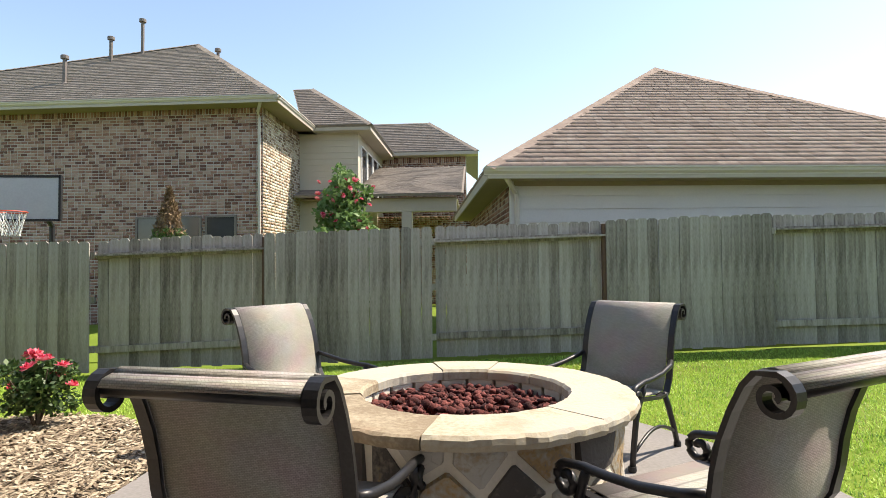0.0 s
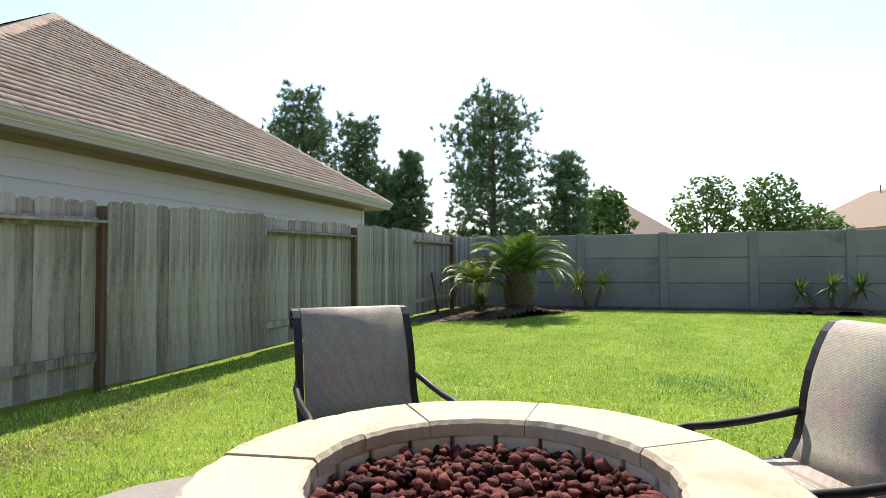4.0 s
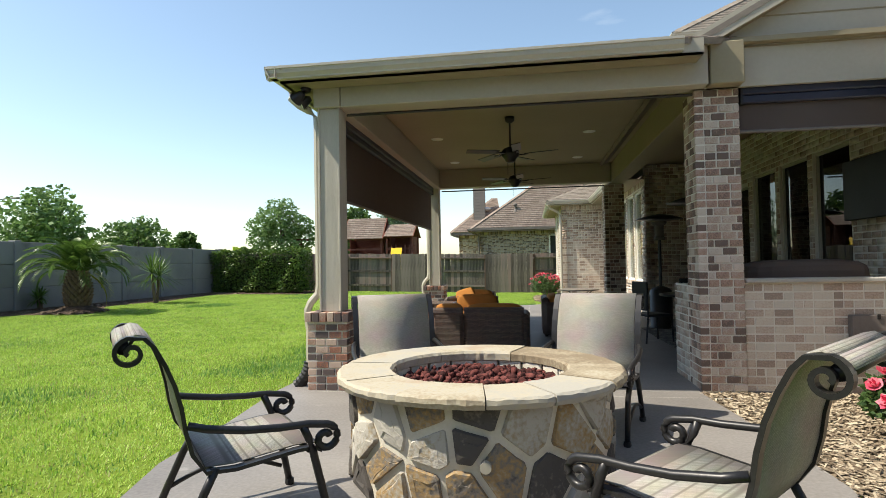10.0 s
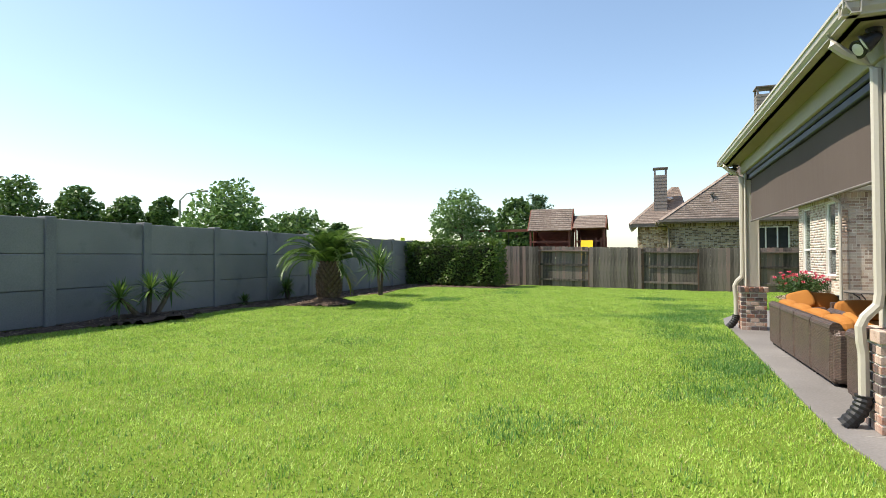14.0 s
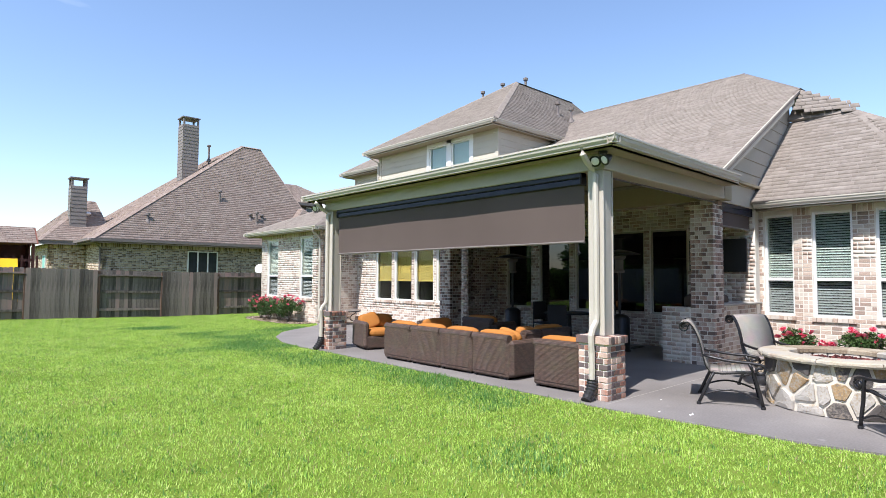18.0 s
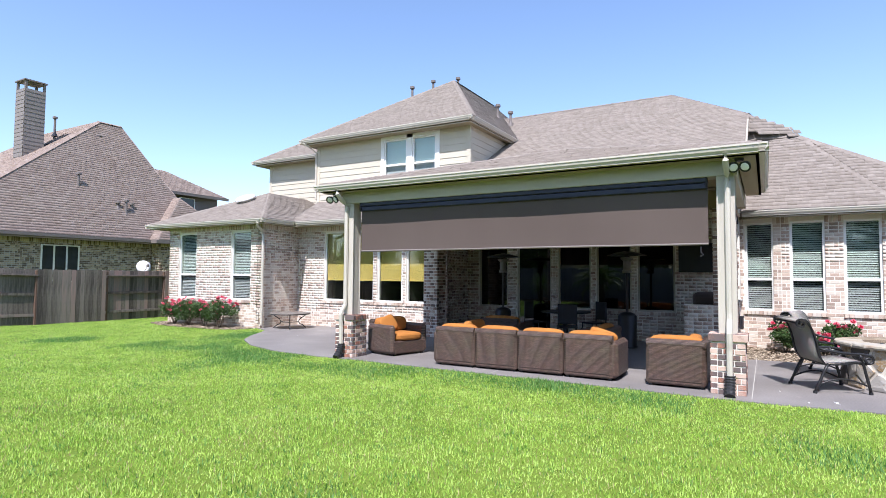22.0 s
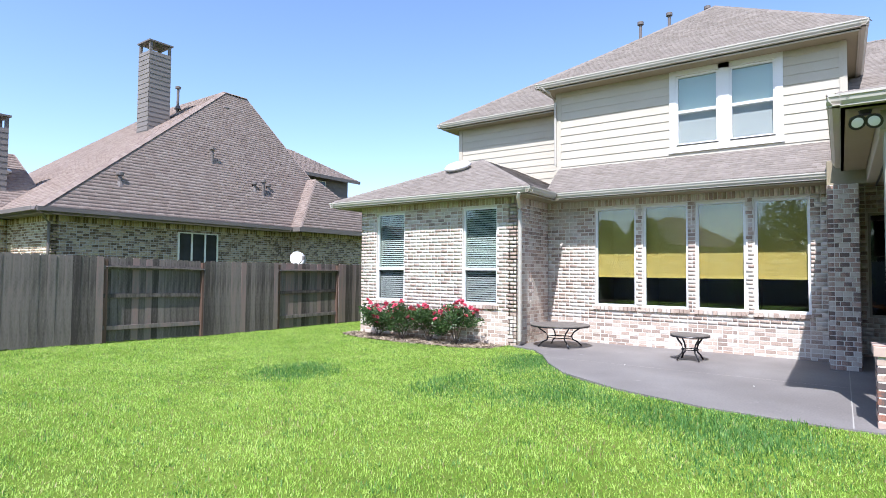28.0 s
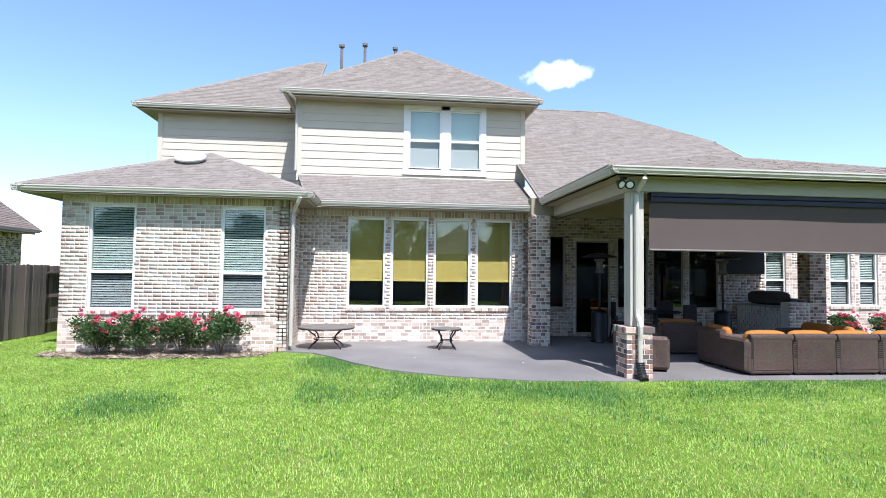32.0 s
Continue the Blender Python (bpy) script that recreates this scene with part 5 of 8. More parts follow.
part("eave", Geo().box(-15, 3.15, -23.5, -23.0, 3.24, 3.26).box(2.67, 3.15, -27.2, -23.5, 3.24, 3.26).box(2.67, 4.75, -26.9, -26.4, 3.24, 3.26), M_TRIMDARK, nl)
part("fascia", Geo().box(-15, 3.18, -23.0, -22.97, 3.22, 3.40).box(3.15, 3.18, -27, -23.0, 3.22, 3.40).box(3.15, 4.78, -26.4, -26.37, 3.22, 3.40).box(4.75, 4.78, -33, -26.4, 3.22, 3.4), M_TRIMDARK, nl)
gutter_run(nl, [(3.24, -26.3, 3.41), (3.24, -22.9, 3.41), (-15, -22.9, 3.41)][::-1], M_TRIMDARK)
downspout(nl, [(3.1, -23.0, 3.3), (2.9, -23.3, 3.15), (2.72, -23.42, 3.0), (2.72, -23.42, 0.1)], M_TRIMDARK)
NP = (-5.9, -28.1, 10.05)
# lighter shingle than the main roof: sunlight on these slopes put into the colour
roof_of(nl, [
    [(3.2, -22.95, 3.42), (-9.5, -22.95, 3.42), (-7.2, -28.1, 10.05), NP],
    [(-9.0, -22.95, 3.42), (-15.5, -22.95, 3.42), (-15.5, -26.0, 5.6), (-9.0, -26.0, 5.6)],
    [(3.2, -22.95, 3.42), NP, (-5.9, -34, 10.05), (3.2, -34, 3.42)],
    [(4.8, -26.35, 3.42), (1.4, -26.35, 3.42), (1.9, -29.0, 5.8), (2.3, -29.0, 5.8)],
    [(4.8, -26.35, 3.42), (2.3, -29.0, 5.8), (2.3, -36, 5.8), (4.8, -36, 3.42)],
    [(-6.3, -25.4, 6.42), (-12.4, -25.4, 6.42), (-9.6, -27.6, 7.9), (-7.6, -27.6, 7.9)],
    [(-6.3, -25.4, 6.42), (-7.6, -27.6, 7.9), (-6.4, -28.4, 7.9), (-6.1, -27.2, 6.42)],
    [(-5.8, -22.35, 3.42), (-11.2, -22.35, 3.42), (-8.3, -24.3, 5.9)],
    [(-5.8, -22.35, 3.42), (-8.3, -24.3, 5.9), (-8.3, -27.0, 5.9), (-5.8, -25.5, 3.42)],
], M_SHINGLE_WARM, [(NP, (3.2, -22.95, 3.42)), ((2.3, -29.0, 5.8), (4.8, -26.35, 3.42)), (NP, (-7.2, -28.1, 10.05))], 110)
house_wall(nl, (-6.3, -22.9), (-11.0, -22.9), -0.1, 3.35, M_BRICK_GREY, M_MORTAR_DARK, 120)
# short +x wall, paler than the front to paint in the sun
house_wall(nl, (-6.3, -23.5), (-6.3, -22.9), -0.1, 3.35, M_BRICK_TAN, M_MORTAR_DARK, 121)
part("wing_fascia", Geo().box(-11.2, -5.78, -22.38, -22.34, 3.24, 3.42).box(-5.82, -5.78, -23.2, -22.38, 3.24, 3.42), M_TRIMDARK, nl)
part("dormer_wall", Geo().box(-12.0, -6.7, -29, -25.9, 5.0, 6.4), M_TRIMDARK, nl)
simple_window(nl, (-6.8, -25.88), (-12, -25.88), 2.6, 3.6, 5.3, 6.2)
part("dormer_fascia", Geo().box(-12.4, -6.28, -25.40, -25.36, 6.26, 6.42), M_TRIMDARK, nl)
for cx, cy, w, z0, z1 in ((-2.65, -28.1, 0.45, 6.0, 11.2), (3.0, -27.6, 0.36, 3.8, 6.8)):
    ch = thing("chimney")
    ch.parent = nl
    part("stack", Geo().box(cx - w, cx + w, cy - w, cy + w, z0, z1 - 0.45), M_CHIMNEY, ch)
    for a, b in (((cx + w, cy - w), (cx + w, cy + w)), ((cx + w, cy + w), (cx - w, cy + w))):
        lap_siding(ch, a, b, z0, z1 - 0.45, mat=M_CHIMNEY, board=0.2)
    part("cap", Geo().box(cx - w - 0.06, cx + w + 0.06, cy - w - 0.06, cy + w + 0.06, z1 - 0.06, z1), M_TRIMDARK, ch)
    for sx in (-1, 1):
        for sy in (-1, 1):
            part("cap_post", Geo().box(cx + sx * (w - 0.05) - 0.05, cx + sx * (w - 0.05) + 0.05, cy + sy * (w - 0.05) - 0.05, cy + sy * (w - 0.05) + 0.05, z1 - 0.45, z1 - 0.06), M_TRIMDARK, ch)
for x, y, z, h in ((-3.4, -24.9, 5.7, 0.75), (-4.9, -24.2, 4.9, 0.3), (-5.6, -24.2, 4.9, 0.3), (-5.2, -24.0, 4.6, 0.7), (0.6, -23.8, 4.4, 0.35), (-4.2, -29.0, 9.0, 0.9)):
    vent_pipe(nl, x, y, z, h, 0.06)
roof_vent(nl, 2.6, -28.0, 4.9, 0.32)
roof_vent(nl, -5.6, -27.6, 9.0, 0.3, False)
part("lantern", Geo().lathe([(0.03, 0), (0.08, 0.03), (0.08, 0.2), (0.02, 0.27)], (2.2, -23.38, 1.75), 10), M_BLACK, nl, "small black wall lantern")

dish = thing("satellite_dish", (-3.4, -21.9, LAWN_Z - 0.2), "white satellite dish on a grey pole behind the fence", "satellite dish")
part("pole", Geo().tube([(0, 0, 0), (0, 0, 2.1)], 0.03, 8), M_TRIMDARK, dish)
dm = Matrix.Translation((0.05, 0.12, 2.15)) @ Matrix.Rotation(radians(-70), 4, "X") @ Matrix.Rotation(radians(20), 4, "Y")
part("reflector", Geo().lathe([(0.02, 0.0), (0.14, 0.02), (0.28, 0.07), (0.29, 0.075), (0.14, 0.025), (0.02, 0.008)], (0, 0, 0), 24, dm), M_WHITE, dish, smooth=True)
part("arm", Geo().tube([(0.05, 0.1, 1.9), (0.1, 0.5, 2.2)], 0.014, 6), M_TRIMDARK, dish)
part("receiver", Geo().soft_box(0.06, 0.14, 0.46, 0.54, 2.16, 2.28, 0.01), M_TRIMDARK, dish)

# playset
M_REDWOOD = material("redwood_stain", [(0.13, 0.045, 0.03), (0.22, 0.085, 0.06)], 0.75, 3, 30, 0.3, stretch=(1, 1, 5))
M_YELLOW = material("yellow_plastic", [(0.75, 0.45, 0.01), (0.85, 0.55, 0.02)], 0.4, 3, 20, 0.02)
ps = thing("playset", (7.7, -21.75, 0.08), "redwood play fort with shingled roofs, yellow slide and swing beam", "playset")
for x, hw, zr, zt in ((1.05, 1.2, 2.9, 4.15), (-1.05, 0.87, 3.0, 3.75)):
    for sy in (-1, 1):
        a, b = (x - hw, sy * 1.15, zr), (x + hw, sy * 1.15, zr)
        c, d = (x + hw, 0, zt), (x - hw, 0, zt)
        V, F, nrm = shingles([a, b, c, d], 0.16, 5)
        part("roof_panel", Geo().prism([Vector(p) - nrm * 0.03 for p in (a, b, c, d)], nrm * 0.028), M_REDWOOD, ps)
        tagged(part("shingles", raw_mesh("shingles", V, F, M_SHINGLE_WARM), None, ps), "wooden roof boards", kind="stuff")
    for sx in (-1, 1):
        for sy in (-1, 1):
            part("post", Geo().box(x + sx * (hw - 0.15) - 0.05, x + sx * (hw - 0.15) + 0.05, sy * 0.9 - 0.05, sy * 0.9 + 0.05, 0, zr + 0.12), M_REDWOOD, ps)
    part("wall_panel", Geo().box(x - hw + 0.2, x + hw - 0.2, -0.9, -0.86, 1.55, zr), M_REDWOOD, ps)
    for sx in (-1, 1):
        part("side_panel", Geo().box(x + sx * (hw - 0.2) - 0.02, x + sx * (hw - 0.2) + 0.02, -0.86, 0.3, 1.55, zr), M_REDWOOD, ps)
    part("deck", Geo().box(x - hw + 0.1, x + hw - 0.1, -0.95, 0.95, 1.45, 1.55), M_REDWOOD, ps)
    for z in (1.75, 2.25):
        part("rail", Geo().box(x - hw + 0.15, x + hw - 0.15, 0.9, 0.94, z, z + 0.1), M_REDWOOD, ps)
for k in range(6):
    part("baluster", Geo().box(-1.95 + k * 0.26, -1.87 + k * 0.26, 0.92, 0.96, 1.6, 2.5), M_REDWOOD, ps)
part("slide", Geo().prism([(-0.62, 1.05, 2.35), (-0.62, 1.0, 1.55), (-0.62, 2.4, 0.2), (-0.62, 2.6, 0.25), (-0.62, 1.3, 1.9)], (-0.62, 0, 0)), M_YELLOW, ps, "bright yellow plastic slide")
part("swing_beam", Geo().box(2.2, 6.0, -0.06, 0.06, 2.92, 3.06), M_REDWOOD, ps)
for s in (-1, 1):
    part("swing_leg", Geo().tube([(5.2, 0, 2.95), (5.6, s * 1.1, 0)], 0.055, 6), M_REDWOOD, ps)
for k in range(4):
    part("swing_rope", Geo().tube([(3.0 + 0.55 * k, 0, 2.95), (3.0 + 0.55 * k, 0, 0.6)], 0.012, 5), M_BLACK, ps)

ps.scale = (0.9, 0.9, 0.9)

# far houses beyond the wall
for x, y, w, d, ze, zt, tn in ((72, -26, 8, 6, 5.2, 9.8, 20), (69, 1.6, 7, 5.5, 4.4, 8.9, 0), (74, -34, 9, 8, 3.4, 6.2, 10), (-20, 42, 10, 8, 5.0, 8.5, 0)):
    fh = thing("distant_house", (x, y, 0), "distant brick house with a hipped brown roof", "house", "distant houses", turn=tn)
    part("wall", Geo().box(-w, w, -d, d, -0.1, ze), M_BRICK_TAN, fh)
    part("roof", Geo().face((-w - 0.4, -d - 0.4, ze), (w + 0.4, -d - 0.4, ze), (w - d, 0, zt), (-w + d, 0, zt)).face((w + 0.4, -d - 0.4, ze), (w + 0.4, d + 0.4, ze), (w - d, 0, zt)).face((w + 0.4, d + 0.4, ze), (-w - 0.4, d + 0.4, ze), (-w + d, 0, zt), (w - d, 0, zt)).face((-w - 0.4, d + 0.4, ze), (-w - 0.4, -d - 0.4, ze), (-w + d, 0, zt)).face((-w - 0.4, -d - 0.4, ze), (-w - 0.4, d + 0.4, ze), (w + 0.4, d + 0.4, ze), (w + 0.4, -d - 0.4, ze)), M_SHINGLE_WARM, fh)
    for k in range(4):
        part("window", Geo().box(-w - 0.03, -w, -d + 1 + k * 2.2, -d + 2.2 + k * 2.2, ze - 2.2, ze - 0.8), M_WINDARK, fh)
    for k in range(2):
        part("vent_pipe", Geo().tube([(-w + d + 1 + k, 0.5, zt - 1), (-w + d + 1 + k, 0.5, zt + 0.5)], 0.06, 6), M_TRIMDARK, fh)
lamp = thing("street_lamp", (35.6, -24.8, LAWN_Z), "tall grey street lamp with a curved arm", "street lamp")
part("pole", Geo().tube([(0, 0, 0), (0, 0, 5.6), (-0.3, -0.3, 6.1), (-1.0, -1.0, 6.35)], [0.10, 0.07, 0.05, 0.04], 8), M_SLABEDGE, lamp)
part("lamp_head", Geo().soft_box(-1.5, -0.95, -1.2, -0.9, 6.26, 6.4, 0.04), M_SLABEDGE, lamp)
for k in range(2):
    sg = thing("road_sign", (19.3 + k * 0.9, -27.3 - k * 2, LAWN_Z), "yellow-green road sign on a post", "sign")
    part("post", Geo().tube([(0, 0, 0), (0, 0, 2.3)], 0.03, 6), M_TRIMDARK, sg)
    part("plate", Geo().soft_box(-0.02, 0.02, -0.3, 0.3, 2.25, 2.75, 0.005), material("sign_yellow", [(0.6, 0.7, 0.03), (0.7, 0.8, 0.05)], 0.5), sg)


# ---- fire pit ----
M_FLAG = material("cream_flagstone", [(0.22, 0.17, 0.115), (0.33, 0.275, 0.195), (0.42, 0.37, 0.285), (0.37, 0.345, 0.30)], 0.8, 3, 45, 0.7, spread=0.55, stain=((0.34, 0.24, 0.16), 2.4, 0.60))
M_FIELD = material("field_stone", [(0.085, 0.075, 0.07), (0.19, 0.165, 0.14), (0.33, 0.215, 0.10), (0.34, 0.29, 0.225), (0.42, 0.39, 0.35)], 0.85, 5, 40, 0.9, spread=1.0)
M_PITMORTAR = material("cream_mortar", [(0.54, 0.49, 0.41), (0.66, 0.61, 0.53)], 0.95, 5, 60, 0.4)
M_LAVA = material("red_lava_rock", [(0.03, 0.009, 0.009), (0.09, 0.024, 0.021), (0.18, 0.055, 0.048)], 0.95, 8, 120, 1.0, spread=0.5, island=True)
PIT, PR, PZ = (0.51, 3.44), 0.92, 0.66
pit = thing("fire_pit", (*PIT, 0), "round stone fire pit with a flagstone rim and lava rock", "fire pit")
part("mortar_wall", Geo().lathe([(PR - 0.110, 0), (PR - 0.096, PZ - 0.07), (0.635, PZ - 0.07), (0.63, PZ - 0.25)], sides=40), M_PITMORTAR, pit, "pale mortar between the stones")
rng = random.Random(5)
# irregular flat stones set in wide joints: cells of scattered seeds round the drum
drum, top = 2 * math.pi * (PR - 0.10), PZ - 0.062
seeds = []
while len(seeds) < 60:
    c = (rng.uniform(0, drum), rng.uniform(0.02, top - 0.02))
    if all(math.hypot(((c[0] - q[0] + drum / 2) % drum - drum / 2), (c[1] - q[1]) * 0.85) > 0.145 for q in seeds) or rng.random() < 0.002:
        seeds.append(c)


def clip(poly, px, py, nx, ny):
    """The part of a polygon behind the line through p with normal n."""
    out = []
    for a, b in zip(poly, poly[1:] + poly[:1]):
        da, db = (a[0] - px) * nx + (a[1] - py) * ny, (b[0] - px) * nx + (b[1] - py) * ny
        if da <= 0:
            out.append(a)
        if da * db < 0:
            f = da / (da - db)
            out.append((a[0] + (b[0] - a[0]) * f, a[1] + (b[1] - a[1]) * f))
    return out


for sx, sz in seeds:
    cell = [(-0.3, 0.004 - sz), (0.3, 0.004 - sz), (0.3, top - sz), (-0.3, top - sz)]
    for qx, qz in seeds:
        dx, dz = (qx - sx + drum / 2) % drum - drum / 2, qz - sz
        ln = math.hypot(dx, dz)
        if 1e-6 < ln < 0.7:
            k = 0.5 - 0.017 / ln
            cell = clip(cell, dx * k, dz * k, dx / ln, dz / ln)
    if len(cell) < 3:
        continue
    # chip the corners, then raise an uneven face
    cell = [((a[0] * (1 - f) + b[0] * f), (a[1] * (1 - f) + b[1] * f)) for a, b in zip(cell, cell[1:] + cell[:1]) for f in (0.07, 0.93)]
    bulge = rng.uniform(0.010, 0.030)
    mx, mz = sum(p[0] for p in cell) / len(cell), sum(p[1] for p in cell) / len(cell)
    tilt = (rng.uniform(-0.08, 0.08), rng.uniform(-0.08, 0.08))
    rings = []
    for shrink, rad in ((1.0, PR - 0.13), (0.985, PR - 0.108 + bulge * 0.6), (0.92, PR - 0.10 + bulge), (0.45, PR - 0.098 + bulge)):
        ring = []
        for px, pz in cell:
            qx, qz = mx + (px - mx) * shrink, mz + (pz - mz) * shrink
            a = (sx + qx) / (PR - 0.10)
            r = rad + qx * tilt[0] + qz * tilt[1] + rng.uniform(-0.004, 0.004)
            ring.append((r * math.cos(a), r * math.sin(a), sz + qz))
        rings.append(ring)
    g, n = Geo(), len(cell)
    g.v = [p for ring in rings for p in ring]
    for q in range(3):
        g.f += [(q * n + k, q * n + (k + 1) % n, (q + 1) * n + (k + 1) % n, (q + 1) * n + k) for k in range(n)]
    g.f.append(tuple(3 * n + k for k in range(n)))
    part("stone", g, M_FIELD, pit)
RIM_JOINTS = (-3, 37, 67, 97, 120, 150, 185, 251, 305, 357)
for j0, j1 in zip(RIM_JOINTS, RIM_JOINTS[1:]):
    a0, a1 = radians(j0) + 0.004, radians(j1) - 0.004
    g = Geo()
    m = max(6, int((j1 - j0) / 3))
    tk = rng.uniform(-0.004, 0.004)
    ring = []
    for i in range(m + 1):
        a = a0 + (a1 - a0) * i / m
        ro, ri = PR + rng.uniform(-0.007, 0.007), 0.565 + rng.uniform(-0.005, 0.005)
        ring.append([(ro * 0.985, PZ - 0.062, a), (ro, PZ - 0.035, a), (ro - 0.004, PZ - 0.012, a), (ro - 0.022, PZ + tk, a), (ri + 0.015, PZ + tk, a), (ri, PZ - 0.015, a), (ri, PZ - 0.062, a)])
    P3 = [[(r * math.cos(a), r * math.sin(a), z + (rng.uniform(-0.005, 0.005) if j in (1, 2) else 0)) for j, (r, z, a) in enumerate(row)] for row in ring]
    for i in range(m):
        for j in range(7):
            q = (j + 1) % 7
            g.face(P3[i][j], P3[i + 1][j], P3[i + 1][q], P3[i][q])
    g.face(*P3[0]).face(*P3[m][::-1])
    part("rim_stone", g, M_FLAG, pit, "cream flagstone rim slab")
for k in range(20):
    a = 2 * math.pi * k / 20
    m = Matrix.Rotation(a, 4, "Z")
    part("fire_brick", Geo().soft_box(0.572, 0.64, -0.083, 0.083, PZ - 0.24, PZ - 0.065, 0.006, m), M_PITMORTAR, pit, "pale inner ring brick")
V, F = [], []
bm = bmesh.new()
bmesh.ops.create_icosphere(bm, subdivisions=1, radius=1)
ico_v, ico_f = [v.co.copy() for v in bm.verts], [tuple(v.index for v in f.verts) for f in bm.faces]
bm.free()
for k in range(1500):
    a, r = rng.uniform(0, 6.283), 0.56 * math.sqrt(rng.random())
    s = rng.uniform(0.014, 0.028)
    c = Vector((r * math.cos(a), r * math.sin(a), PZ - 0.13 + rng.uniform(-0.03, 0.045) * (1.3 - r)))
    i = len(V)
    sq = Vector((rng.uniform(0.7, 1.3), rng.uniform(0.7, 1.3), rng.uniform(0.6, 1.1)))
    V += [tuple(c + Vector((v.x * sq.x, v.y * sq.y, v.z * sq.z)) * s * rng.uniform(0.5, 1.5)) for v in ico_v]
    F += [tuple(i + q for q in f) for f in ico_f]
tagged(part("lava_rock", raw_mesh("lava_rock", V, F, M_LAVA), None, pit), "loose dark red porous lava rock", kind="stuff")
part("rock_bed", Geo().lathe([(0.60, PZ - 0.2), (0.02, PZ - 0.15)], sides=24), M_LAVA, pit)
part("gas_valve", Geo().tube([(-0.10, PR - 0.12, 0.30), (-0.10, PR - 0.06, 0.30)], 0.03, 12), M_TRIM, pit, "round metal gas key valve")


# ---- patio chairs ----
def weave_material(name, dark, light, sx, sz, rough=0.7, bump=0.6):
    """Woven strands: a running-bond pattern across the object's own faces."""
    m = bpy.data.materials.new(name)
    m.use_nodes = True
    n, l = m.node_tree.nodes, m.node_tree.links
    b = n["Principled BSDF"]
    b.inputs["Roughness"].default_value = rough
    tc, sep, com, add = n.new("ShaderNodeTexCoord"), n.new("ShaderNodeSeparateXYZ"), n.new("ShaderNodeCombineXYZ"), n.new("ShaderNodeMath")
    l.new(tc.outputs["Object"], sep.inputs[0])
    l.new(sep.outputs[0], add.inputs[0])
    l.new(sep.outputs[1], add.inputs[1])
    l.new(add.outputs[0], com.inputs[0])
    l.new(sep.outputs[2], com.inputs[1])
    br = n.new("ShaderNodeTexBrick")
    br.inputs["Scale"].default_value = 1.0
    br.inputs["Brick Width"].default_value, br.inputs["Row Height"].default_value = sx, sz
    br.inputs["Mortar Size"].default_value, br.inputs["Mortar Smooth"].default_value = sz * 0.16, 0.8
    br.inputs["Color1"].default_value, br.inputs["Color2"].default_value = (*light, 1), (*[(p + q) / 2 for p, q in zip(dark, light)], 1)
    br.inputs["Mortar"].default_value = (*dark, 1)
    l.new(com.outputs[0], br.inputs[0])
    nz, mx = n.new("ShaderNodeTexNoise"), n.new("ShaderNodeMixRGB")
    nz.inputs["Scale"].default_value = 3.0
    mx.blend_type = "MULTIPLY"
    mx.inputs[0].default_value = 0.35
    l.new(br.outputs[0], mx.inputs[1])
    l.new(nz.outputs[1], mx.inputs[2])
    l.new(mx.outputs[0], b.inputs["Base Color"])
    bp, inv = n.new("ShaderNodeBump"), n.new("ShaderNodeMath")
    inv.operation = "SUBTRACT"
    inv.inputs[0].default_value = 1.0
    l.new(br.outputs["Fac"], inv.inputs[1])
    bp.inputs["Strength"].default_value, bp.inputs["Distance"].default_value = bump, sz * 0.4
    l.new(inv.outputs[0], bp.inputs["Height"])
    l.new(bp.outputs[0], b.inputs["Normal"])
    return m


M_SLING = weave_material("taupe_sling_mesh", (0.20, 0.175, 0.15), (0.40, 0.365, 0.325), 0.012, 0.006, 0.65, 0.4)
M_WICKER = weave_material("brown_wicker", (0.030, 0.018, 0.013), (0.155, 0.100, 0.075), 0.045, 0.017, 0.5, 0.9)
M_ORANGE = material("burnt_orange_cushion", [(0.33, 0.125, 0.025), (0.44, 0.18, 0.038)], 0.85, 4, 110, 0.15)


def scroll(cx, cz, r, a0, turns, n=22, inward=0.5):
    """A spiral in the y-z plane."""
    out = []
    for k in range(n):
        f = k / (n - 1)
        a, q = a0 + turns * 2 * math.pi * f, r * (1 - inward * f)
        out.append((cx + q * math.cos(a), cz + q * math.sin(a)))
    return out


def strip(path, x0, x1, th=0.006):
    """A sheet of sling cloth across a curve of (y, z)."""
    g = Geo()
    for (y0, z0), (y1, z1) in zip(path, path[1:]):
        d = math.hypot(y1 - y0, z1 - z0) or 1
        ny, nz = -(z1 - z0) / d * th, (y1 - y0) / d * th
        if not g.v:
            g.v += [(x0, y0, z0), (x1, y0, z0), (x1, y0 + ny, z0 + nz), (x0, y0 + ny, z0 + nz)]
        i = len(g.v) - 4
        g.v += [(x0, y1, z1), (x1, y1, z1), (x1, y1 + ny, z1 + nz), (x0, y1 + ny, z1 + nz)]
        g.f += [(i + a, i + b, i + b + 4, i + a + 4) for a, b in ((0, 1), (1, 2), (2, 3), (3, 0))]
    g.f += [(3, 2, 1, 0), tuple(len(g.v) - k for k in (4, 3, 2, 1))]
    return g


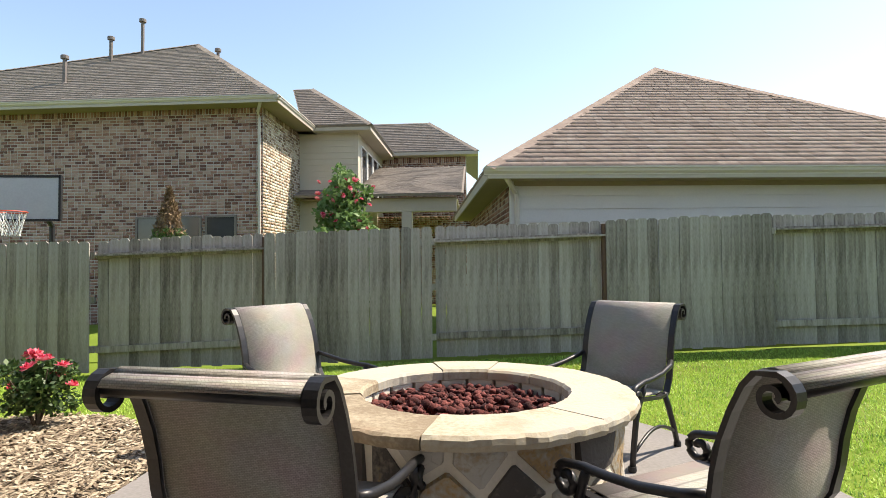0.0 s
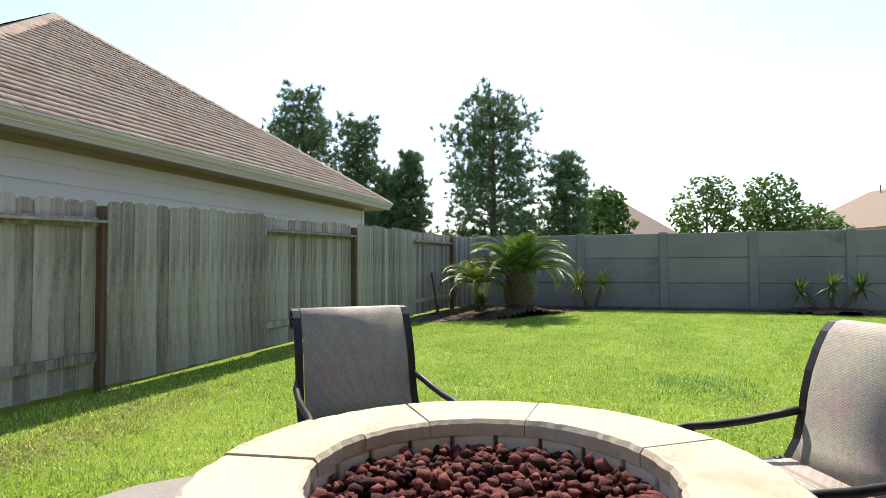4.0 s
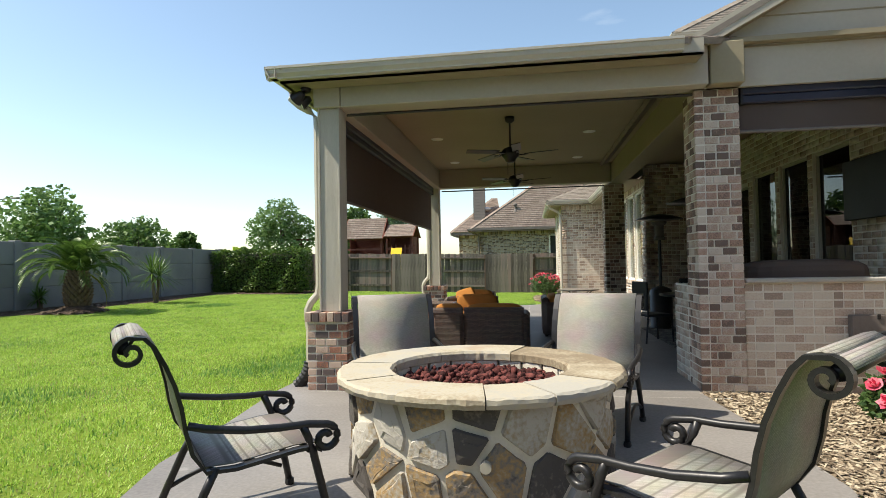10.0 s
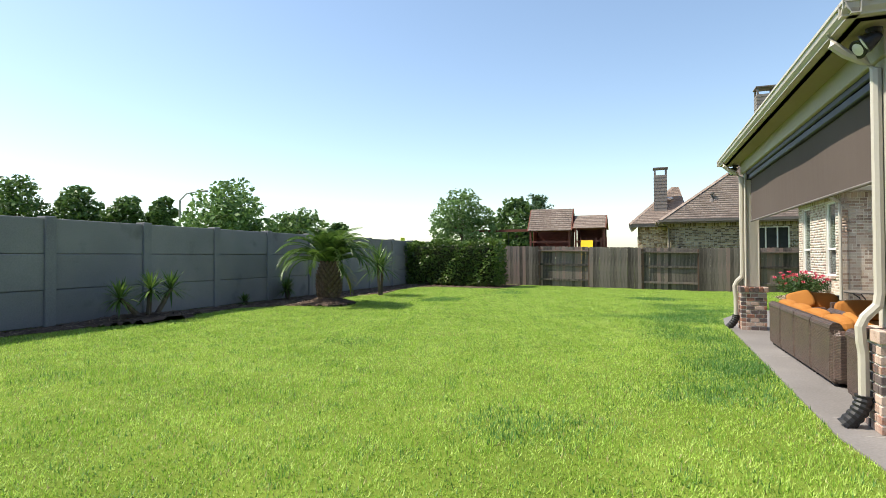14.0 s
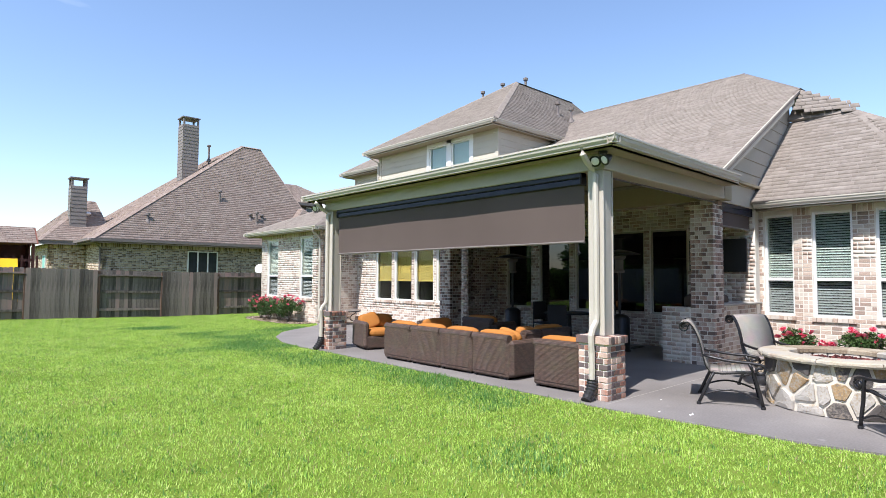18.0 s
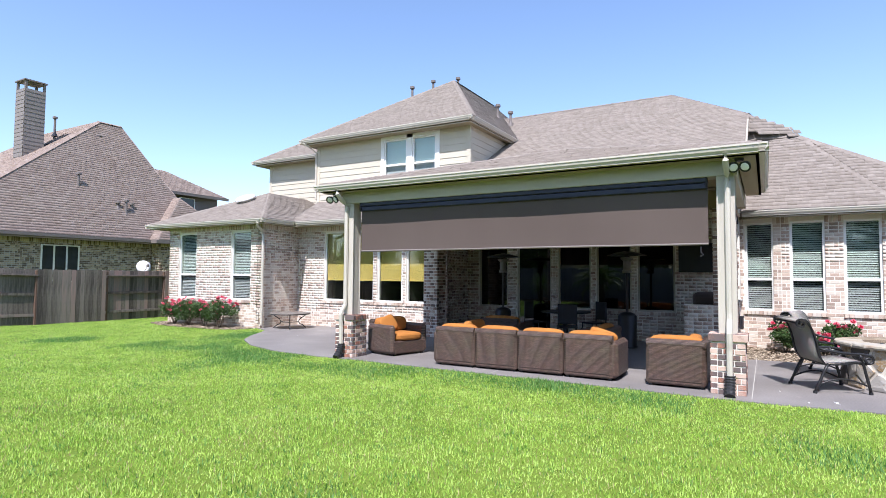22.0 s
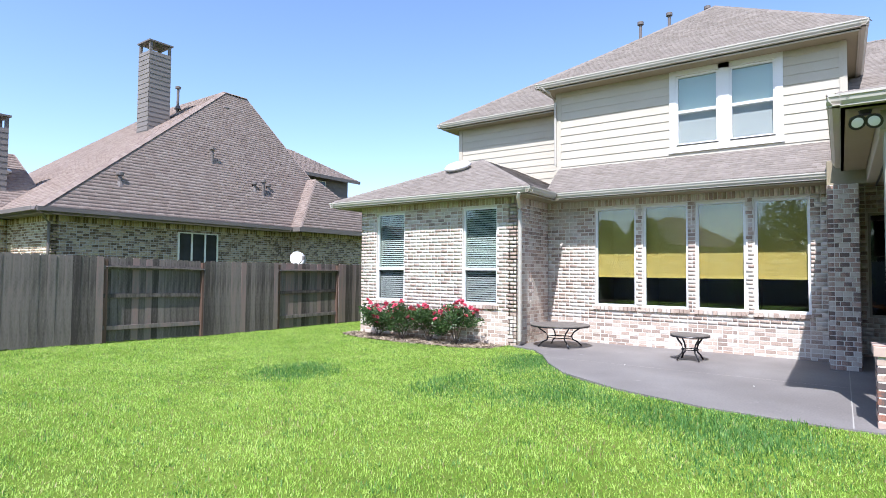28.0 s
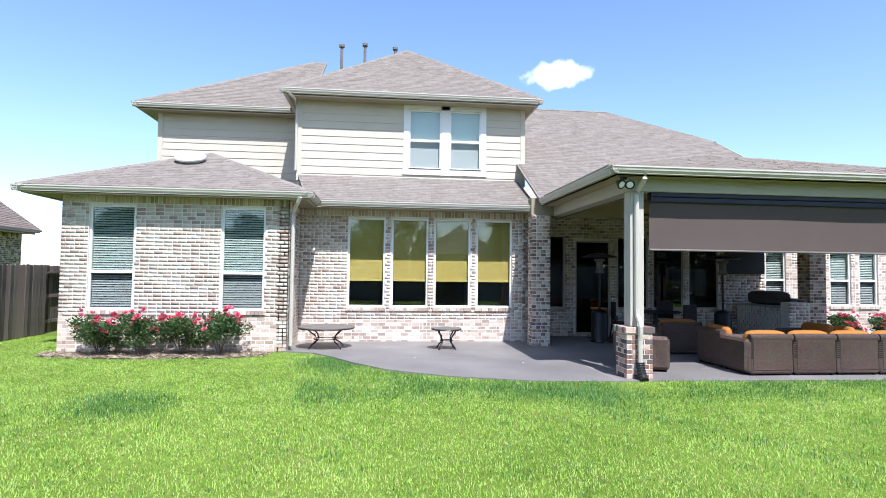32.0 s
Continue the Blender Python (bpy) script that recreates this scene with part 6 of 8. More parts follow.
def patio_chair(x, y, turn):
    """A high-backed sling chair; it faces its own +y."""
    ch = thing("patio_chair", (x, y, 0), "dark metal patio chair with a taupe mesh sling", "chair", "chairs round the fire pit", turn=turn)
    back = [(-0.20, 0.40), (-0.245, 0.48), (-0.27, 0.58), (-0.285, 0.68), (-0.31, 0.78), (-0.345, 0.87), (-0.385, 0.95), (-0.42, 0.99), (-0.455, 1.0), (-0.485, 0.985)]
    seat = [(0.30, 0.405), (0.26, 0.425), (0.18, 0.425), (0.05, 0.41), (-0.08, 0.395), (-0.20, 0.40)]
    part("seat_sling", strip(seat[::-1], -0.30, 0.30), M_SLING, ch, "taupe woven mesh seat", True)
    part("back_sling", strip(back, -0.30, 0.30), M_SLING, ch, "taupe woven mesh back", True)
    part("top_bar", Geo().tube([(-0.315, -0.50, 0.945), (0.315, -0.50, 0.945)], 0.026, 12), M_DARKMETAL, ch, "dark round bar across the back", True)
    wrap = [(-0.485, 0.985), (-0.52, 0.975), (-0.535, 0.955)]
    part("sling_end", strip(wrap, -0.30, 0.30), M_SLING, ch, "sling cloth wrapped over the top", True)
    for s in (-1, 1):
        x0 = s * 0.325
        curl = scroll(-0.475, 0.925, 0.072, radians(100), 1.35, 26, 0.74)
        side = [(a, b - 0.004) for a, b in seat[:-1]] + [(a, b - 0.002) for a, b in back[:8]] + curl
        part("side_frame", strip(side, x0 - 0.021, x0 + 0.021, 0.017), M_DARKMETAL, ch, smooth=False)
        arm = [(s * 0.335, -0.27, 0.60), (s * 0.355, -0.2, 0.58), (s * 0.365, -0.05, 0.552), (s * 0.365, 0.1, 0.538), (s * 0.365, 0.22, 0.535), (s * 0.365, 0.31, 0.52)]
        acurl = [(s * 0.365, a, b) for a, b in scroll(0.305, 0.457, 0.063, radians(80), -1.15, 22, 0.7)]
        part("armrest", Geo().tube(arm + acurl, 0.018, 8, 1.0), M_DARKMETAL, ch, smooth=True)
        leg = [(s * 0.362, 0.20, 0.53), (s * 0.362, 0.225, 0.47), (s * 0.35, 0.25, 0.40), (s * 0.34, 0.275, 0.30), (s * 0.34, 0.31, 0.15), (s * 0.34, 0.335, 0.02)]
        part("front_leg", Geo().tube(leg, 0.019, 8), M_DARKMETAL, ch, smooth=True)
        rear = [(s * 0.33, -0.16, 0.40), (s * 0.335, -0.21, 0.30), (s * 0.34, -0.27, 0.16), (s * 0.34, -0.33, 0.02)]
        part("rear_leg", Geo().tube(rear, 0.019, 8), M_DARKMETAL, ch, smooth=True)
        arch = [(s * 0.34, -0.29 + 0.058 * k, 0.115 + 0.085 * math.sin(math.pi * k / 10)) for k in range(11)]
        part("stretcher", Geo().tube(arch, 0.012, 6), M_DARKMETAL, ch, smooth=True)
        for yy in (0.335, -0.33):
            part("foot_cap", Geo().lathe([(0.022, 0.0), (0.026, 0.01), (0.024, 0.035)], (s * 0.34, yy, 0), 10), M_BLACK, ch)
    for yy, zz in ((0.24, 0.40), (-0.18, 0.385)):
        part("cross_bar", Geo().tube([(-0.325, yy, zz), (0.325, yy, zz)], 0.014, 8), M_DARKMETAL, ch)
    for ob in ch.children:
        for v in ob.data.vertices:
            v.co = (v.co.x * 1.08, v.co.y * 1.08, v.co.z * 1.045)
    return ch


patio_chair(1.69, 4.36, 130)
for x, y, turn in ((-0.52, 4.72, -130), (1.29, 2.375, 22), (-0.26, 2.48, -19)):
    copy_thing(bpy.data.objects["patio_chair"], pose(x, y, 0, 0, 0, turn))


# ---- lounge furniture ----
def cushion(name, parent, x0, x1, y0, y1, z0, z1, mat, m=None, puff=0.03):
    """A pillow-like block: a grid box that swells in the middle."""
    g, n = Geo(), 6
    cx, cy, cz = (x0 + x1) / 2, (y0 + y1) / 2, (z0 + z1) / 2
    sx, sy, sz = (x1 - x0) / 2, (y1 - y0) / 2, (z1 - z0) / 2

    def pt(a, b, c):
        v = Vector((a, b, c))
        e = 4.0
        k = (abs(a) ** e + abs(b) ** e + abs(c) ** e) ** (1 / e)
        v = v / k
        q = Vector((cx + v.x * sx, cy + v.y * sy, cz + v.z * sz))
        return m @ q if m else q

    for ax in range(3):
        for sg in (-1, 1):
            for i in range(n):
                for j in range(n):
                    quad = []
                    for di, dj in ((0, 0), (1, 0), (1, 1), (0, 1)):
                        c = [0, 0, 0]
                        c[ax], c[(ax + 1) % 3], c[(ax + 2) % 3] = sg, -1 + 2 * (i + di) / n, -1 + 2 * (j + dj) / n
                        quad.append(pt(*c))
                    g.face(*(quad if sg > 0 else quad[::-1]))
    return part(name, g, mat, parent, smooth=True)


def sofa_unit(x, y, turn, w=0.74, d=0.82, arms=(), label="", pillow=False, group="sectional sofa", name="sofa_unit", corner=0):
    """One wicker module with a seat and a back cushion; its back is at -y and it faces +y."""
    so = thing(name, (x, y, 0), label or "dark brown wicker sofa module with orange cushions", "sofa", group, turn=turn)
    part("base", Geo().soft_box(-w / 2, w / 2, -d / 2, d / 2, 0.03, 0.30, 0.03), M_WICKER, so)
    part("back", Geo().soft_box(-w / 2, w / 2, -d / 2 - 0.01, -d / 2 + 0.14, 0.05, 0.66, 0.05), M_WICKER, so)
    part("back_roll", Geo().tube([(-w / 2 + 0.01, -d / 2 + 0.05, 0.635), (w / 2 - 0.01, -d / 2 + 0.05, 0.635)], 0.065, 12), M_WICKER, so)
    for s in arms:
        part("arm", Geo().soft_box(s * w / 2 - 0.07, s * w / 2 + 0.07, -d / 2 + 0.02, d / 2, 0.04, 0.61, 0.05), M_WICKER, so)
    cushion("seat_cushion", so, -w / 2 + 0.02, w / 2 - 0.02, -d / 2 + 0.14, d / 2 + 0.02, 0.28, 0.45, M_ORANGE)
    tilt = Matrix.Translation((0, -d / 2 + 0.22, 0.44)) @ Matrix.Rotation(radians(9), 4, "X")
    cushion("back_cushion", so, -w / 2 + 0.02, w / 2 - 0.02, -0.09, 0.09, 0.0, 0.31, M_ORANGE, tilt)
    if corner:
        part("side_back", Geo().soft_box(corner * w / 2 - 0.14, corner * w / 2 + 0.01, -d / 2 + 0.02, d / 2, 0.05, 0.66, 0.05), M_WICKER, so)
        part("side_roll", Geo().tube([(corner * (w / 2 - 0.05), -d / 2 + 0.02, 0.635), (corner * (w / 2 - 0.05), d / 2 - 0.01, 0.635)], 0.065, 12), M_WICKER, so)
        lean = Matrix.Translation((corner * (w / 2 - 0.22), 0.1, 0.44)) @ Matrix.Rotation(radians(9 * corner), 4, "Y")
        cushion("side_cushion", so, -0.09, 0.09, -d / 2 + 0.12, d / 2 - 0.14, 0.0, 0.31, M_ORANGE, lean)
    if pillow:
        tilt = Matrix.Translation((0.12, -d / 2 + 0.38, 0.45)) @ Matrix.Rotation(radians(24), 4, "X") @ Matrix.Rotation(radians(18), 4, "Y")
        cushion("throw_pillow", so, -0.22, 0.22, -0.06, 0.06, 0.0, 0.35, M_ORANGE, tilt)
    for sx in (-1, 1):
        for sy in (-1, 1):
            part("foot", Geo().soft_box(sx * (w / 2 - 0.06) - 0.025, sx * (w / 2 - 0.06) + 0.025, sy * (d / 2 - 0.06) - 0.025, sy * (d / 2 - 0.06) + 0.025, 0, 0.04, 0.004), M_BLACK, so)
    return so


SX = 1.99
for k in range(4):
    sofa_unit(SX, -3.26 + 0.80 * k, 90, w=0.79, arms=((-1,) if k == 0 else (1,) if k == 3 else ()), pillow=(k == 3))
sofa_unit(1.345, -1.21, 180, w=0.45)
sofa_unit(0.685, -1.21, 180, w=0.86, arms=(1,), label="dark brown wicker end module with orange cushions")
sofa_unit(1.17, -3.25, 0, w=0.80, arms=(1,), label="dark brown wicker end module with orange cushions")
sofa_unit(SX, 0.43, 90, w=0.82, name="wicker_corner_seat", label="dark brown wicker corner seat with orange cushions", group="wicker armchairs", corner=1)
sofa_unit(1.45, -5.15, -15, w=0.86, arms=(-1, 1), name="wicker_armchair", label="dark brown wicker armchair with orange cushions and pillow", pillow=True, group="wicker armchairs")
sofa_unit(-0.45, -3.5, 90, w=0.9, arms=(-1, 1), label="dark brown wicker armchair with orange cushions", name="wicker_armchair", group="wicker armchairs")
ct = thing("coffee_table", (0.75, -1.9, 0), "low brown wicker coffee table with glass top", "table")
part("base", Geo().soft_box(-0.35, 0.35, -0.55, 0.55, 0.03, 0.38, 0.03), M_WICKER, ct)
part("top", Geo().soft_box(-0.40, 0.40, -0.60, 0.60, 0.38, 0.41, 0.006), M_BLACK, ct)

# round and small side tables by the breakfast windows
M_TILETOP = material("mosaic_table_top", [(0.10, 0.085, 0.075), (0.17, 0.15, 0.13), (0.24, 0.215, 0.19)], 0.6, 9, 60, 0.3)
for x, y, r, h, lab in ((-1.35, -11.05, 0.62, 0.47, "low round bronze table with mosaic top"), (-1.05, -8.42, 0.33, 0.47, "small round bronze side table")):
    tb = thing("round_table", (x, y, 0), lab, "table", "side tables")
    part("tabletop", Geo().lathe([(r - 0.02, h - 0.03), (r, h - 0.02), (r, h - 0.005), (r - 0.015, h)], sides=36), M_TILETOP, tb)
    part("rim_ring", Geo().tube([(r * 0.97 * math.cos(a * math.pi / 18), r * 0.97 * math.sin(a * math.pi / 18), h - 0.035) for a in range(37)], 0.014, 6, caps=False), M_DARKMETAL, tb)
    for k in range(4):
        a = math.pi / 4 + k * math.pi / 2
        prof = [(0.80, h - 0.04), (0.70, h - 0.1), (0.50, h * 0.62), (0.42, h * 0.45), (0.46, h * 0.3), (0.62, 0.10), (0.78, 0.012)]
        part("leg", Geo().tube([(r * q * math.cos(a), r * q * math.sin(a), z) for q, z in prof], 0.016, 6), M_DARKMETAL, tb, smooth=True)
    part("brace_ring", Geo().tube([(r * 0.43 * math.cos(a * math.pi / 12), r * 0.43 * math.sin(a * math.pi / 12), h * 0.42) for a in range(25)], 0.010, 6, caps=False), M_DARKMETAL, tb)

# retractable screens
def roll_screen(name, a, b, z_top, z_bot, label):
    u, n, ln = wall_frame(a, b)
    sc = thing(name, (a[0], a[1], 0), label, "screen", turn=math.degrees(math.atan2(u.y, u.x)))
    part("housing", Geo().soft_box(0, ln, -0.075, 0.06, z_top + 0.06, z_top + 0.15, 0.012), M_NAVY, sc, "dark navy roller housing")
    part("lower_housing", Geo().soft_box(0.02, ln - 0.02, -0.05, 0.05, z_top - 0.03, z_top + 0.058, 0.012), M_NAVY, sc, "dark navy roller guide")
    for x0 in (0.0, ln - 0.03):
        part("end_cap", Geo().soft_box(x0, x0 + 0.03, -0.08, 0.065, z_top - 0.04, z_top + 0.155, 0.008), M_BLACK, sc)
    g, nn = Geo(), 30
    for k in range(nn):
        x0, x1 = ln * k / nn, ln * (k + 1) / nn
        w0, w1 = 0.012 * math.sin(x0 * 2.1), 0.012 * math.sin(x1 * 2.1)
        g.face((x0, w0 * 0.2, z_top), (x1, w1 * 0.2, z_top), (x1, w1, z_bot), (x0, w0, z_bot))
    part("cloth", g, M_SCREEN, sc, "dark brown mesh shade cloth")
    part("hem_bar", Geo().tube([(0, 0, z_bot), (ln, 0, z_bot)], 0.018, 8), M_TRIMDARK, sc)
    return sc


roll_screen("roll_screen", (2.36, -5.42), (2.36, 0.90), 2.93, 2.10, "wide brown roll-down screen half lowered across the patio")
roll_screen("roll_screen", (-3.62, 1.0), (-1.98, 1.0), 2.93, 2.62, "rolled-up dark screen above the low wall")
part("track_rail", Geo().tube([(-1.5, 1.13, 3.0), (2.15, 1.13, 3.0)], 0.015, 6), M_DARKMETAL, beams, "thin dark screen track")
part("track_rail", Geo().tube([(-1.5, -5.7, 3.0), (2.15, -5.7, 3.0)], 0.015, 6), M_DARKMETAL, beams, "thin dark screen track")
crank = tagged(part("screen_crank", Geo().tube([(2.36, 0.80, 2.06), (2.36, 0.80, 1.98), (2.36, 0.83, 1.94), (2.36, 0.79, 1.92)], 0.012, 6), M_BLACK), "small black crank hook under the roll-down screen", "hook")


# ceiling fans, spots and flood lights
def ceiling_fan(x, y):
    fan = thing("ceiling_fan", (x, y, CEIL), "dark bronze five-blade ceiling fan", "ceiling fan", "patio fans")
    part("canopy", Geo().lathe([(0.03, -0.09), (0.07, -0.06), (0.075, 0.0)], sides=16), M_DARKMETAL, fan, smooth=True)
    part("downrod", Geo().tube([(0, 0, -0.45), (0, 0, -0.05)], 0.014, 8), M_DARKMETAL, fan)
    part("motor", Geo().lathe([(0.03, -0.68), (0.07, -0.66), (0.09, -0.62), (0.13, -0.58), (0.135, -0.52), (0.10, -0.47), (0.03, -0.44)], sides=20), M_DARKMETAL, fan, smooth=True)
    for k in range(5):
        m = Matrix.Rotation(2 * math.pi * k / 5 + 0.3, 4, "Z") @ Matrix.Rotation(radians(11), 4, "X")
        part("blade", Geo().soft_box(0.20, 0.68, -0.065, 0.065, -0.555, -0.545, 0.004, m), M_DARKMETAL, fan)
        part("blade_iron", Geo().soft_box(0.10, 0.24, -0.02, 0.02, -0.57, -0.555, 0.003, m), M_DARKMETAL, fan)
    part("pull_chain", Geo().tube([(0.04, 0, -0.68), (0.04, 0, -0.86)], 0.004, 5), M_DARKMETAL, fan)


ceiling_fan(0.42, -1.2)
ceiling_fan(0.42, -3.9)
for x, y in ((-0.85, -0.1), (1.7, 0.05), (-0.85, -2.4), (1.7, -2.4), (-0.85, -4.7), (1.7, -4.7)):
    sp = thing("recessed_light", (x, y, CEIL), "unlit recessed round ceiling light with white ring", "ceiling light", "patio spots")
    part("trim_ring", Geo().lathe([(0.07, -0.012), (0.10, -0.008), (0.105, 0.0), (0.07, 0.0)], sides=20), M_WHITE, sp)
    part("lens", Geo().lathe([(0.07, -0.004), (0.07, 0.0)], sides=16), M_BLIND, sp)
for y in (1.32, -5.95):
    fl = thing("flood_light", (2.55, y, 3.27), "twin bronze flood lights under the eave corner", "flood light", "eave flood lights")
    part("mount", Geo().lathe([(0.05, -0.04), (0.06, 0.0)], sides=14), M_DARKMETAL, fl)
    for s in (-1, 1):
        m = Matrix.Translation((0.03, s * 0.09, -0.10)) @ Matrix.Rotation(radians(s * -30), 4, "X") @ Matrix.Rotation(radians(125), 4, "Y")
        part("lamp_head", Geo().lathe([(0.03, -0.05), (0.045, -0.02), (0.075, 0.06), (0.08, 0.075), (0.07, 0.075)], (0, 0, 0), 16, m), M_DARKMETAL, fl, smooth=True)
        part("bulb", Geo().lathe([(0.068, 0.066), (0.05, 0.078), (0.01, 0.082)], (0, 0, 0), 14, m), M_WHITE, fl, smooth=True)

# shaded back of the patio
def patio_heater(x, y):
    h = thing("patio_heater", (x, y, 0), "tall bronze patio heater with a round hood", "patio heater", "patio heaters")
    part("base", Geo().lathe([(0.23, 0.0), (0.23, 0.03), (0.21, 0.05), (0.21, 0.72), (0.16, 0.78), (0.05, 0.82)], sides=24), M_DARKMETAL, h, smooth=True)
    part("pole", Geo().tube([(0, 0, 0.8), (0, 0, 1.75)], 0.03, 10), M_DARKMETAL, h)
    part("burner", Geo().lathe([(0.10, 1.72), (0.11, 1.76), (0.085, 1.80), (0.085, 2.0), (0.14, 2.04), (0.14, 2.08)], sides=18), M_TRIMDARK, h)
    part("hood", Geo().lathe([(0.44, 2.12), (0.44, 2.13), (0.25, 2.19), (0.03, 2.23)], sides=28), M_DARKMETAL, h, smooth=True)


patio_heater(-2.35, -4.4)
patio_heater(-2.2, -1.2)
dt = thing("dining_table", (-2.6, -2.8, 0), "dark round patio dining table", "table")
part("tabletop", Geo().lathe([(0.6, 0.72), (0.62, 0.73), (0.62, 0.75), (0.6, 0.755)], sides=28), M_BLACK, dt)
part("pedestal", Geo().lathe([(0.3, 0.0), (0.28, 0.04), (0.06, 0.12), (0.05, 0.72)], sides=16), M_DARKMETAL, dt)
for a in (20, 140, 260):
    dc = thing("dining_chair", (-2.6 + 0.85 * math.cos(radians(a)), -2.8 + 0.85 * math.sin(radians(a)), 0), "dark metal dining chair at the patio table", "chair", "dining chairs", turn=a + 90)
    part("seat", Geo().soft_box(-0.23, 0.23, -0.22, 0.22, 0.42, 0.46, 0.012), M_BLACK, dc)
    part("backrest", Geo().soft_box(-0.22, 0.22, -0.24, -0.20, 0.52, 0.98, 0.012), M_BLACK, dc)
    for sx in (-1, 1):
        part("leg", Geo().tube([(sx * 0.21, 0.2, 0.43), (sx * 0.22, 0.22, 0.0)], 0.016, 6), M_DARKMETAL, dc)
        part("leg", Geo().tube([(sx * 0.21, -0.22, 0.97), (sx * 0.21, -0.21, 0.43), (sx * 0.22, -0.26, 0.0)], 0.016, 6), M_DARKMETAL, dc)
tv = thing("wall_television", (-3.62, 0.35, 1.75), "black flat television on the brick wall", "television")
part("screen", Geo().soft_box(0.0, 0.06, -0.60, 0.60, 0.0, 0.70, 0.01), M_BLACK, tv)
part("mount", Geo().box(-0.07, 0.0, -0.1, 0.1, 0.25, 0.45), M_DARKMETAL, tv)
kc = thing("outdoor_kitchen", (-2.75, 0.45, 0), "brick outdoor kitchen counter with stone top", "counter")
part("base", Geo().box(-0.85, 0.85, -0.32, 0.32, 0, 0.90), M_MORTAR, kc)
V, F = brick_boxes((0.85, -0.32), (-0.85, -0.32), 0, 0.90, seed=60)
V = [(-x, y, z) for x, y, z in V]
tagged(part("bricks", raw_mesh("bricks", V, F, M_BRICK), None, kc), "bricks", kind="stuff")
part("counter_top", Geo().soft_box(-0.9, 0.9, -0.38, 0.36, 0.90, 0.945, 0.008), M_SLABEDGE, kc)
gr = thing("covered_grill", (-2.75, 0.45, 0.945), "grill under a dark grey fabric cover", "grill")
cushion("cover", gr, -0.62, 0.62, -0.28, 0.28, 0.0, 0.36, M_SCREEN)
rug = tagged(part("patio_rug", Geo().soft_box(-3.3, -1.95, -4.4, -1.2, 0.003, 0.012, 0.002), material("patterned_rug", [(0.03, 0.028, 0.026), (0.09, 0.08, 0.07), (0.34, 0.31, 0.27)], 0.95, 7, 30, 0.3)), "dark patterned outdoor rug under the table", "rug")
box = thing("utility_box", (-3.05, 1.075, 0.62), "grey metal utility box on the low brick wall", "utility box")
part("door", Geo().soft_box(-0.16, 0.16, 0.0, 0.08, -0.14, 0.14, 0.008), M_TRIMDARK, box)
part("latch", Geo().soft_box(-0.09, -0.06, 0.08, 0.09, 0.10, 0.15, 0.003), M_DARKMETAL, box)


# ---- plants ----
M_BARK = material("brown_bark", [(0.06, 0.045, 0.035), (0.13, 0.10, 0.08), (0.20, 0.16, 0.13)], 0.95, 4, 40, 0.8, stretch=(3, 3, 0.6))
M_PALMBARK = material("palm_boot_bark", [(0.05, 0.035, 0.027), (0.13, 0.09, 0.065), (0.24, 0.18, 0.13)], 0.9, 6, 50, 0.7, spread=0.5, island=True)
M_FROND = leaf_material("palm_frond_green", [(0.05, 0.10, 0.02), (0.085, 0.16, 0.03), (0.14, 0.22, 0.05)], 0.42, 0.3)
M_FROND_PALE = leaf_material("yellowing_frond", [(0.22, 0.26, 0.04), (0.34, 0.36, 0.07), (0.44, 0.42, 0.12)], 0.5, 0.3)
M_LEAF = leaf_material("tree_leaf", [(0.05, 0.10, 0.025), (0.085, 0.155, 0.04), (0.13, 0.21, 0.06)], 0.5, 0.3)
M_LEAF_LIGHT = leaf_material("light_tree_leaf", [(0.085, 0.155, 0.045), (0.14, 0.24, 0.075), (0.20, 0.31, 0.11)], 0.5, 0.35)
M_NEEDLE = leaf_material("pine_needles", [(0.06, 0.11, 0.055), (0.105, 0.175, 0.09), (0.16, 0.24, 0.13)], 0.5, 0.25)
M_HEDGE = leaf_material("hedge_leaf", [(0.04, 0.085, 0.013), (0.075, 0.145, 0.024), (0.15, 0.22, 0.045)], 0.4, 0.25)
M_ROSELEAF = leaf_material("rose_leaf", [(0.03, 0.065, 0.018), (0.055, 0.105, 0.03), (0.09, 0.145, 0.045)], 0.45, 0.3)
M_ROSE = leaf_material("pink_red_petal", [(0.50, 0.025, 0.06), (0.70, 0.09, 0.16), (0.80, 0.28, 0.34)], 0.5, 0.3)
M_DEADLEAF = leaf_material("dead_brown_foliage", [(0.12, 0.075, 0.04), (0.20, 0.13, 0.07), (0.27, 0.19, 0.11)], 0.8, 0.15)


def leaf_cloud(points, size, rng, flat=0.35, aspect=0.55):
    """Diamond leaves scattered at points, each turned its own way: corners and faces."""
    n = len(points)
    a = rng.normal(size=(n, 3))
    a[:, 2] *= flat + 0.3
    a /= np.linalg.norm(a, axis=1)[:, None]
    b = rng.normal(size=(n, 3))
    b -= a * (a * b).sum(1)[:, None]
    b /= np.linalg.norm(b, axis=1)[:, None]
    s = (size * rng.uniform(0.6, 1.35, n))[:, None]
    V = np.stack([points - a * s, points + b * s * aspect, points + a * s, points - b * s * aspect], 1).reshape(-1, 3)
    return V, np.arange(4 * n).reshape(n, 4)


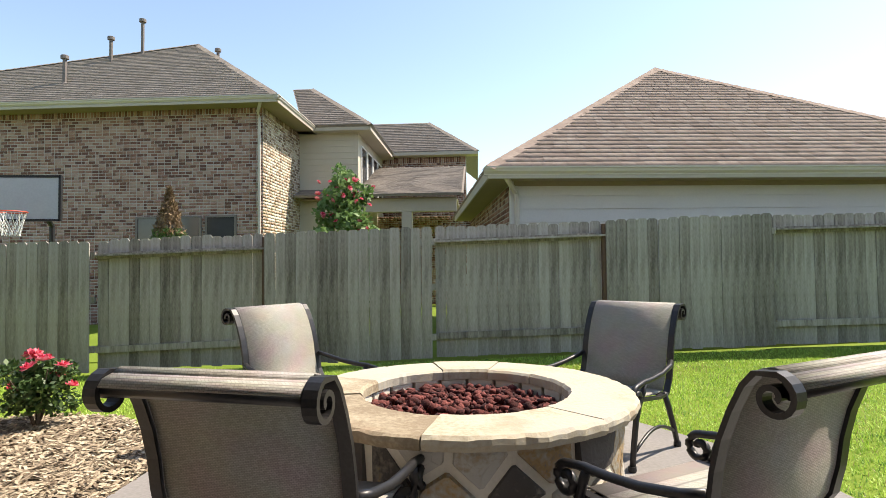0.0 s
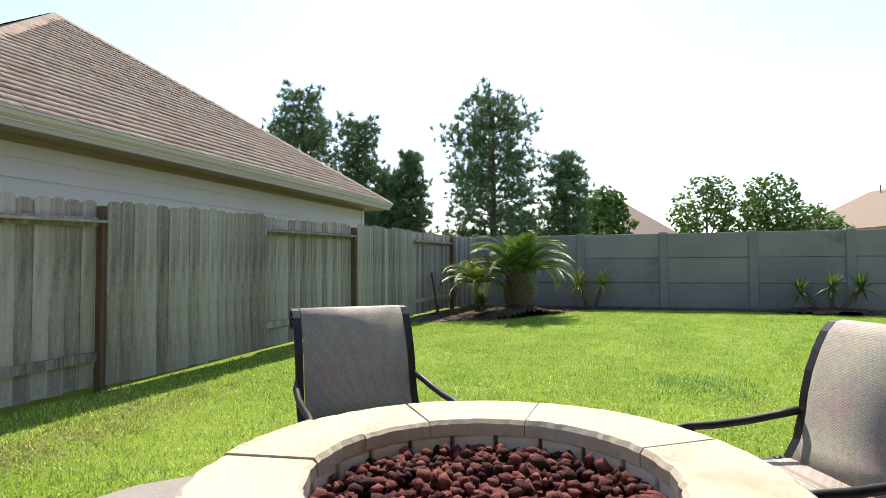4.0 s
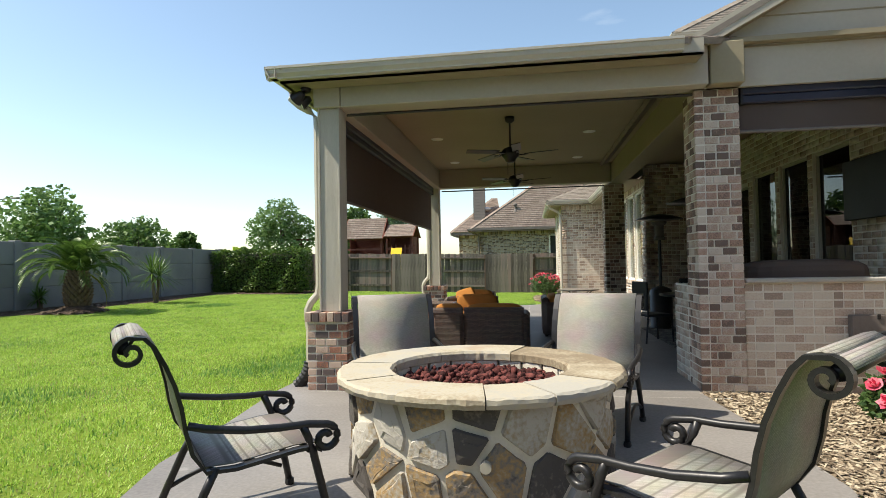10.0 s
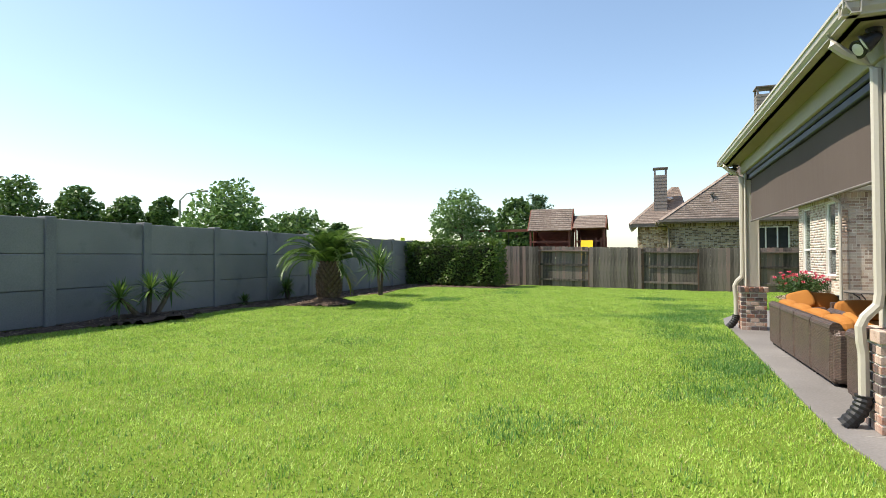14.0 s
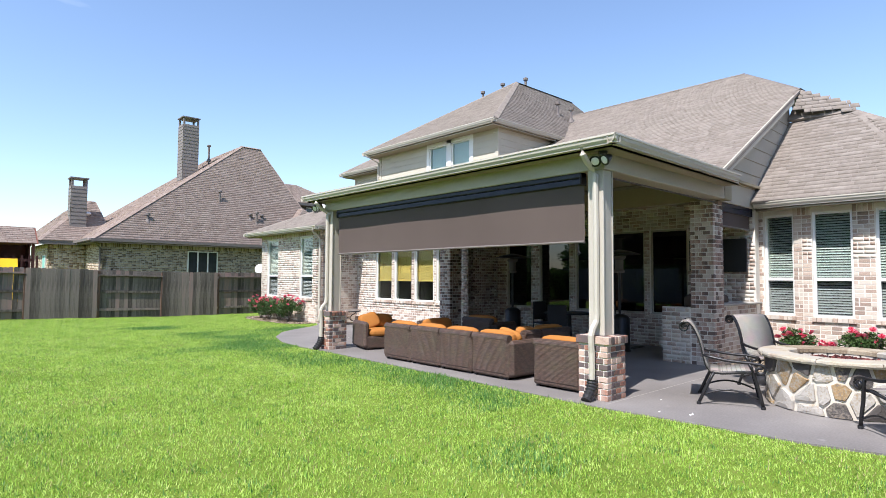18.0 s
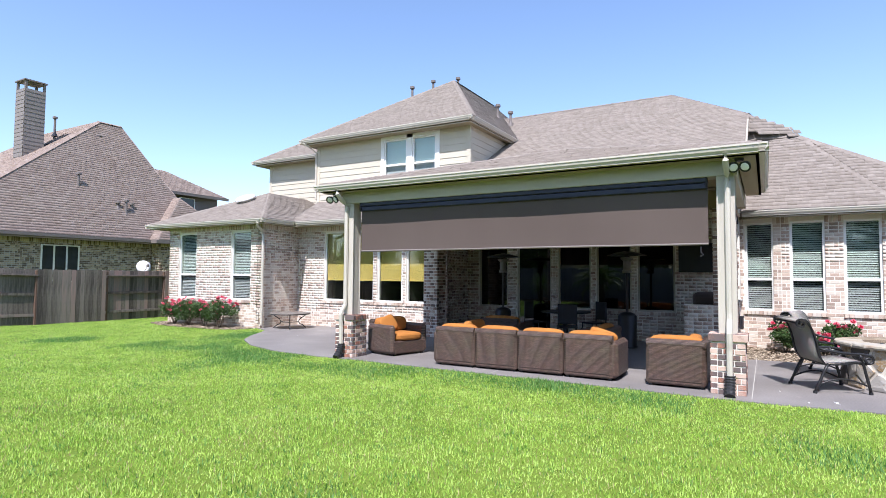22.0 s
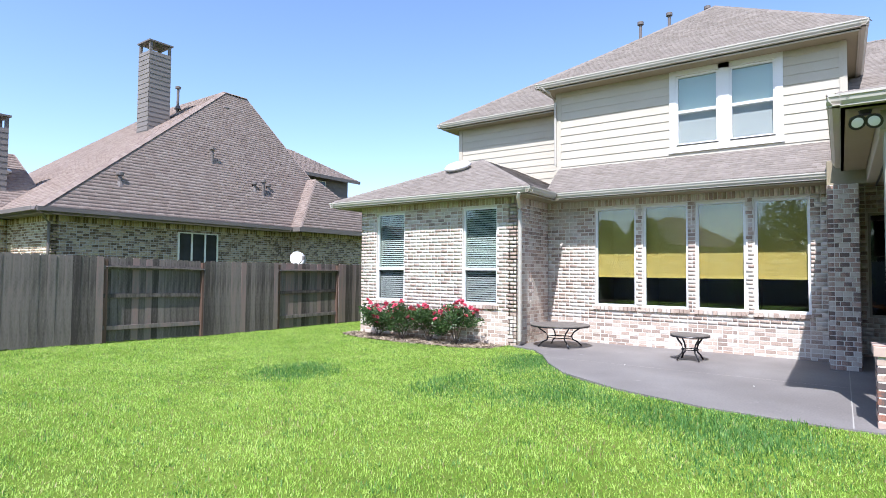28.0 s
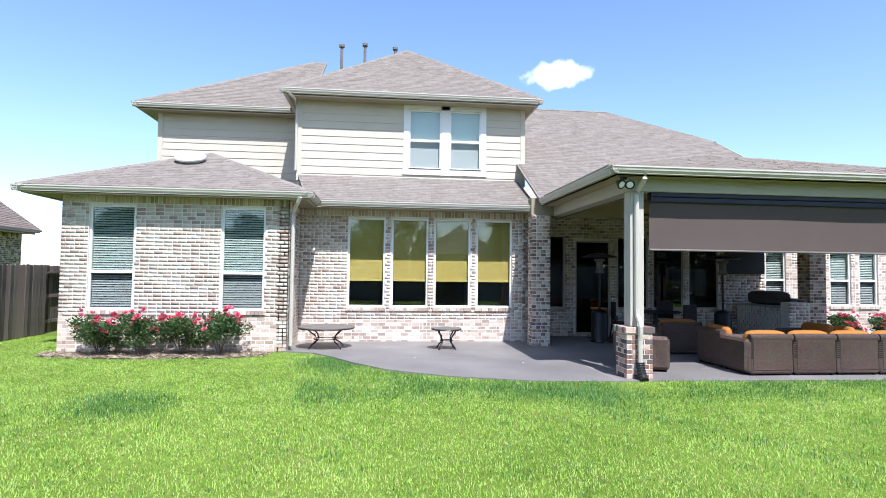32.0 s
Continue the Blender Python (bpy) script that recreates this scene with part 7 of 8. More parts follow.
def crown_points(blobs, n, rng, shell=0.55):
    """Points gathered in clumps inside a set of ellipsoids (x, y, z, rx, ry, rz)."""
    out = []
    total = sum(b[3] * b[4] * b[5] for b in blobs) or 1
    for x, y, z, rx, ry, rz in blobs:
        k = max(8, int(n * rx * ry * rz / total))
        d = rng.normal(size=(k, 3))
        d /= np.linalg.norm(d, axis=1)[:, None]
        r = shell + (1 - shell) * rng.random(k) ** 0.7
        out.append(d * r[:, None] * np.array([rx, ry, rz]) + np.array([x, y, z]))
    return np.concatenate(out)


def broadleaf_tree(name, x, y, height, width, seed, mat, label, leaf=0.16, count=5200, crown_from=0.22, group="", clump=0.30):
    """A leafy tree: tapered trunk, forking limbs and a crown of many leaf clumps."""
    rng = np.random.default_rng(seed)
    t = thing(name, (x, y, LAWN_Z - 0.03), label, "tree" if height > 3.6 else "shrub", group)
    r0 = 0.022 * height + 0.03
    z0 = height * crown_from
    part("trunk", Geo().tube([(0, 0, 0), (0.05, 0.02, z0), (0.0, 0.05, height * 0.5), (0.04, 0.0, height * 0.8)], [r0, r0 * 0.75, r0 * 0.45, r0 * 0.15], 8), M_BARK, t)
    blobs = []
    for k in range(26):
        f = (k + 0.5) / 26
        z = z0 + (height - z0) * (0.06 + 0.88 * f)
        reach = width / 2 * math.sin(math.pi * min(0.97, 0.16 + 0.80 * f)) ** 0.75
        a = k * 2.4 + rng.uniform(-0.5, 0.5)
        rad = reach * rng.uniform(0.45, 0.85)
        s = width * clump * rng.uniform(0.55, 0.95) * (0.6 + 0.4 * reach / (width / 2))
        blobs.append((math.cos(a) * rad, math.sin(a) * rad, z, s, s, s * rng.uniform(0.6, 0.85)))
        if k % 4 == 0:
            part("limb", Geo().tube([(0, 0, z * 0.72), (math.cos(a) * rad * 0.5, math.sin(a) * rad * 0.5, z * 0.9), (math.cos(a) * rad, math.sin(a) * rad, z)], [r0 * 0.4, r0 * 0.25, r0 * 0.08], 6), M_BARK, t)
    V, F = leaf_cloud(crown_points(blobs, count, rng), leaf, rng)
    tagged(part("crown", raw_mesh("crown", V, F, mat), None, t), "many small leaves in loose clumps", kind="stuff")
    return t


def pine_tree(x, y, height, width, seed, label, lean=0.0):
    """A pine: straight trunk, whorled upswept boughs with tufts of long needles."""
    rng = np.random.default_rng(seed)
    t = thing("pine_tree", (x, y, LAWN_Z - 0.03), label, "tree", "pines beyond the fence")
    r0 = 0.018 * height + 0.04
    part("trunk", Geo().tube([(0, 0, 0), (lean * 0.3, 0, height * 0.4), (lean, 0, height * 0.95)], [r0, r0 * 0.7, r0 * 0.12], 8), M_BARK, t)
    V, F, boughs = [], [], Geo()
    z, k = height * 0.14, 0
    while z < height * 0.97:
        f = z / height
        reach = width / 2 * (1.0 - max(0, f - 0.55) / 0.62) ** 0.8 * rng.uniform(0.75, 1.12)
        for j in range(5):
            a = k * 1.3 + j * 1.257 + rng.uniform(-0.3, 0.3)
            r = reach * rng.uniform(0.6, 1.05)
            tip = np.array([math.cos(a) * r, math.sin(a) * r, z + r * rng.uniform(0.15, 0.5)])
            base = np.array([lean * f, 0.0, z])
            mid = (base + tip) / 2 - np.array([0, 0, 0.06 * r])
            boughs.tube([tuple(base), tuple(mid), tuple(tip)], [0.05 * (1.3 - f), 0.03, 0.012], 5)
            for q in np.linspace(0.35, 1.0, max(3, int(r * 3.6))):
                for side in range(4):
                    c = (base * (1 - q) ** 2 + 2 * mid * q * (1 - q) + tip * q * q) + rng.normal(size=3) * np.array([0.28, 0.28, 0.16]) * (0.5 + 0.3 * r)
                    n = 17
                    d = rng.normal(size=(n, 3)) + np.array([math.cos(a) * 0.5, math.sin(a) * 0.5, 0.85])
                    d /= np.linalg.norm(d, axis=1)[:, None]
                    w = np.cross(d, rng.normal(size=(n, 3)))
                    w /= np.linalg.norm(w, axis=1)[:, None]
                    ln = rng.uniform(0.22, 0.44, n)[:, None]
                    i = sum(len(v) for v in V)
                    V.append(np.stack([c - w * 0.030, c + w * 0.030, c + d * ln], 1).reshape(-1, 3))
        z += height * rng.uniform(0.045, 0.065)
        k += 1
    V = np.concatenate(V)
    tagged(part("boughs", boughs, M_BARK, t), "upswept boughs", kind="stuff")
    tagged(part("needles", raw_mesh("needles", V, np.arange(len(V)).reshape(-1, 3), M_NEEDLE), None, t), "tufts of long green needles", kind="stuff")
    return t


for k, (x, y, h, w) in enumerate(((25.1, 18.8, 10.9, 5.6), (29.8, 9.4, 11.3, 7.6), (25.6, 15.8, 9.5, 3.9), (31.4, 5.5, 8.1, 3.5), (26.7, 13.2, 7.5, 2.2), (26.3, 14.2, 6.4, 2.8))):
    pine_tree(x, y, h, w, 300 + k, "tall green pine beyond the concrete wall" if h > 9 else "smaller pine beyond the concrete wall", 0.2)
for k, (x, y, h, w) in enumerate(((58.2, -5.9, 10.3, 6.6), (57.0, -10.8, 10.0, 6.6), (53.3, -25.2, 8.4, 5.6), (51.0, -28.9, 7.9, 5.0), (47.3, -30.6, 7.0, 4.2), (44.2, -31.5, 7.0, 2.9), (37.2, -41.2, 5.7, 3.6), (33.7, -43.9, 5.2, 2.7), (34.4, -38.0, 5.8, 7.2), (43.5, 3.7, 7.4, 5.0))):
    broadleaf_tree("tree", x, y, h, w, 320 + k, M_LEAF, "dark green leafy tree beyond the wall", 0.22, 4200, 0.12, "trees beyond the wall")
broadleaf_tree("tree", 32.4, -26.1, 7.0, 6.3, 340, M_LEAF_LIGHT, "broad grey-green leafy tree beyond the wall", 0.2, 5600, 0.1, "trees beyond the wall")
broadleaf_tree("tree", 53.9, -14.0, 6.8, 4.7, 341, M_LEAF_LIGHT, "pale green leafy tree beyond the wall", 0.2, 3600, 0.1, "trees beyond the wall")
broadleaf_tree("tree", 13.2, -21.1, 5.1, 3.5, 342, M_LEAF_LIGHT, "young light green tree behind the far fence", 0.085, 9000, 0.16)
broadleaf_tree("tree", 13.0, -33.7, 5.9, 4.0, 343, M_LEAF, "dark green tree behind the play fort", 0.17, 5200, 0.12)
broadleaf_tree("tree", -45.0, 13.2, 6.2, 6.0, 344, M_LEAF, "distant green tree beyond the side fence", 0.17, 3600, 0.12)
pine_tree(14.9, -53.3, 8.0, 4.0, 345, "distant pine behind the far fence")

# clipped hedge in the far corner
rng = np.random.default_rng(21)
hedge = thing("hedge", (12.1, -16.75, lawn_height(12, -16.7)), "dense clipped green boxwood hedge by the far fence", "hedge")
n = 15000
p = rng.uniform(-1, 1, (n, 3))
ax = rng.choice(3, n, p=[0.16, 0.46, 0.38])
p[np.arange(n), ax] = np.sign(p[np.arange(n), ax] + 1e-6) * rng.uniform(0.9, 1.06, n)
p = p * np.array([2.05, 0.72, 0.93])
p[:, 2] += 0.97 + 0.07 * np.sin(p[:, 0] * 3.1) + 0.05 * np.sin(p[:, 0] * 7.7 + p[:, 1] * 5)
p[:, 1] += 0.07 * np.sin(p[:, 0] * 4.3 + p[:, 2] * 3)
p = p[p[:, 2] > 0.05]
V, F = leaf_cloud(p, 0.055, rng)
tagged(part("leaves", raw_mesh("leaves", V, F, M_HEDGE), None, hedge), "small glossy leaves", kind="stuff")
# solid near-black block: the shade between the leaves painted as a core
part("shade_core", Geo().soft_box(-1.85, 1.85, -0.55, 0.55, 0.15, 1.72, 0.15), material("hedge_inner_shade", [(0.012, 0.016, 0.007), (0.03, 0.035, 0.014)], 0.95, 12, 60, 0.9), hedge, "near-black block for the shade inside the hedge")
for k in range(7):
    part("stem", Geo().tube([(-1.7 + k * 0.56, 0.1, 0), (-1.65 + k * 0.56, 0.15, 0.4)], 0.03, 6), M_BARK, hedge)


def frond(parent, root, azimuth, lift, length, mat, leaflets=34, droop=1.0, leaf=0.42, name="frond"):
    """A feather-shaped palm leaf: an arching rib with two rows of hanging leaflets."""
    ca, sa = math.cos(azimuth), math.sin(azimuth)
    rib = []
    n = 16
    pos, ang = Vector(root), lift
    for k in range(n + 1):
        rib.append(pos.copy())
        pos = pos + Vector((ca * math.cos(ang), sa * math.cos(ang), math.sin(ang))) * (length / n)
        ang -= droop * (0.055 + 0.0125 * k)
    fr = part(name, Geo().tube([tuple(p) for p in rib], [0.022 * (1 - 0.85 * k / n) + 0.002 for k in range(n + 1)], 5), mat, parent)
    V, F = [], []
    side = Vector((-sa, ca, 0))
    for k in range(leaflets):
        f = 0.14 + 0.86 * k / (leaflets - 1)
        i = min(int(f * n), n - 1)
        p = rib[i].lerp(rib[i + 1], f * n - i)
        fwd = (rib[i + 1] - rib[i]).normalized()
        upv = side.cross(fwd)
        if upv.z < 0:
            upv = -upv
        ln = leaf * (0.55 + 0.45 * math.sin(math.pi * min(1, 0.18 + f * 0.85))) * RNG.uniform(0.88, 1.1)
        for s in (-1, 1):
            d = (side * s * 0.80 + fwd * (0.45 + 0.75 * f) + upv * 0.30).normalized()
            w = fwd * 0.014 + upv * 0.006
            mid = p + d * ln * 0.55
            tip = p + d * ln + Vector((0, 0, -0.24 * ln))
            b = len(V)
            V += [tuple(p - w * 0.6), tuple(p + w * 0.6), tuple(mid + w), tuple(mid - w), tuple(tip), tuple(tip + w * 0.12)]
            F += [(b, b + 1, b + 2, b + 3), (b + 3, b + 2, b + 5, b + 4)]
    tagged(part("frond_leaf", raw_mesh("frond_leaf", V, F, mat), None, fr), "narrow pointed leaflets", kind="stuff")
    return fr


def pineapple_palm(x, y, z, girth, trunk_h, reach, count, seed, label, special=()):
    """A squat date palm: a trunk of diamond leaf boots and a crown of feather fronds."""
    rng = random.Random(seed)
    pm = thing("date_palm", (x, y, z), label, "palm tree", "date palms")
    prof = lambda f: girth / 2 * (0.80 + 0.35 * math.sin(math.pi * min(1, f * 0.9 + 0.15)) - 0.12 * f)
    part("trunk", Geo().lathe([(prof(k / 8) * 0.9, trunk_h * k / 8) for k in range(9)], (0, 0, -0.05), 16), M_PALMBARK, pm)
    boot = Geo().prism([(0, -0.058, 0), (0, 0, -0.062), (0, 0.058, 0), (0, 0.022, 0.07), (0, -0.022, 0.07)], (0.035, 0, 0))
    boot.v = [(px + (0.055 if pz > 0.05 else 0), py, pz) for px, py, pz in boot.v]
    bmesh_boot = boot.mesh("leaf_boot", M_PALMBARK)
    rows = int(trunk_h / 0.082)
    for r in range(rows):
        f = (r + 0.5) / rows
        cols = 13
        for c in range(cols):
            a = 2 * math.pi * (c + 0.5 * (r % 2)) / cols
            ob = new("leaf_boot", bmesh_boot)
            ob.parent = pm
            ob.location = (math.cos(a) * prof(f) * 0.86, math.sin(a) * prof(f) * 0.86, trunk_h * f)
            ob.rotation_euler = (rng.uniform(-0.08, 0.08), rng.uniform(-0.1, 0.1), a)
    for k in range(count):
        f = k / (count - 1)
        a = k * 2.39996 + rng.uniform(-0.2, 0.2)
        frond(pm, (math.cos(a) * 0.10, math.sin(a) * 0.10, trunk_h - 0.06 + 0.08 * f), a, radians(22 + 60 * f + rng.uniform(-6, 6)), reach * (1.0 - 0.18 * f) * rng.uniform(0.9, 1.08), M_FROND, 42, 0.86 - 0.30 * f, 0.36)
    for a, lift, ln, drp, mat in special:
        frond(pm, (math.cos(a) * 0.1, math.sin(a) * 0.1, trunk_h), a, radians(lift), ln, mat, 40, drp, 0.40)
    part("spear", Geo().tube([(0, 0, trunk_h), (0.02, 0, trunk_h + 0.7)], [0.05, 0.004], 6), M_FROND_PALE, pm)
    return pm


pineapple_palm(12.28, -6.43, 0.40, 0.60, 0.92, 1.40, 34, 5, "squat date palm with a diamond-patterned trunk in the mulch", ((radians(146), 58, 1.70, 0.95, M_FROND), (radians(156), 40, 1.45, 0.8, M_FROND), (radians(250), -25, 1.1, 0.5, M_FROND_PALE)))
pineapple_palm(11.9, 5.15, 0.44, 0.58, 0.72, 1.5, 34, 6, "squat date palm with a diamond-patterned trunk in the corner bed")


def fan_palm(x, y, z, trunk_h, reach, heads, seed, label, name="fan_palm", mat=None, category="palm tree", spread=0.0):
    """A low palm or yucca: short stems with rosettes of stiff pointed blades."""
    rng = random.Random(seed)
    pm = thing(name, (x, y, z), label, category)
    for hd in range(heads):
        a0 = rng.uniform(0, 6.28) if heads > 1 else 0
        off = spread * (0 if hd == 0 else 1)
        ty = (hd - (heads - 1) / 2) * spread * 1.6
        top = Vector((rng.uniform(-0.12, 0.12) - 0.1 * off, ty, trunk_h * rng.uniform(0.75, 1.1)))
        part("stem", Geo().tube([(0, ty * 0.25, -0.05), (top.x * 0.5, ty * 0.7, top.z * 0.55), tuple(top)], [0.055, 0.045, 0.04], 7), M_BARK, pm)
        V, F = [], []
        for k in range(64):
            a, e = k * 2.39996, radians(-35 + 115 * (k / 64) + rng.uniform(-8, 8))
            d = Vector((math.cos(a) * math.cos(e), math.sin(a) * math.cos(e), math.sin(e)))
            s = d.cross(Vector((0, 0, 1))).normalized() if abs(d.z) < 0.99 else Vector((1, 0, 0))
            ln = reach * rng.uniform(0.75, 1.1)
            mid, tip = top + d * ln * 0.55, top + d * ln + Vector((0, 0, -0.12 * ln))
            w = 0.020
            i = len(V)
            V += [tuple(top - s * w * 0.5), tuple(top + s * w * 0.5), tuple(mid + s * w), tuple(mid - s * w), tuple(tip - s * 0.001), tuple(tip + s * 0.001)]
            F += [(i, i + 1, i + 2, i + 3), (i + 3, i + 2, i + 5, i + 4)]
        tagged(part("rosette", raw_mesh("rosette", V, F, mat or M_FROND), None, pm), "stiff pointed blades", kind="stuff")
    return pm


sm = thing("small_palm", (11.3, 6.0, 0.34), "small slender palm beside the fence in the corner bed", "palm tree")
part("trunk", Geo().tube([(0, 0, -0.05), (0.03, 0.02, 0.35), (0.0, 0.05, 0.62)], [0.07, 0.05, 0.045], 8), M_PALMBARK, sm)
for k in range(18):
    f = k / 17
    frond(sm, (0, 0.05, 0.60), k * 2.4, radians(10 + 62 * f), 0.95, M_FROND_PALE if k % 4 == 0 else M_FROND, 20, 0.85, 0.26)
fan_palm(11.1, 5.85, 0.36, 0.12, 0.34, 1, 11, "low spiky green plant at the foot of the small palm", "yucca", category="plant")
fan_palm(13.74, 3.57, 0.26, 0.62, 0.52, 2, 12, "two-headed spiky yucca against the concrete wall", "yucca", category="plant", spread=0.35, mat=M_FROND_PALE)
fan_palm(13.49, -1.70, 0.31, 0.50, 0.50, 3, 14, "three-headed spiky yucca against the concrete wall", "yucca", category="plant", spread=0.38)
fan_palm(13.85, -5.1, 0.27, 0.05, 0.30, 1, 15, "low spiky tuft at the wall's foot", "yucca", category="plant")
fan_palm(12.4, -9.8, 0.24, 0.95, 0.95, 2, 16, "bushy green fan palm beside the concrete wall", spread=0.2)
fan_palm(13.9, -6.9, 0.27, 0.30, 0.40, 2, 17, "thin upright shrub against the concrete wall", "shrub", category="shrub", spread=0.1)


def rose_bush(x, y, z, height, width, seed, blooms):
    rng = np.random.default_rng(seed)
    rb = thing("rose_bush", (x, y, z), "leafy rose bush with pink-red blooms in the mulch", "shrub", "rose bushes")
    for k in range(6):
        a = k * 1.05 + rng.uniform(-0.3, 0.3)
        r = width / 2 * rng.uniform(0.3, 0.8)
        part("cane", Geo().tube([(0, 0, -0.03), (math.cos(a) * r * 0.4, math.sin(a) * r * 0.4, height * 0.4), (math.cos(a) * r, math.sin(a) * r, height * rng.uniform(0.75, 0.95))], [0.012, 0.009, 0.004], 5), M_BARK, rb)
    blobs = [(math.cos(k * 2.4) * width * 0.28 * rng.uniform(0.3, 1), math.sin(k * 2.4) * width * 0.28 * rng.uniform(0.3, 1), height * rng.uniform(0.35, 0.85), width * 0.24, width * 0.24, height * 0.2) for k in range(9)]
    V, F = leaf_cloud(crown_points(blobs, 2400, rng, 0.3), 0.030, rng, 0.5)
    tagged(part("leaves", raw_mesh("leaves", V, F, M_ROSELEAF), None, rb), "small dark green leaves", kind="stuff")
    for k in range(blooms):
        b = blobs[k % 9]
        d = Vector(rng.normal(size=3)).normalized()
        d.z = abs(d.z) + 0.3
        ob = new("bloom", ROSE_MESH[k % 3])
        ob.parent = rb
        ob.location = (b[0] + d.x * b[3], b[1] + d.y * b[4], b[2] + d.z * b[5] + 0.03)
        ob.rotation_euler = (rng.uniform(-0.9, 0.9), rng.uniform(-0.9, 0.9), rng.uniform(0, 6))
        ob.scale = (1,) * 3
    return rb


ROSE_MESH = []
for k in range(3):
    g = Geo()
    for ring, (r, h, n) in enumerate(((0.062, 0.024, 6), (0.044, 0.046, 5), (0.022, 0.058, 4))):
        for j in range(n):
            a = 2 * math.pi * (j + 0.4 * ring) / n
            u, v = Vector((math.cos(a), math.sin(a), 0)), Vector((-math.sin(a), math.cos(a), 0))
            g.face((0, 0, 0), u * r * 0.7 - v * r * 0.55 + Vector((0, 0, h * 0.6)), u * r * (1.0 + 0.1 * k) + Vector((0, 0, h)), u * r * 0.7 + v * r * 0.55 + Vector((0, 0, h * 0.6)))
    ROSE_MESH.append(g.mesh("bloom", M_ROSE))
for k, (x, y, h, w) in enumerate(((-0.45, -15.35, 0.76, 1.0), (-0.4, -14.6, 0.84, 1.05), (-0.42, -13.8, 0.78, 0.95), (-0.4, -13.05, 0.86, 1.05), (-3.2, 1.95, 0.66, 0.7), (-3.2, 3.0, 0.72, 0.8), (-3.1, 4.2, 0.70, 0.75), (-2.45, 2.6, 0.5, 0.55), (-2.7, 4.0, 0.35, 0.4), (-3.0, 5.6, 0.6, 0.65))):
    rose_bush(x, y, lawn_height(x, y) + 0.01, h, w * 1.22, 60 + k, 24 if k < 4 else 14)

# oleander and juniper at the side fence
ol = broadleaf_tree("oleander", -0.87, 13.0, 3.85, 1.6, 401, M_LEAF_LIGHT, "tall oleander with red flowers behind the side fence", 0.07, 5200, 0.1)
rng = np.random.default_rng(31)
for k in range(48):
    ob = new("bloom", ROSE_MESH[k % 3])
    ob.parent = ol
    a, q = rng.uniform(0, 6.28), rng.uniform(0.2, 0.68)
    ob.location = (math.cos(a) * q, math.sin(a) * q, rng.uniform(1.9, 3.5))
    ob.rotation_euler = (rng.uniform(-1, 1), rng.uniform(-1, 1), 0)
jn = thing("juniper", (-4.1, 11.5, LAWN_Z - 0.03), "conical juniper with a dead brown top behind the fence", "shrub")
rng = np.random.default_rng(32)
part("trunk", Geo().tube([(0, 0, 0), (0, 0, 2.7)], [0.06, 0.01], 6), M_BARK, jn)
for nm, z0, z1, mat, lab, cnt in (("crown", 0.2, 2.2, M_LEAF, "dense green scale foliage", 3800), ("dead_top", 2.1, 3.0, M_DEADLEAF, "dead brown foliage", 1300)):
    z = rng.uniform(z0, z1, cnt)
    r = 0.62 * np.clip(1 - (z / 3.05) ** 1.6, 0.05, 1) * rng.uniform(0.55, 1.1, cnt)
    a = rng.uniform(0, 6.283, cnt)
    V, F = leaf_cloud(np.stack([r * np.cos(a), r * np.sin(a), z], 1), 0.05, rng, 1.2, 0.3)
    tagged(part(nm, raw_mesh(nm, V, F, mat), None, jn), lab, kind="stuff")

# basketball hoop behind the side fence
M_RIM = material("red_rim_paint", [(0.50, 0.06, 0.03), (0.60, 0.09, 0.05)], 0.45, 3, 30, 0.03)
bh = thing("basketball_hoop", (-6.75, 11.5, LAWN_Z - 0.03), "basketball hoop with a clear backboard on a dark pole", "basketball hoop")
part("pole", Geo().tube([(0, 0.9, 0), (0, 0.9, 2.2), (0, 0.3, 2.7)], 0.05, 8), M_BLACK, bh)
part("backboard", Geo().soft_box(-0.62, 0.62, -0.02, 0.02, 2.25, 3.0, 0.008), material("smoky_acrylic", [(0.36, 0.38, 0.41), (0.44, 0.46, 0.49)], 0.15, 2, 30, 0.0, spec=0.5), bh, "smoky clear backboard")
part("board_frame", Geo().box(-0.64, 0.64, -0.03, 0.03, 2.22, 2.26).box(-0.64, 0.64, -0.03, 0.03, 3.0, 3.04).box(-0.66, -0.62, -0.03, 0.03, 2.22, 3.04).box(0.62, 0.66, -0.03, 0.03, 2.22, 3.04), M_BLACK, bh)
part("rim", Geo().tube([(0.23 * math.cos(k * math.pi / 10), -0.28 + 0.23 * math.sin(k * math.pi / 10), 2.36) for k in range(21)], 0.012, 6, caps=False), M_RIM, bh, "red metal rim")
g = Geo()
for k in range(12):
    a, b = k * math.pi / 6, (k + 1.5) * math.pi / 6
    g.tube([(0.22 * math.cos(a), -0.28 + 0.22 * math.sin(a), 2.35), (0.13 * math.cos(b), -0.28 + 0.13 * math.sin(b), 1.95)], 0.005, 4)
    g.tube([(0.22 * math.cos(b), -0.28 + 0.22 * math.sin(b), 2.35), (0.13 * math.cos(a), -0.28 + 0.13 * math.sin(a), 1.95)], 0.005, 4)
part("net", g, M_WHITE, bh, "white string net")

bh.scale = (1.06, 1.06, 1.06)

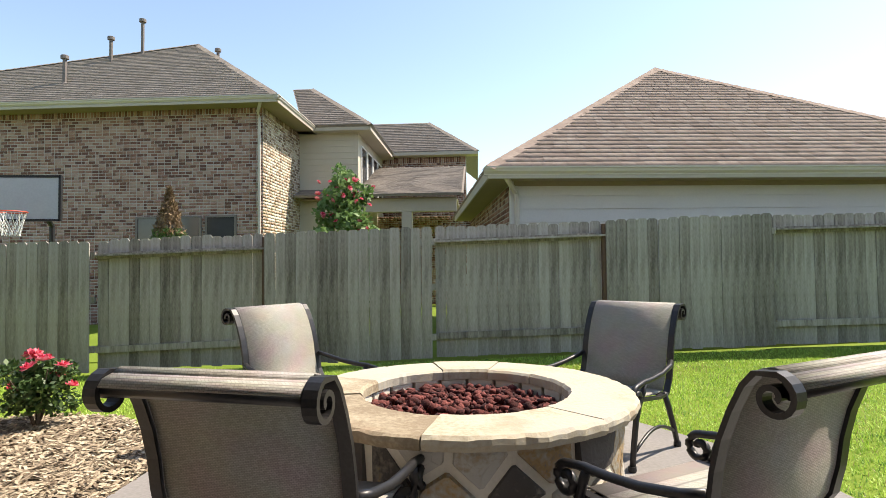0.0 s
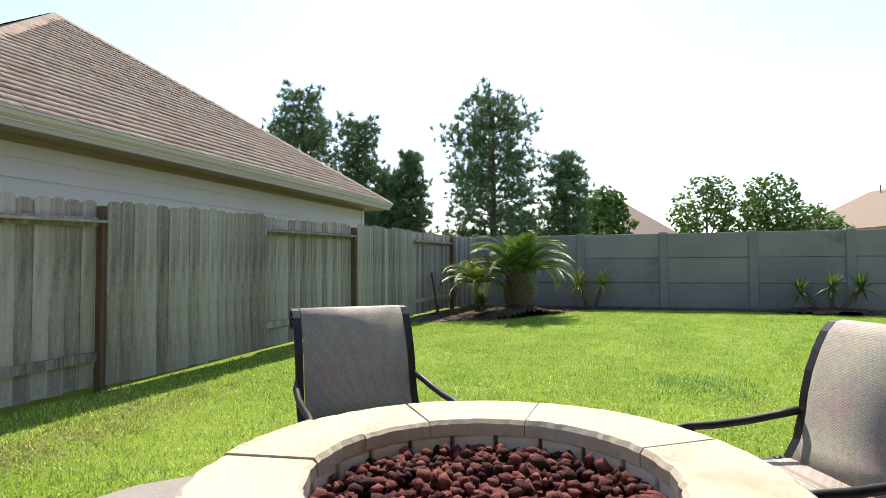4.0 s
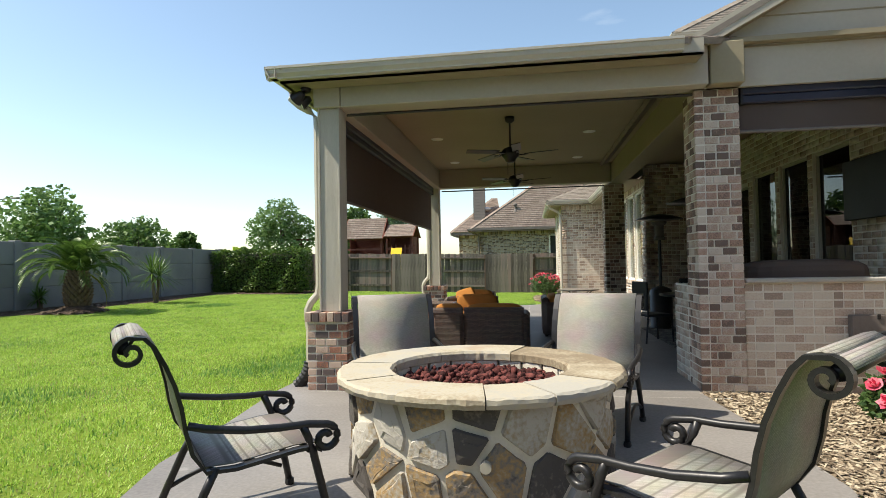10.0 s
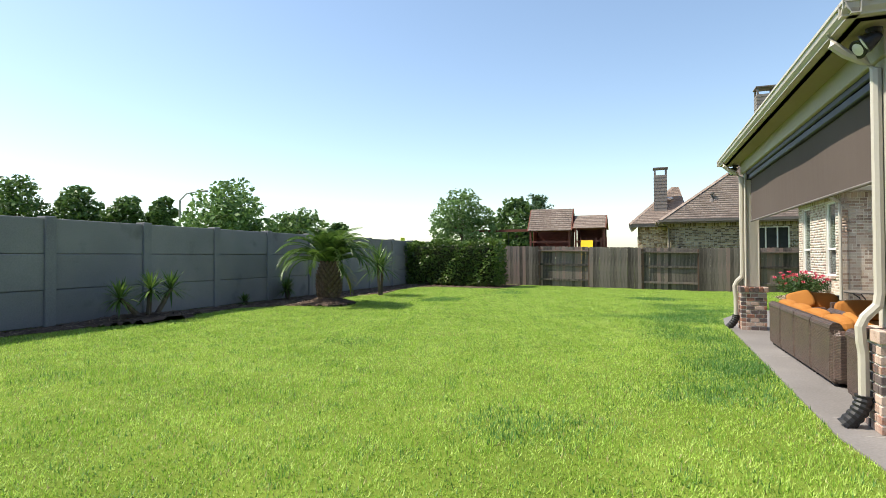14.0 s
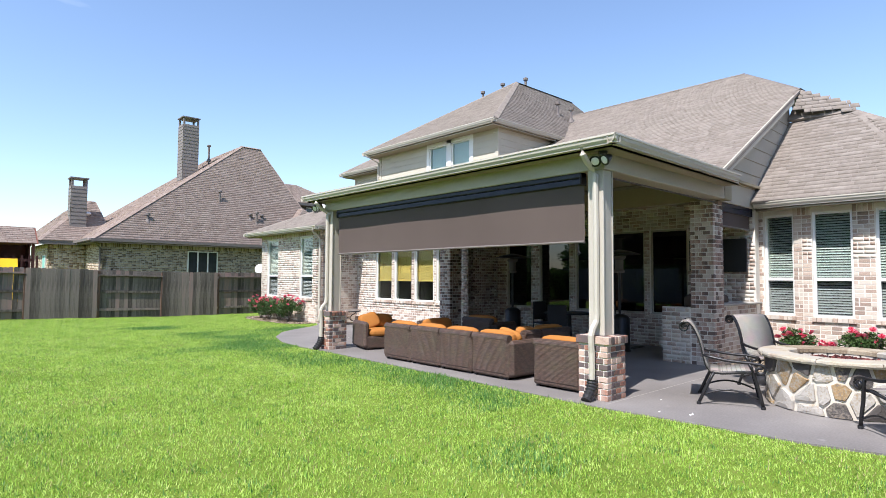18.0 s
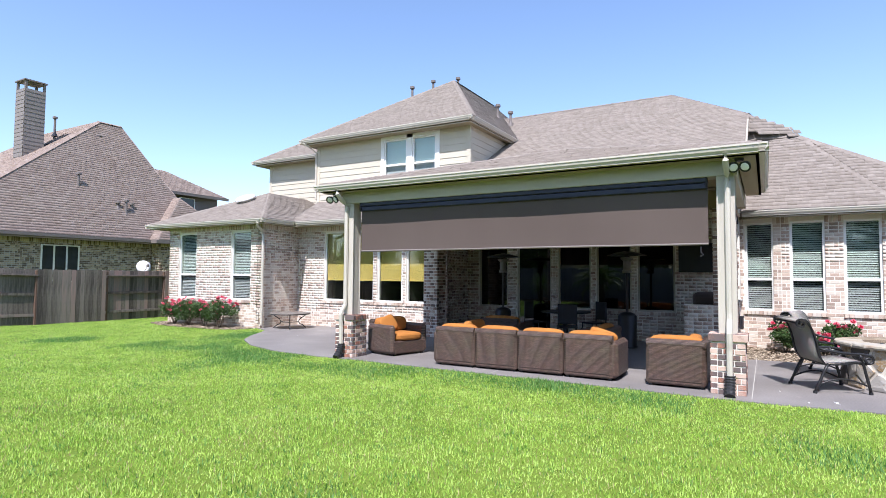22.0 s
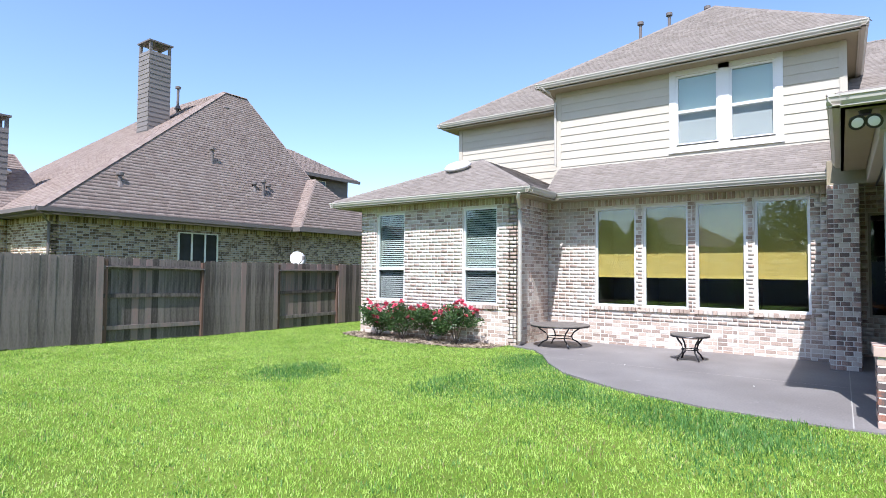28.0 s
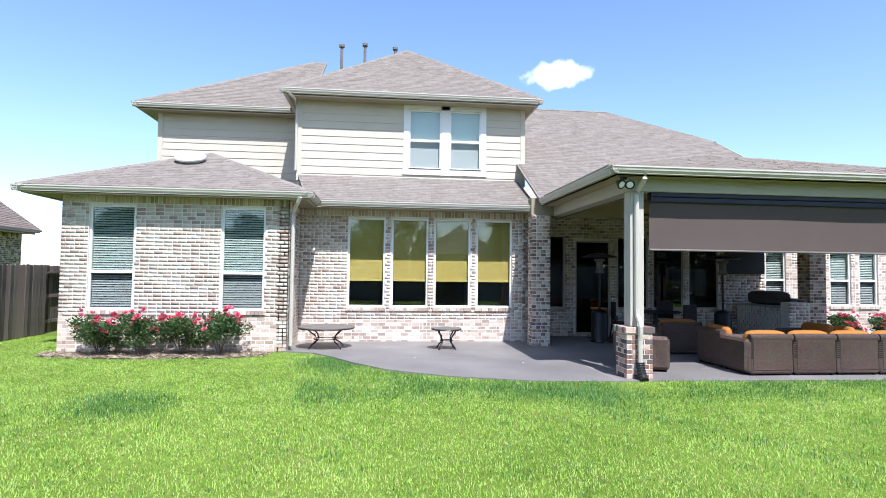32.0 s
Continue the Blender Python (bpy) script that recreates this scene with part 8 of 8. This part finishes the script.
# spade handle leaning on the fence
sp = thing("garden_spade", (10.99, 6.96, lawn_height(11, 7.0) + 0.02), "black D-handled spade leaning against the fence", "spade")
part("shaft", Geo().tube([(0, -0.1, 0.05), (0, 0.02, 0.78)], 0.016, 6), M_BLACK, sp)
part("grip", Geo().tube([(0, 0.02, 0.78), (-0.055, 0.025, 0.84), (-0.06, 0.03, 0.93), (0.06, 0.03, 0.93), (0.055, 0.025, 0.84), (0, 0.02, 0.78)], 0.013, 6), M_BLACK, sp)
part("blade", Geo().soft_box(-0.09, 0.09, -0.115, -0.095, -0.02, 0.2, 0.004), M_DARKMETAL, sp)

# scraps on the slab
for k, (x, y, ln) in enumerate(((2.35, 2.35, 0.14), (2.55, 2.05, 0.05), (1.9, 1.75, 0.03), (0.9, -7.2, 0.04), (0.2, -9.2, 0.05))):
    tagged(part("scrap", Geo().tube([(x, y, 0.006), (x + ln * 0.4, y + ln * 0.3, 0.009), (x + ln * 0.7, y + ln * 0.1, 0.006), (x + ln, y + ln * 0.35, 0.008)], 0.0055, 5), M_WHITE), "small white scrap lying on the concrete", "litter", "scraps on the patio")


# ---- grass ----
def in_poly(poly, x, y):
    hit = np.zeros(len(x), dtype=bool)
    j = len(poly) - 1
    for i in range(len(poly)):
        (xi, yi), (xj, yj) = poly[i], poly[j]
        if yi != yj:
            hit ^= ((yi > y) != (yj > y)) & (x < (xj - xi) * (y - yi) / (yj - yi) + xi)
        j = i
    return hit


def grass_heights(x, y):
    k = np.clip((y - 6.3) / 1.6, 0, 1)
    side = np.clip(y - 5.0, 0, 1) * np.clip(9.4 - y, 0, 1)
    bank = 0.12 + 0.0275 * np.clip(x - 2.0, -6, 0) + 0.0065 * np.clip(x - 2.0, 0, 13)
    return LAWN_Z + 0.022 * np.clip(x - 2.0, 0, 13) + bank * k * k * (3 - 2 * k) - 0.03 * np.clip(-3.5 - x, 0, 9) * side


def patches(x, y, seed, scale):
    """Smooth uneven patches in -1..1, from a few crossed waves."""
    g = np.random.default_rng(seed)
    v = np.zeros(len(x))
    for k in range(7):
        a, f, ph = g.uniform(0, 6.28), scale * g.uniform(0.6, 2.2), g.uniform(0, 6.28)
        v += np.sin((x * math.cos(a) + y * math.sin(a)) * f + ph)
    return v / 3.2


def grass(name, count, x0, x1, y0, y1, mat, length, width, seed, keep, label):
    g = np.random.default_rng(seed)
    x, y = g.uniform(x0, x1, count), g.uniform(y0, y1, count)
    ok = ~in_poly(SLAB, x, y)
    for bed in (BED_HOUSE, BED_WING, BED_WALL):
        ok &= ~in_poly(bed, x, y)
    ok &= ~((x < -0.9) & (y < 1.1) & (y > -16.4)) & ~((x < -3.75) & (y < 5.3))
    ok &= (y < 8.07 - 0.0966 * x) & keep(x, y, g)
    x, y = x[ok], y[ok]
    n = len(x)
    a, tilt = g.uniform(0, 6.283, n), g.uniform(0.15, 1.0, n)
    ln = length * g.uniform(0.5, 1.3, n) * (1 + 0.3 * patches(x, y, 5, 5.0))
    z = grass_heights(x, y)
    dx, dy = np.cos(a) * tilt * ln, np.sin(a) * tilt * ln
    wx, wy = -np.sin(a) * width, np.cos(a) * width
    V = np.stack([np.stack([x - wx, y - wy, z], 1), np.stack([x + wx, y + wy, z], 1), np.stack([x + dx, y + dy, z + ln * np.sqrt(1 - tilt * tilt * 0.9)], 1)], 1).reshape(-1, 3)
    return tagged(part(name, raw_mesh(name, V, np.arange(3 * n).reshape(n, 3), mat), None), label, "grass", kind="stuff")


M_BLADE_DEEP = leaf_material("deep_green_blade", [(0.07, 0.185, 0.035), (0.11, 0.255, 0.055), (0.17, 0.33, 0.085)], 0.5, 0.4)
M_BLADE_DRY = leaf_material("dry_straw_blade", [(0.26, 0.22, 0.09), (0.38, 0.33, 0.15), (0.48, 0.43, 0.22)], 0.6, 0.3)


def lush(x, y):
    """Where the grass grows deep green: along the patio edge and in a few spots."""
    d = np.minimum(np.abs(x - 3.3 - 0.25 * np.sin(y * 1.1)) / 0.8, 3) + np.where((y > 0.8) | (y < -11), 2.0, 0.0)
    curve = np.abs(np.hypot(x + 1.2, y + 6.2) - 4.85) / 0.75 + np.where((y > -5.2) | (x < 0.0), 3.0, 0.0)
    return np.clip(1.25 - np.minimum(d, curve), 0, 1) * (0.44 + 0.34 * patches(x, y, 12, 2.2)) + np.clip(patches(x, y, 8, 1.1) - 0.75, 0, 0.6)


def dry(x, y):
    return np.clip(1.1 - np.hypot((x - 1.6) / 2.6, (y - 7.0) / 0.42), 0, 1) * 0.8 + np.clip(patches(x, y, 9, 2.3) - 1.0, 0, 0.5) + np.clip(1.0 - np.hypot((x - 8.2) / 0.9, (y + 5.5) / 0.5), 0, 1) * 0.5


grass("lawn_grass", 2400000, -12.0, 14.2, -18.5, 9.2, M_BLADE, 0.033, 0.0041, 71, lambda x, y, g: g.random(len(x)) > np.maximum(np.maximum(lush(x, y) * 0.95, dry(x, y) * 0.85), 0.6 * np.clip(patches(x, y, 16, 30.0) + 0.1, 0, 1)), "short bright green mown grass blades")
grass("lawn_grass", 640000, -1.0, 10.5, -15.5, 3.0, M_BLADE_DEEP, 0.056, 0.0055, 72, lambda x, y, g: g.random(len(x)) < lush(x, y), "lusher deep green grass along the patio edge and in patches")
grass("lawn_grass", 60000, -1.8, 5.0, 6.0, 8.2, M_BLADE_DRY, 0.036, 0.005, 73, lambda x, y, g: g.random(len(x)) < dry(x, y), "dry straw-coloured grass patch near the fence")
grass("lawn_grass", 220000, -2.0, 13.8, -18.5, 6.6, M_BLADE_DRY, 0.042, 0.004, 74, lambda x, y, g: g.random(len(x)) < 0.22 + dry(x, y), "scattered pale dry blades in the lawn")
grass("lawn_grass", 420000, -2.0, 14.2, -18.5, 8.2, M_BLADE_DEEP, 0.042, 0.0045, 75, lambda x, y, g: g.random(len(x)) < 0.6 * np.clip(patches(x, y, 15, 8.0) + 0.1, 0, 1), "darker green tufts scattered through the lawn")
